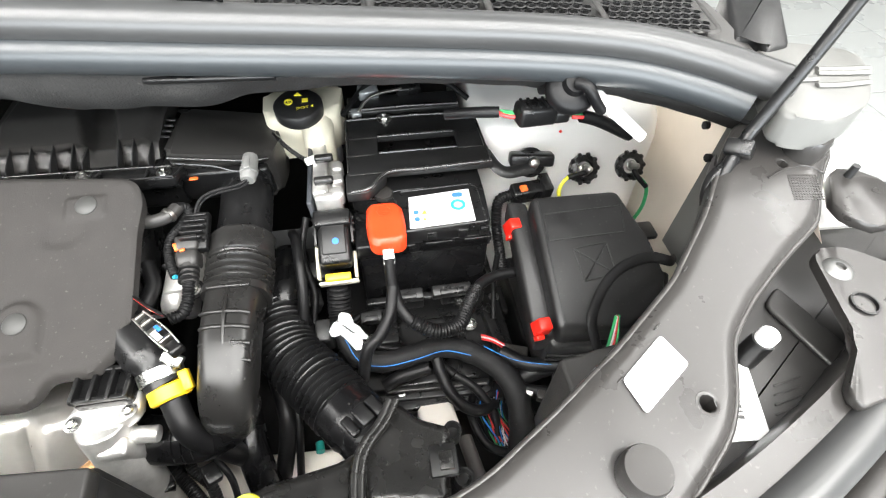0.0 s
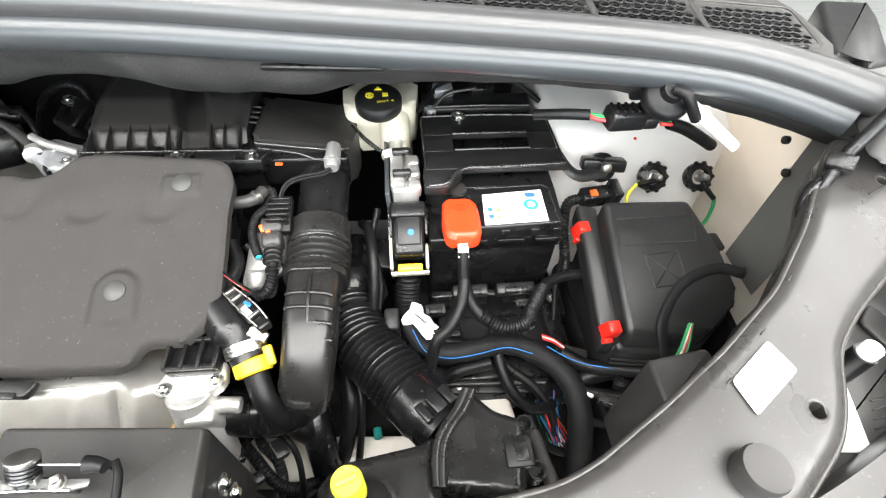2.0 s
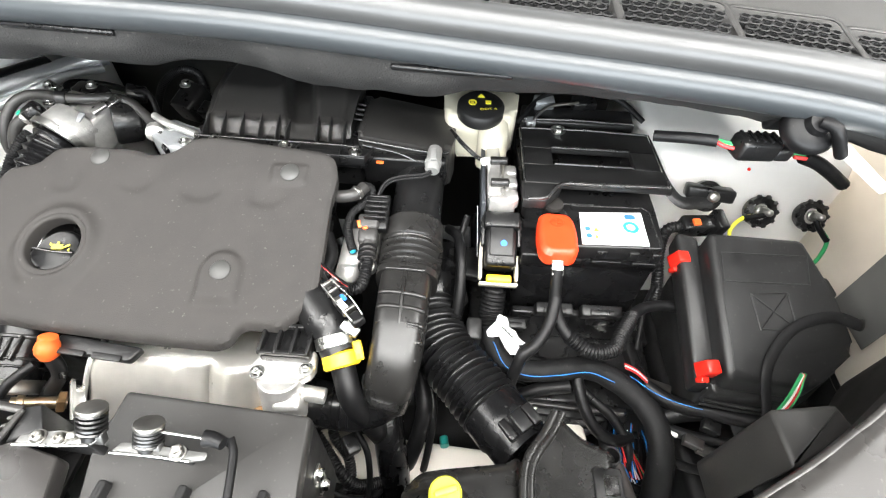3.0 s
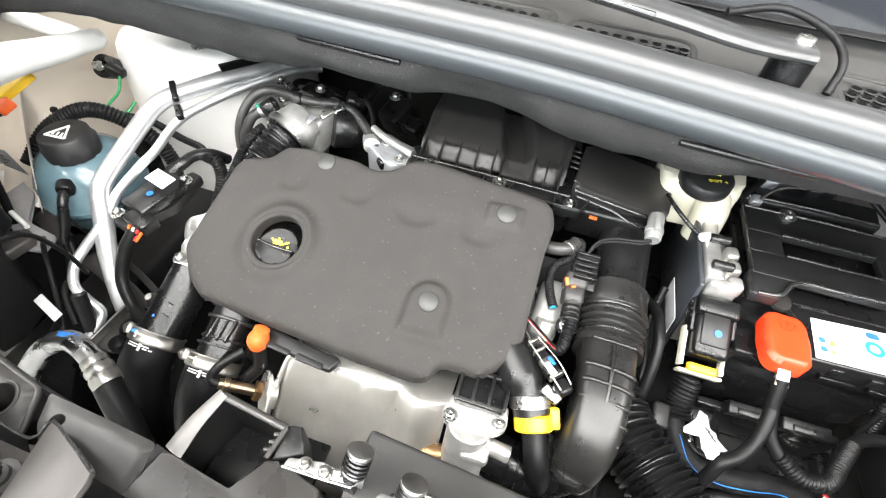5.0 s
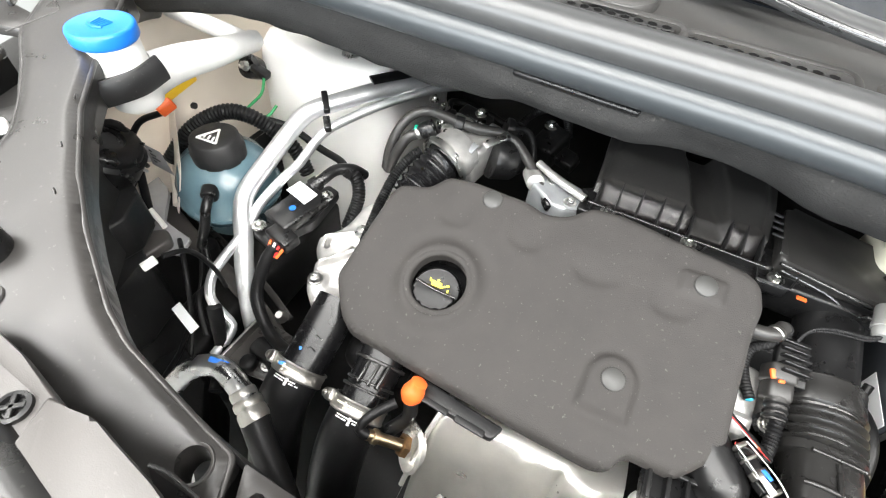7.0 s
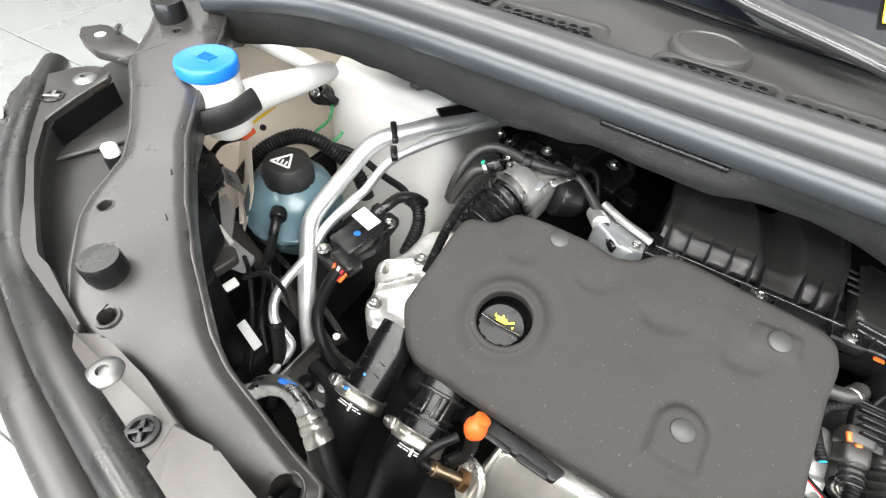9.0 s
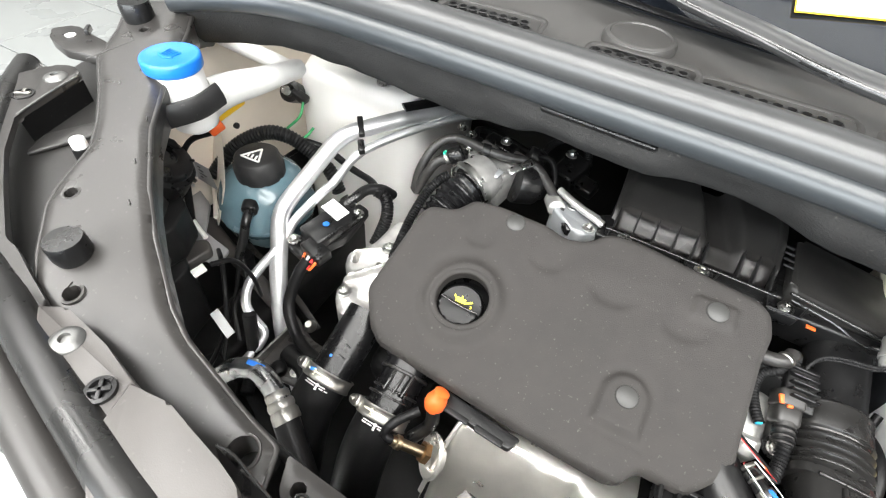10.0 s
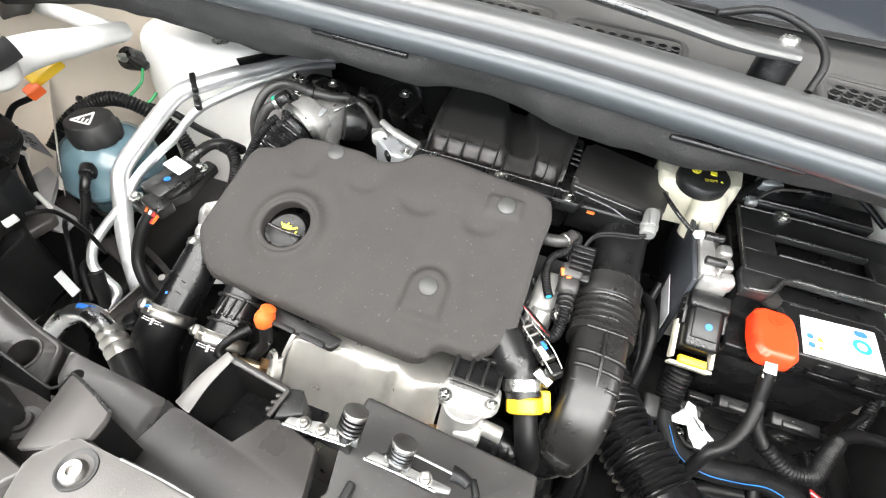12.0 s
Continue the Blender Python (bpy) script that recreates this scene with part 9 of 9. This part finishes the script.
box(bm, e + Vector((-0.002, 0.000, 0.0095)), (0.004, 0.008, 0.003), (0, 0, 20), 0.001)
part("green_clip", bm, material("green plastic", (0.02, 0.4, 0.25), 0.4), vh, "green locking clip")
bm = B()
rod(bm, e + f * 0.006, e + f * 0.026, 0.011, 0.012, 20, 0.002)
part("black_elbow", bm, BLACK, vh)
bm = B()
tube(bm, [(-0.7138, 0.3826, 0.7750), (-0.7137, 0.4077, 0.7950), (-0.7148, 0.4354, 0.8120), (-0.7102, 0.4659, 0.8350), (-0.7004, 0.4844, 0.8500), (-0.6908, 0.4964, 0.8580)], 0.0072, 16, 0.002, ripple=(0.0013, 0.0036))
solo("corrugated_conduit", bm, RUBBER, "thin corrugated black conduit at the cover edge", "conduit")
al = thing("fuel_cooler_bracket", (-0.50, 0.53, 0.80), "light grey cast bracket behind the cover", "bracket")
bm = B()
slab(bm, rounded([(-0.548, 0.520), (-0.500, 0.488), (-0.470, 0.500), (-0.468, 0.530), (-0.53, 0.560)], 0.010, 3), 0.80, 0.852, 0.006)
part("casting", bm, ALUDULL, al)
bm = B()
tube(bm, [(-0.545, 0.545, 0.862), (-0.515, 0.525, 0.864), (-0.475, 0.512, 0.860)], 0.005, 8)
part("edge_bead", bm, CAST, al)
bm = B()
rod(bm, (-0.552, 0.548, 0.842), (-0.538, 0.520, 0.850), 0.012, None, 18, 0.002)
part("pipe_stub", bm, CAST, al)
for at in ((-0.49, 0.505, 0.852), (-0.52, 0.535, 0.852)):
    part("bolt", bolt(B(), at, r=0.005, h=0.006), STEEL, al)
bm = B()
tube(bm, [(-0.475, 0.525, 0.845), (-0.452, 0.540, 0.845), (-0.435, 0.552, 0.838)], 0.016, 16)
part("black_hose", bm, RUBBER, al)
ms = thing("map_sensor", (-0.555, 0.66, 0.78), "black pressure sensor with steel bolt and wire", "sensor")
bm = B()
box(bm, (-0.552, 0.655, 0.815), (0.040, 0.050, 0.04), (20, 0, -20), 0.005)
box(bm, (-0.52, 0.64, 0.81), (0.03, 0.025, 0.02), (20, 0, -20), 0.003)
part("case", bm, BLACK, ms)
bm = B()
bolt(bm, (-0.560, 0.668, 0.838), r=0.0065, h=0.007)
part("bolt", bm, STEEL, ms)
bm = B()
tube(bm, [(-0.61, 0.64, 0.80), (-0.60, 0.67, 0.835), (-0.575, 0.69, 0.850), (-0.545, 0.685, 0.848), (-0.53, 0.665, 0.83)], 0.0065, 12, 0.002, ripple=(0.001, 0.003))
part("conduit", bm, RUBBER, ms)

# ---- connectors between cover and duct ----
HS = [(-0.2825, 0.4324, 0.8380), (-0.2647, 0.4278, 0.8420), (-0.2489, 0.4300, 0.8450), (-0.2401, 0.4439, 0.8450), (-0.2332, 0.4480, 0.8380), (-0.2321, 0.4384, 0.8260), (-0.2365, 0.4321, 0.8150)]
H2 = [(-0.2313, 0.4478, 0.8360), (-0.2410, 0.4349, 0.8250), (-0.2546, 0.4273, 0.8150), (-0.2585, 0.4093, 0.8080), (-0.2537, 0.3907, 0.8030), (-0.2469, 0.3750, 0.8000)]
INJ = [(-0.2634, 0.3098, 0.8150), (-0.2387, 0.2855, 0.8150), (-0.2217, 0.2681, 0.8120)]
WR = [(-0.2761, 0.3360, 0.8220), (-0.2543, 0.3168, 0.8240), (-0.2416, 0.3097, 0.8200)]
fc = thing("fuel_pump_connector", (-0.235, 0.37, 0.74), "black connector with orange lock on an aluminium pump", "connector")
bm = B()
box(bm, (-0.250, 0.385, 0.770), (0.034, 0.080, 0.045), (14, 0, -4), 0.010, 3)
rod(bm, (-0.250, 0.350, 0.775), (-0.250, 0.362, 0.790), 0.014, 0.012, 20, 0.002)
box(bm, (-0.222, 0.397, 0.785), (0.008, 0.050, 0.050), (14, 0, -4), 0.003)
box(bm, (-0.262, 0.366, 0.756), (0.030, 0.022, 0.020), (14, 0, 10), 0.004)
part("pump_casting", bm, CAST, fc)
bm = B()
box(bm, (-0.2295, 0.405, 0.818), (0.026, 0.020, 0.028), (22, 0, 4), 0.004)
box(bm, (-0.229, 0.388, 0.812), (0.024, 0.022, 0.026), (22, 0, 4), 0.005)
rod(bm, (-0.228, 0.380, 0.812), (-0.226, 0.358, 0.806), 0.0105, 0.0090, 20)
part("shell", bm, GREYD, fc)
for k in range(3):
    bm = B()
    rod(bm, (-0.2275, 0.374 - 0.006 * k, 0.8105 - 0.0016 * k), (-0.2273, 0.3715 - 0.006 * k, 0.8100 - 0.0016 * k), 0.0112, None, 20)
    part("grip_ring", bm, BLACK, fc)
bm = B()
box(bm, (-0.2400, 0.396, 0.8275), (0.005, 0.010, 0.004), (22, 0, 20), 0.0012)
box(bm, (-0.232, 0.3905, 0.8275), (0.006, 0.0035, 0.003), (22, 0, 20), 0.001)
part("lock", bm, ORANGE, fc, "orange lock")
bm = B()
tube(bm, [(-0.2265, 0.3670, 0.8120), (-0.2261, 0.3512, 0.8060), (-0.2269, 0.3360, 0.8000), (-0.2313, 0.3221, 0.7980), (-0.2433, 0.3165, 0.7980)], 0.0072, 16, 0.002, ripple=(0.0014, 0.0038))
part("conduit", bm, RUBBER, fc)
for at, r in (((-0.227, 0.359, 0.793), 0.0062), ((-0.265, 0.369, 0.768), 0.0052)):
    bm = B()
    lathe(bm, [(0, -0.003), (0.0118, -0.003), (0.0122, 0.0), (0, 0.0)], at, (0, -0.3, 1), 24)
    part("washer", bm, BLACK, fc)
    part("bolt", bolt(B(), at, (0, -0.3, 1), r=r, h=0.005, washer=1.35), SCREW, fc)
bh = thing("breather_hose", (-0.26, 0.44, 0.82), "short grey breather hose with braided sleeves beside the cover", "hose")
bm = B()
tube(bm, HS[:4], 0.0078, 14)
part("hose", bm, GREYD, bh)
bm = B()
lathe(bm, [(0.0078, 0), (0.0092, 0.001), (0.0092, 0.005), (0.0078, 0.006)], HS[2], Vector(HS[3]) - Vector(HS[2]), 20)
part("crimp", bm, SCREW, bh)
bm = B()
tube(bm, HS[3:], 0.0066, 12, 0.002, ripple=(0.0007, 0.0034))
tube(bm, H2, 0.0058, 12, 0.002, ripple=(0.0007, 0.0034))
part("braided_sleeve", bm, TAPE, bh)
bm = B()
e0, e1 = Vector(H2[-2]), Vector(H2[-1])
rod(bm, e0.lerp(e1, 0.72), e0.lerp(e1, 1.08), 0.0044, 0.0038, 14, 0.001)
part("blue_collar", bm, TEAL, bh, "bright blue end collar")
bm = B()
tube(bm, [(-0.285, 0.40, 0.80), (-0.276, 0.375, 0.790), (-0.283, 0.345, 0.785), (-0.292, 0.32, 0.78)], 0.009, 12)
tube(bm, [(-0.272, 0.41, 0.785), (-0.262, 0.395, 0.770), (-0.270, 0.36, 0.760)], 0.007, 12)
solo("fuel_line", bm, RUBBER, "black fuel lines low beside the cover", "hose")
ic = thing("injector_connector", (-0.26, 0.29, 0.78), "black injector connector with steel clip and coloured wires", "connector")
I0, I1, I2 = (Vector(p) for p in INJ)
dirn = (I2 - I0).normalized()
turn = math.degrees(math.atan2(dirn.y, dirn.x)) - 90
acr = Vector((-dirn.y, dirn.x, 0))
bm = B()
box(bm, I0.lerp(I2, 0.25), (0.013, 0.022, 0.010), (6, 0, turn), 0.002)
box(bm, I0.lerp(I2, 0.95), (0.015, 0.016, 0.012), (6, 0, turn), 0.003)
box(bm, I0.lerp(I2, 0.60), (0.016, 0.012, 0.010), (6, 0, turn), 0.002)
part("shell", bm, BLACK, ic)
for q, sx, sy in ((0.02, 0.012, 0.004), (0.22, 0.015, 0.003), (0.45, 0.016, 0.007), (0.74, 0.017, 0.004)):
    bm = B()
    box(bm, I0.lerp(I2, q) + Vector((0, 0, 0.003)), (sx, sy, 0.009), (6, 0, turn), 0.0012)
    part("clip_band", bm, SCREW, ic, "bright steel clip band")
bm = B()
for k in (-1, 1):
    tube(bm, [I0 + acr * 0.006 * k + Vector((0, 0, 0.008)), I1 + acr * 0.0078 * k + Vector((0, 0, 0.009)), I2 + acr * 0.0065 * k + Vector((0, 0, 0.007))], 0.0009, 8)
part("wire_bail", bm, STEEL, ic, "thin steel bail")
bm = B()
box(bm, I0.lerp(I2, 0.50) + acr * 0.003 + Vector((0, 0, 0.0082)), (0.004, 0.010, 0.0015), (6, 0, turn), 0.0005)
part("blue_label", bm, BLUEDOT, ic)
bm = B()
box(bm, I0.lerp(I2, 0.62) - acr * 0.003 + Vector((0, 0, 0.0086)), (0.006, 0.014, 0.0012), (6, 0, turn), 0.0005)
part("code_label", bm, PAPER, ic, "white code label")
for k in range(7):
    o = Vector((0.0022 * k, -0.0016 * k, 0.002 * math.sin(k * 2.1)))
    bm = B()
    tube(bm, [Vector(WR[0]) + o, Vector(WR[1]) + o * 0.8, Vector(WR[2]) + o * 0.4, I0.lerp(I2, -0.05) + o * 0.3], 0.0014, 6)
    part("wire", bm, (REDW, RUBBER, WHITEW, ORANGE, RUBBER, REDW, RUBBER)[k], ic)
bm = B()
tube(bm, [(-0.290, 0.345, 0.800), (-0.293, 0.370, 0.805), (-0.288, 0.395, 0.80)], 0.0055, 12, 0.002, ripple=(0.001, 0.003))
part("conduit", bm, RUBBER, ic)

# ---- floor tiles ----
TILE_MESH = None
for i in range(14):
    for j in range(10):
        x, y = -3.95 + 0.603 * i, -1.6 + 0.603 * j
        if TILE_MESH is None:
            bm = B()
            box(bm, (0, 0, 0), (0.598, 0.598, 0.016), bev=0.002, seg=1)
            TILE_MESH = finish("tile", bm, TILE, (0, 0, 0), 0)
        t = new("tile", TILE_MESH)
        t.location = (x - floor.location.x, y - floor.location.y, -0.002 - floor.location.z)
        t.parent = floor
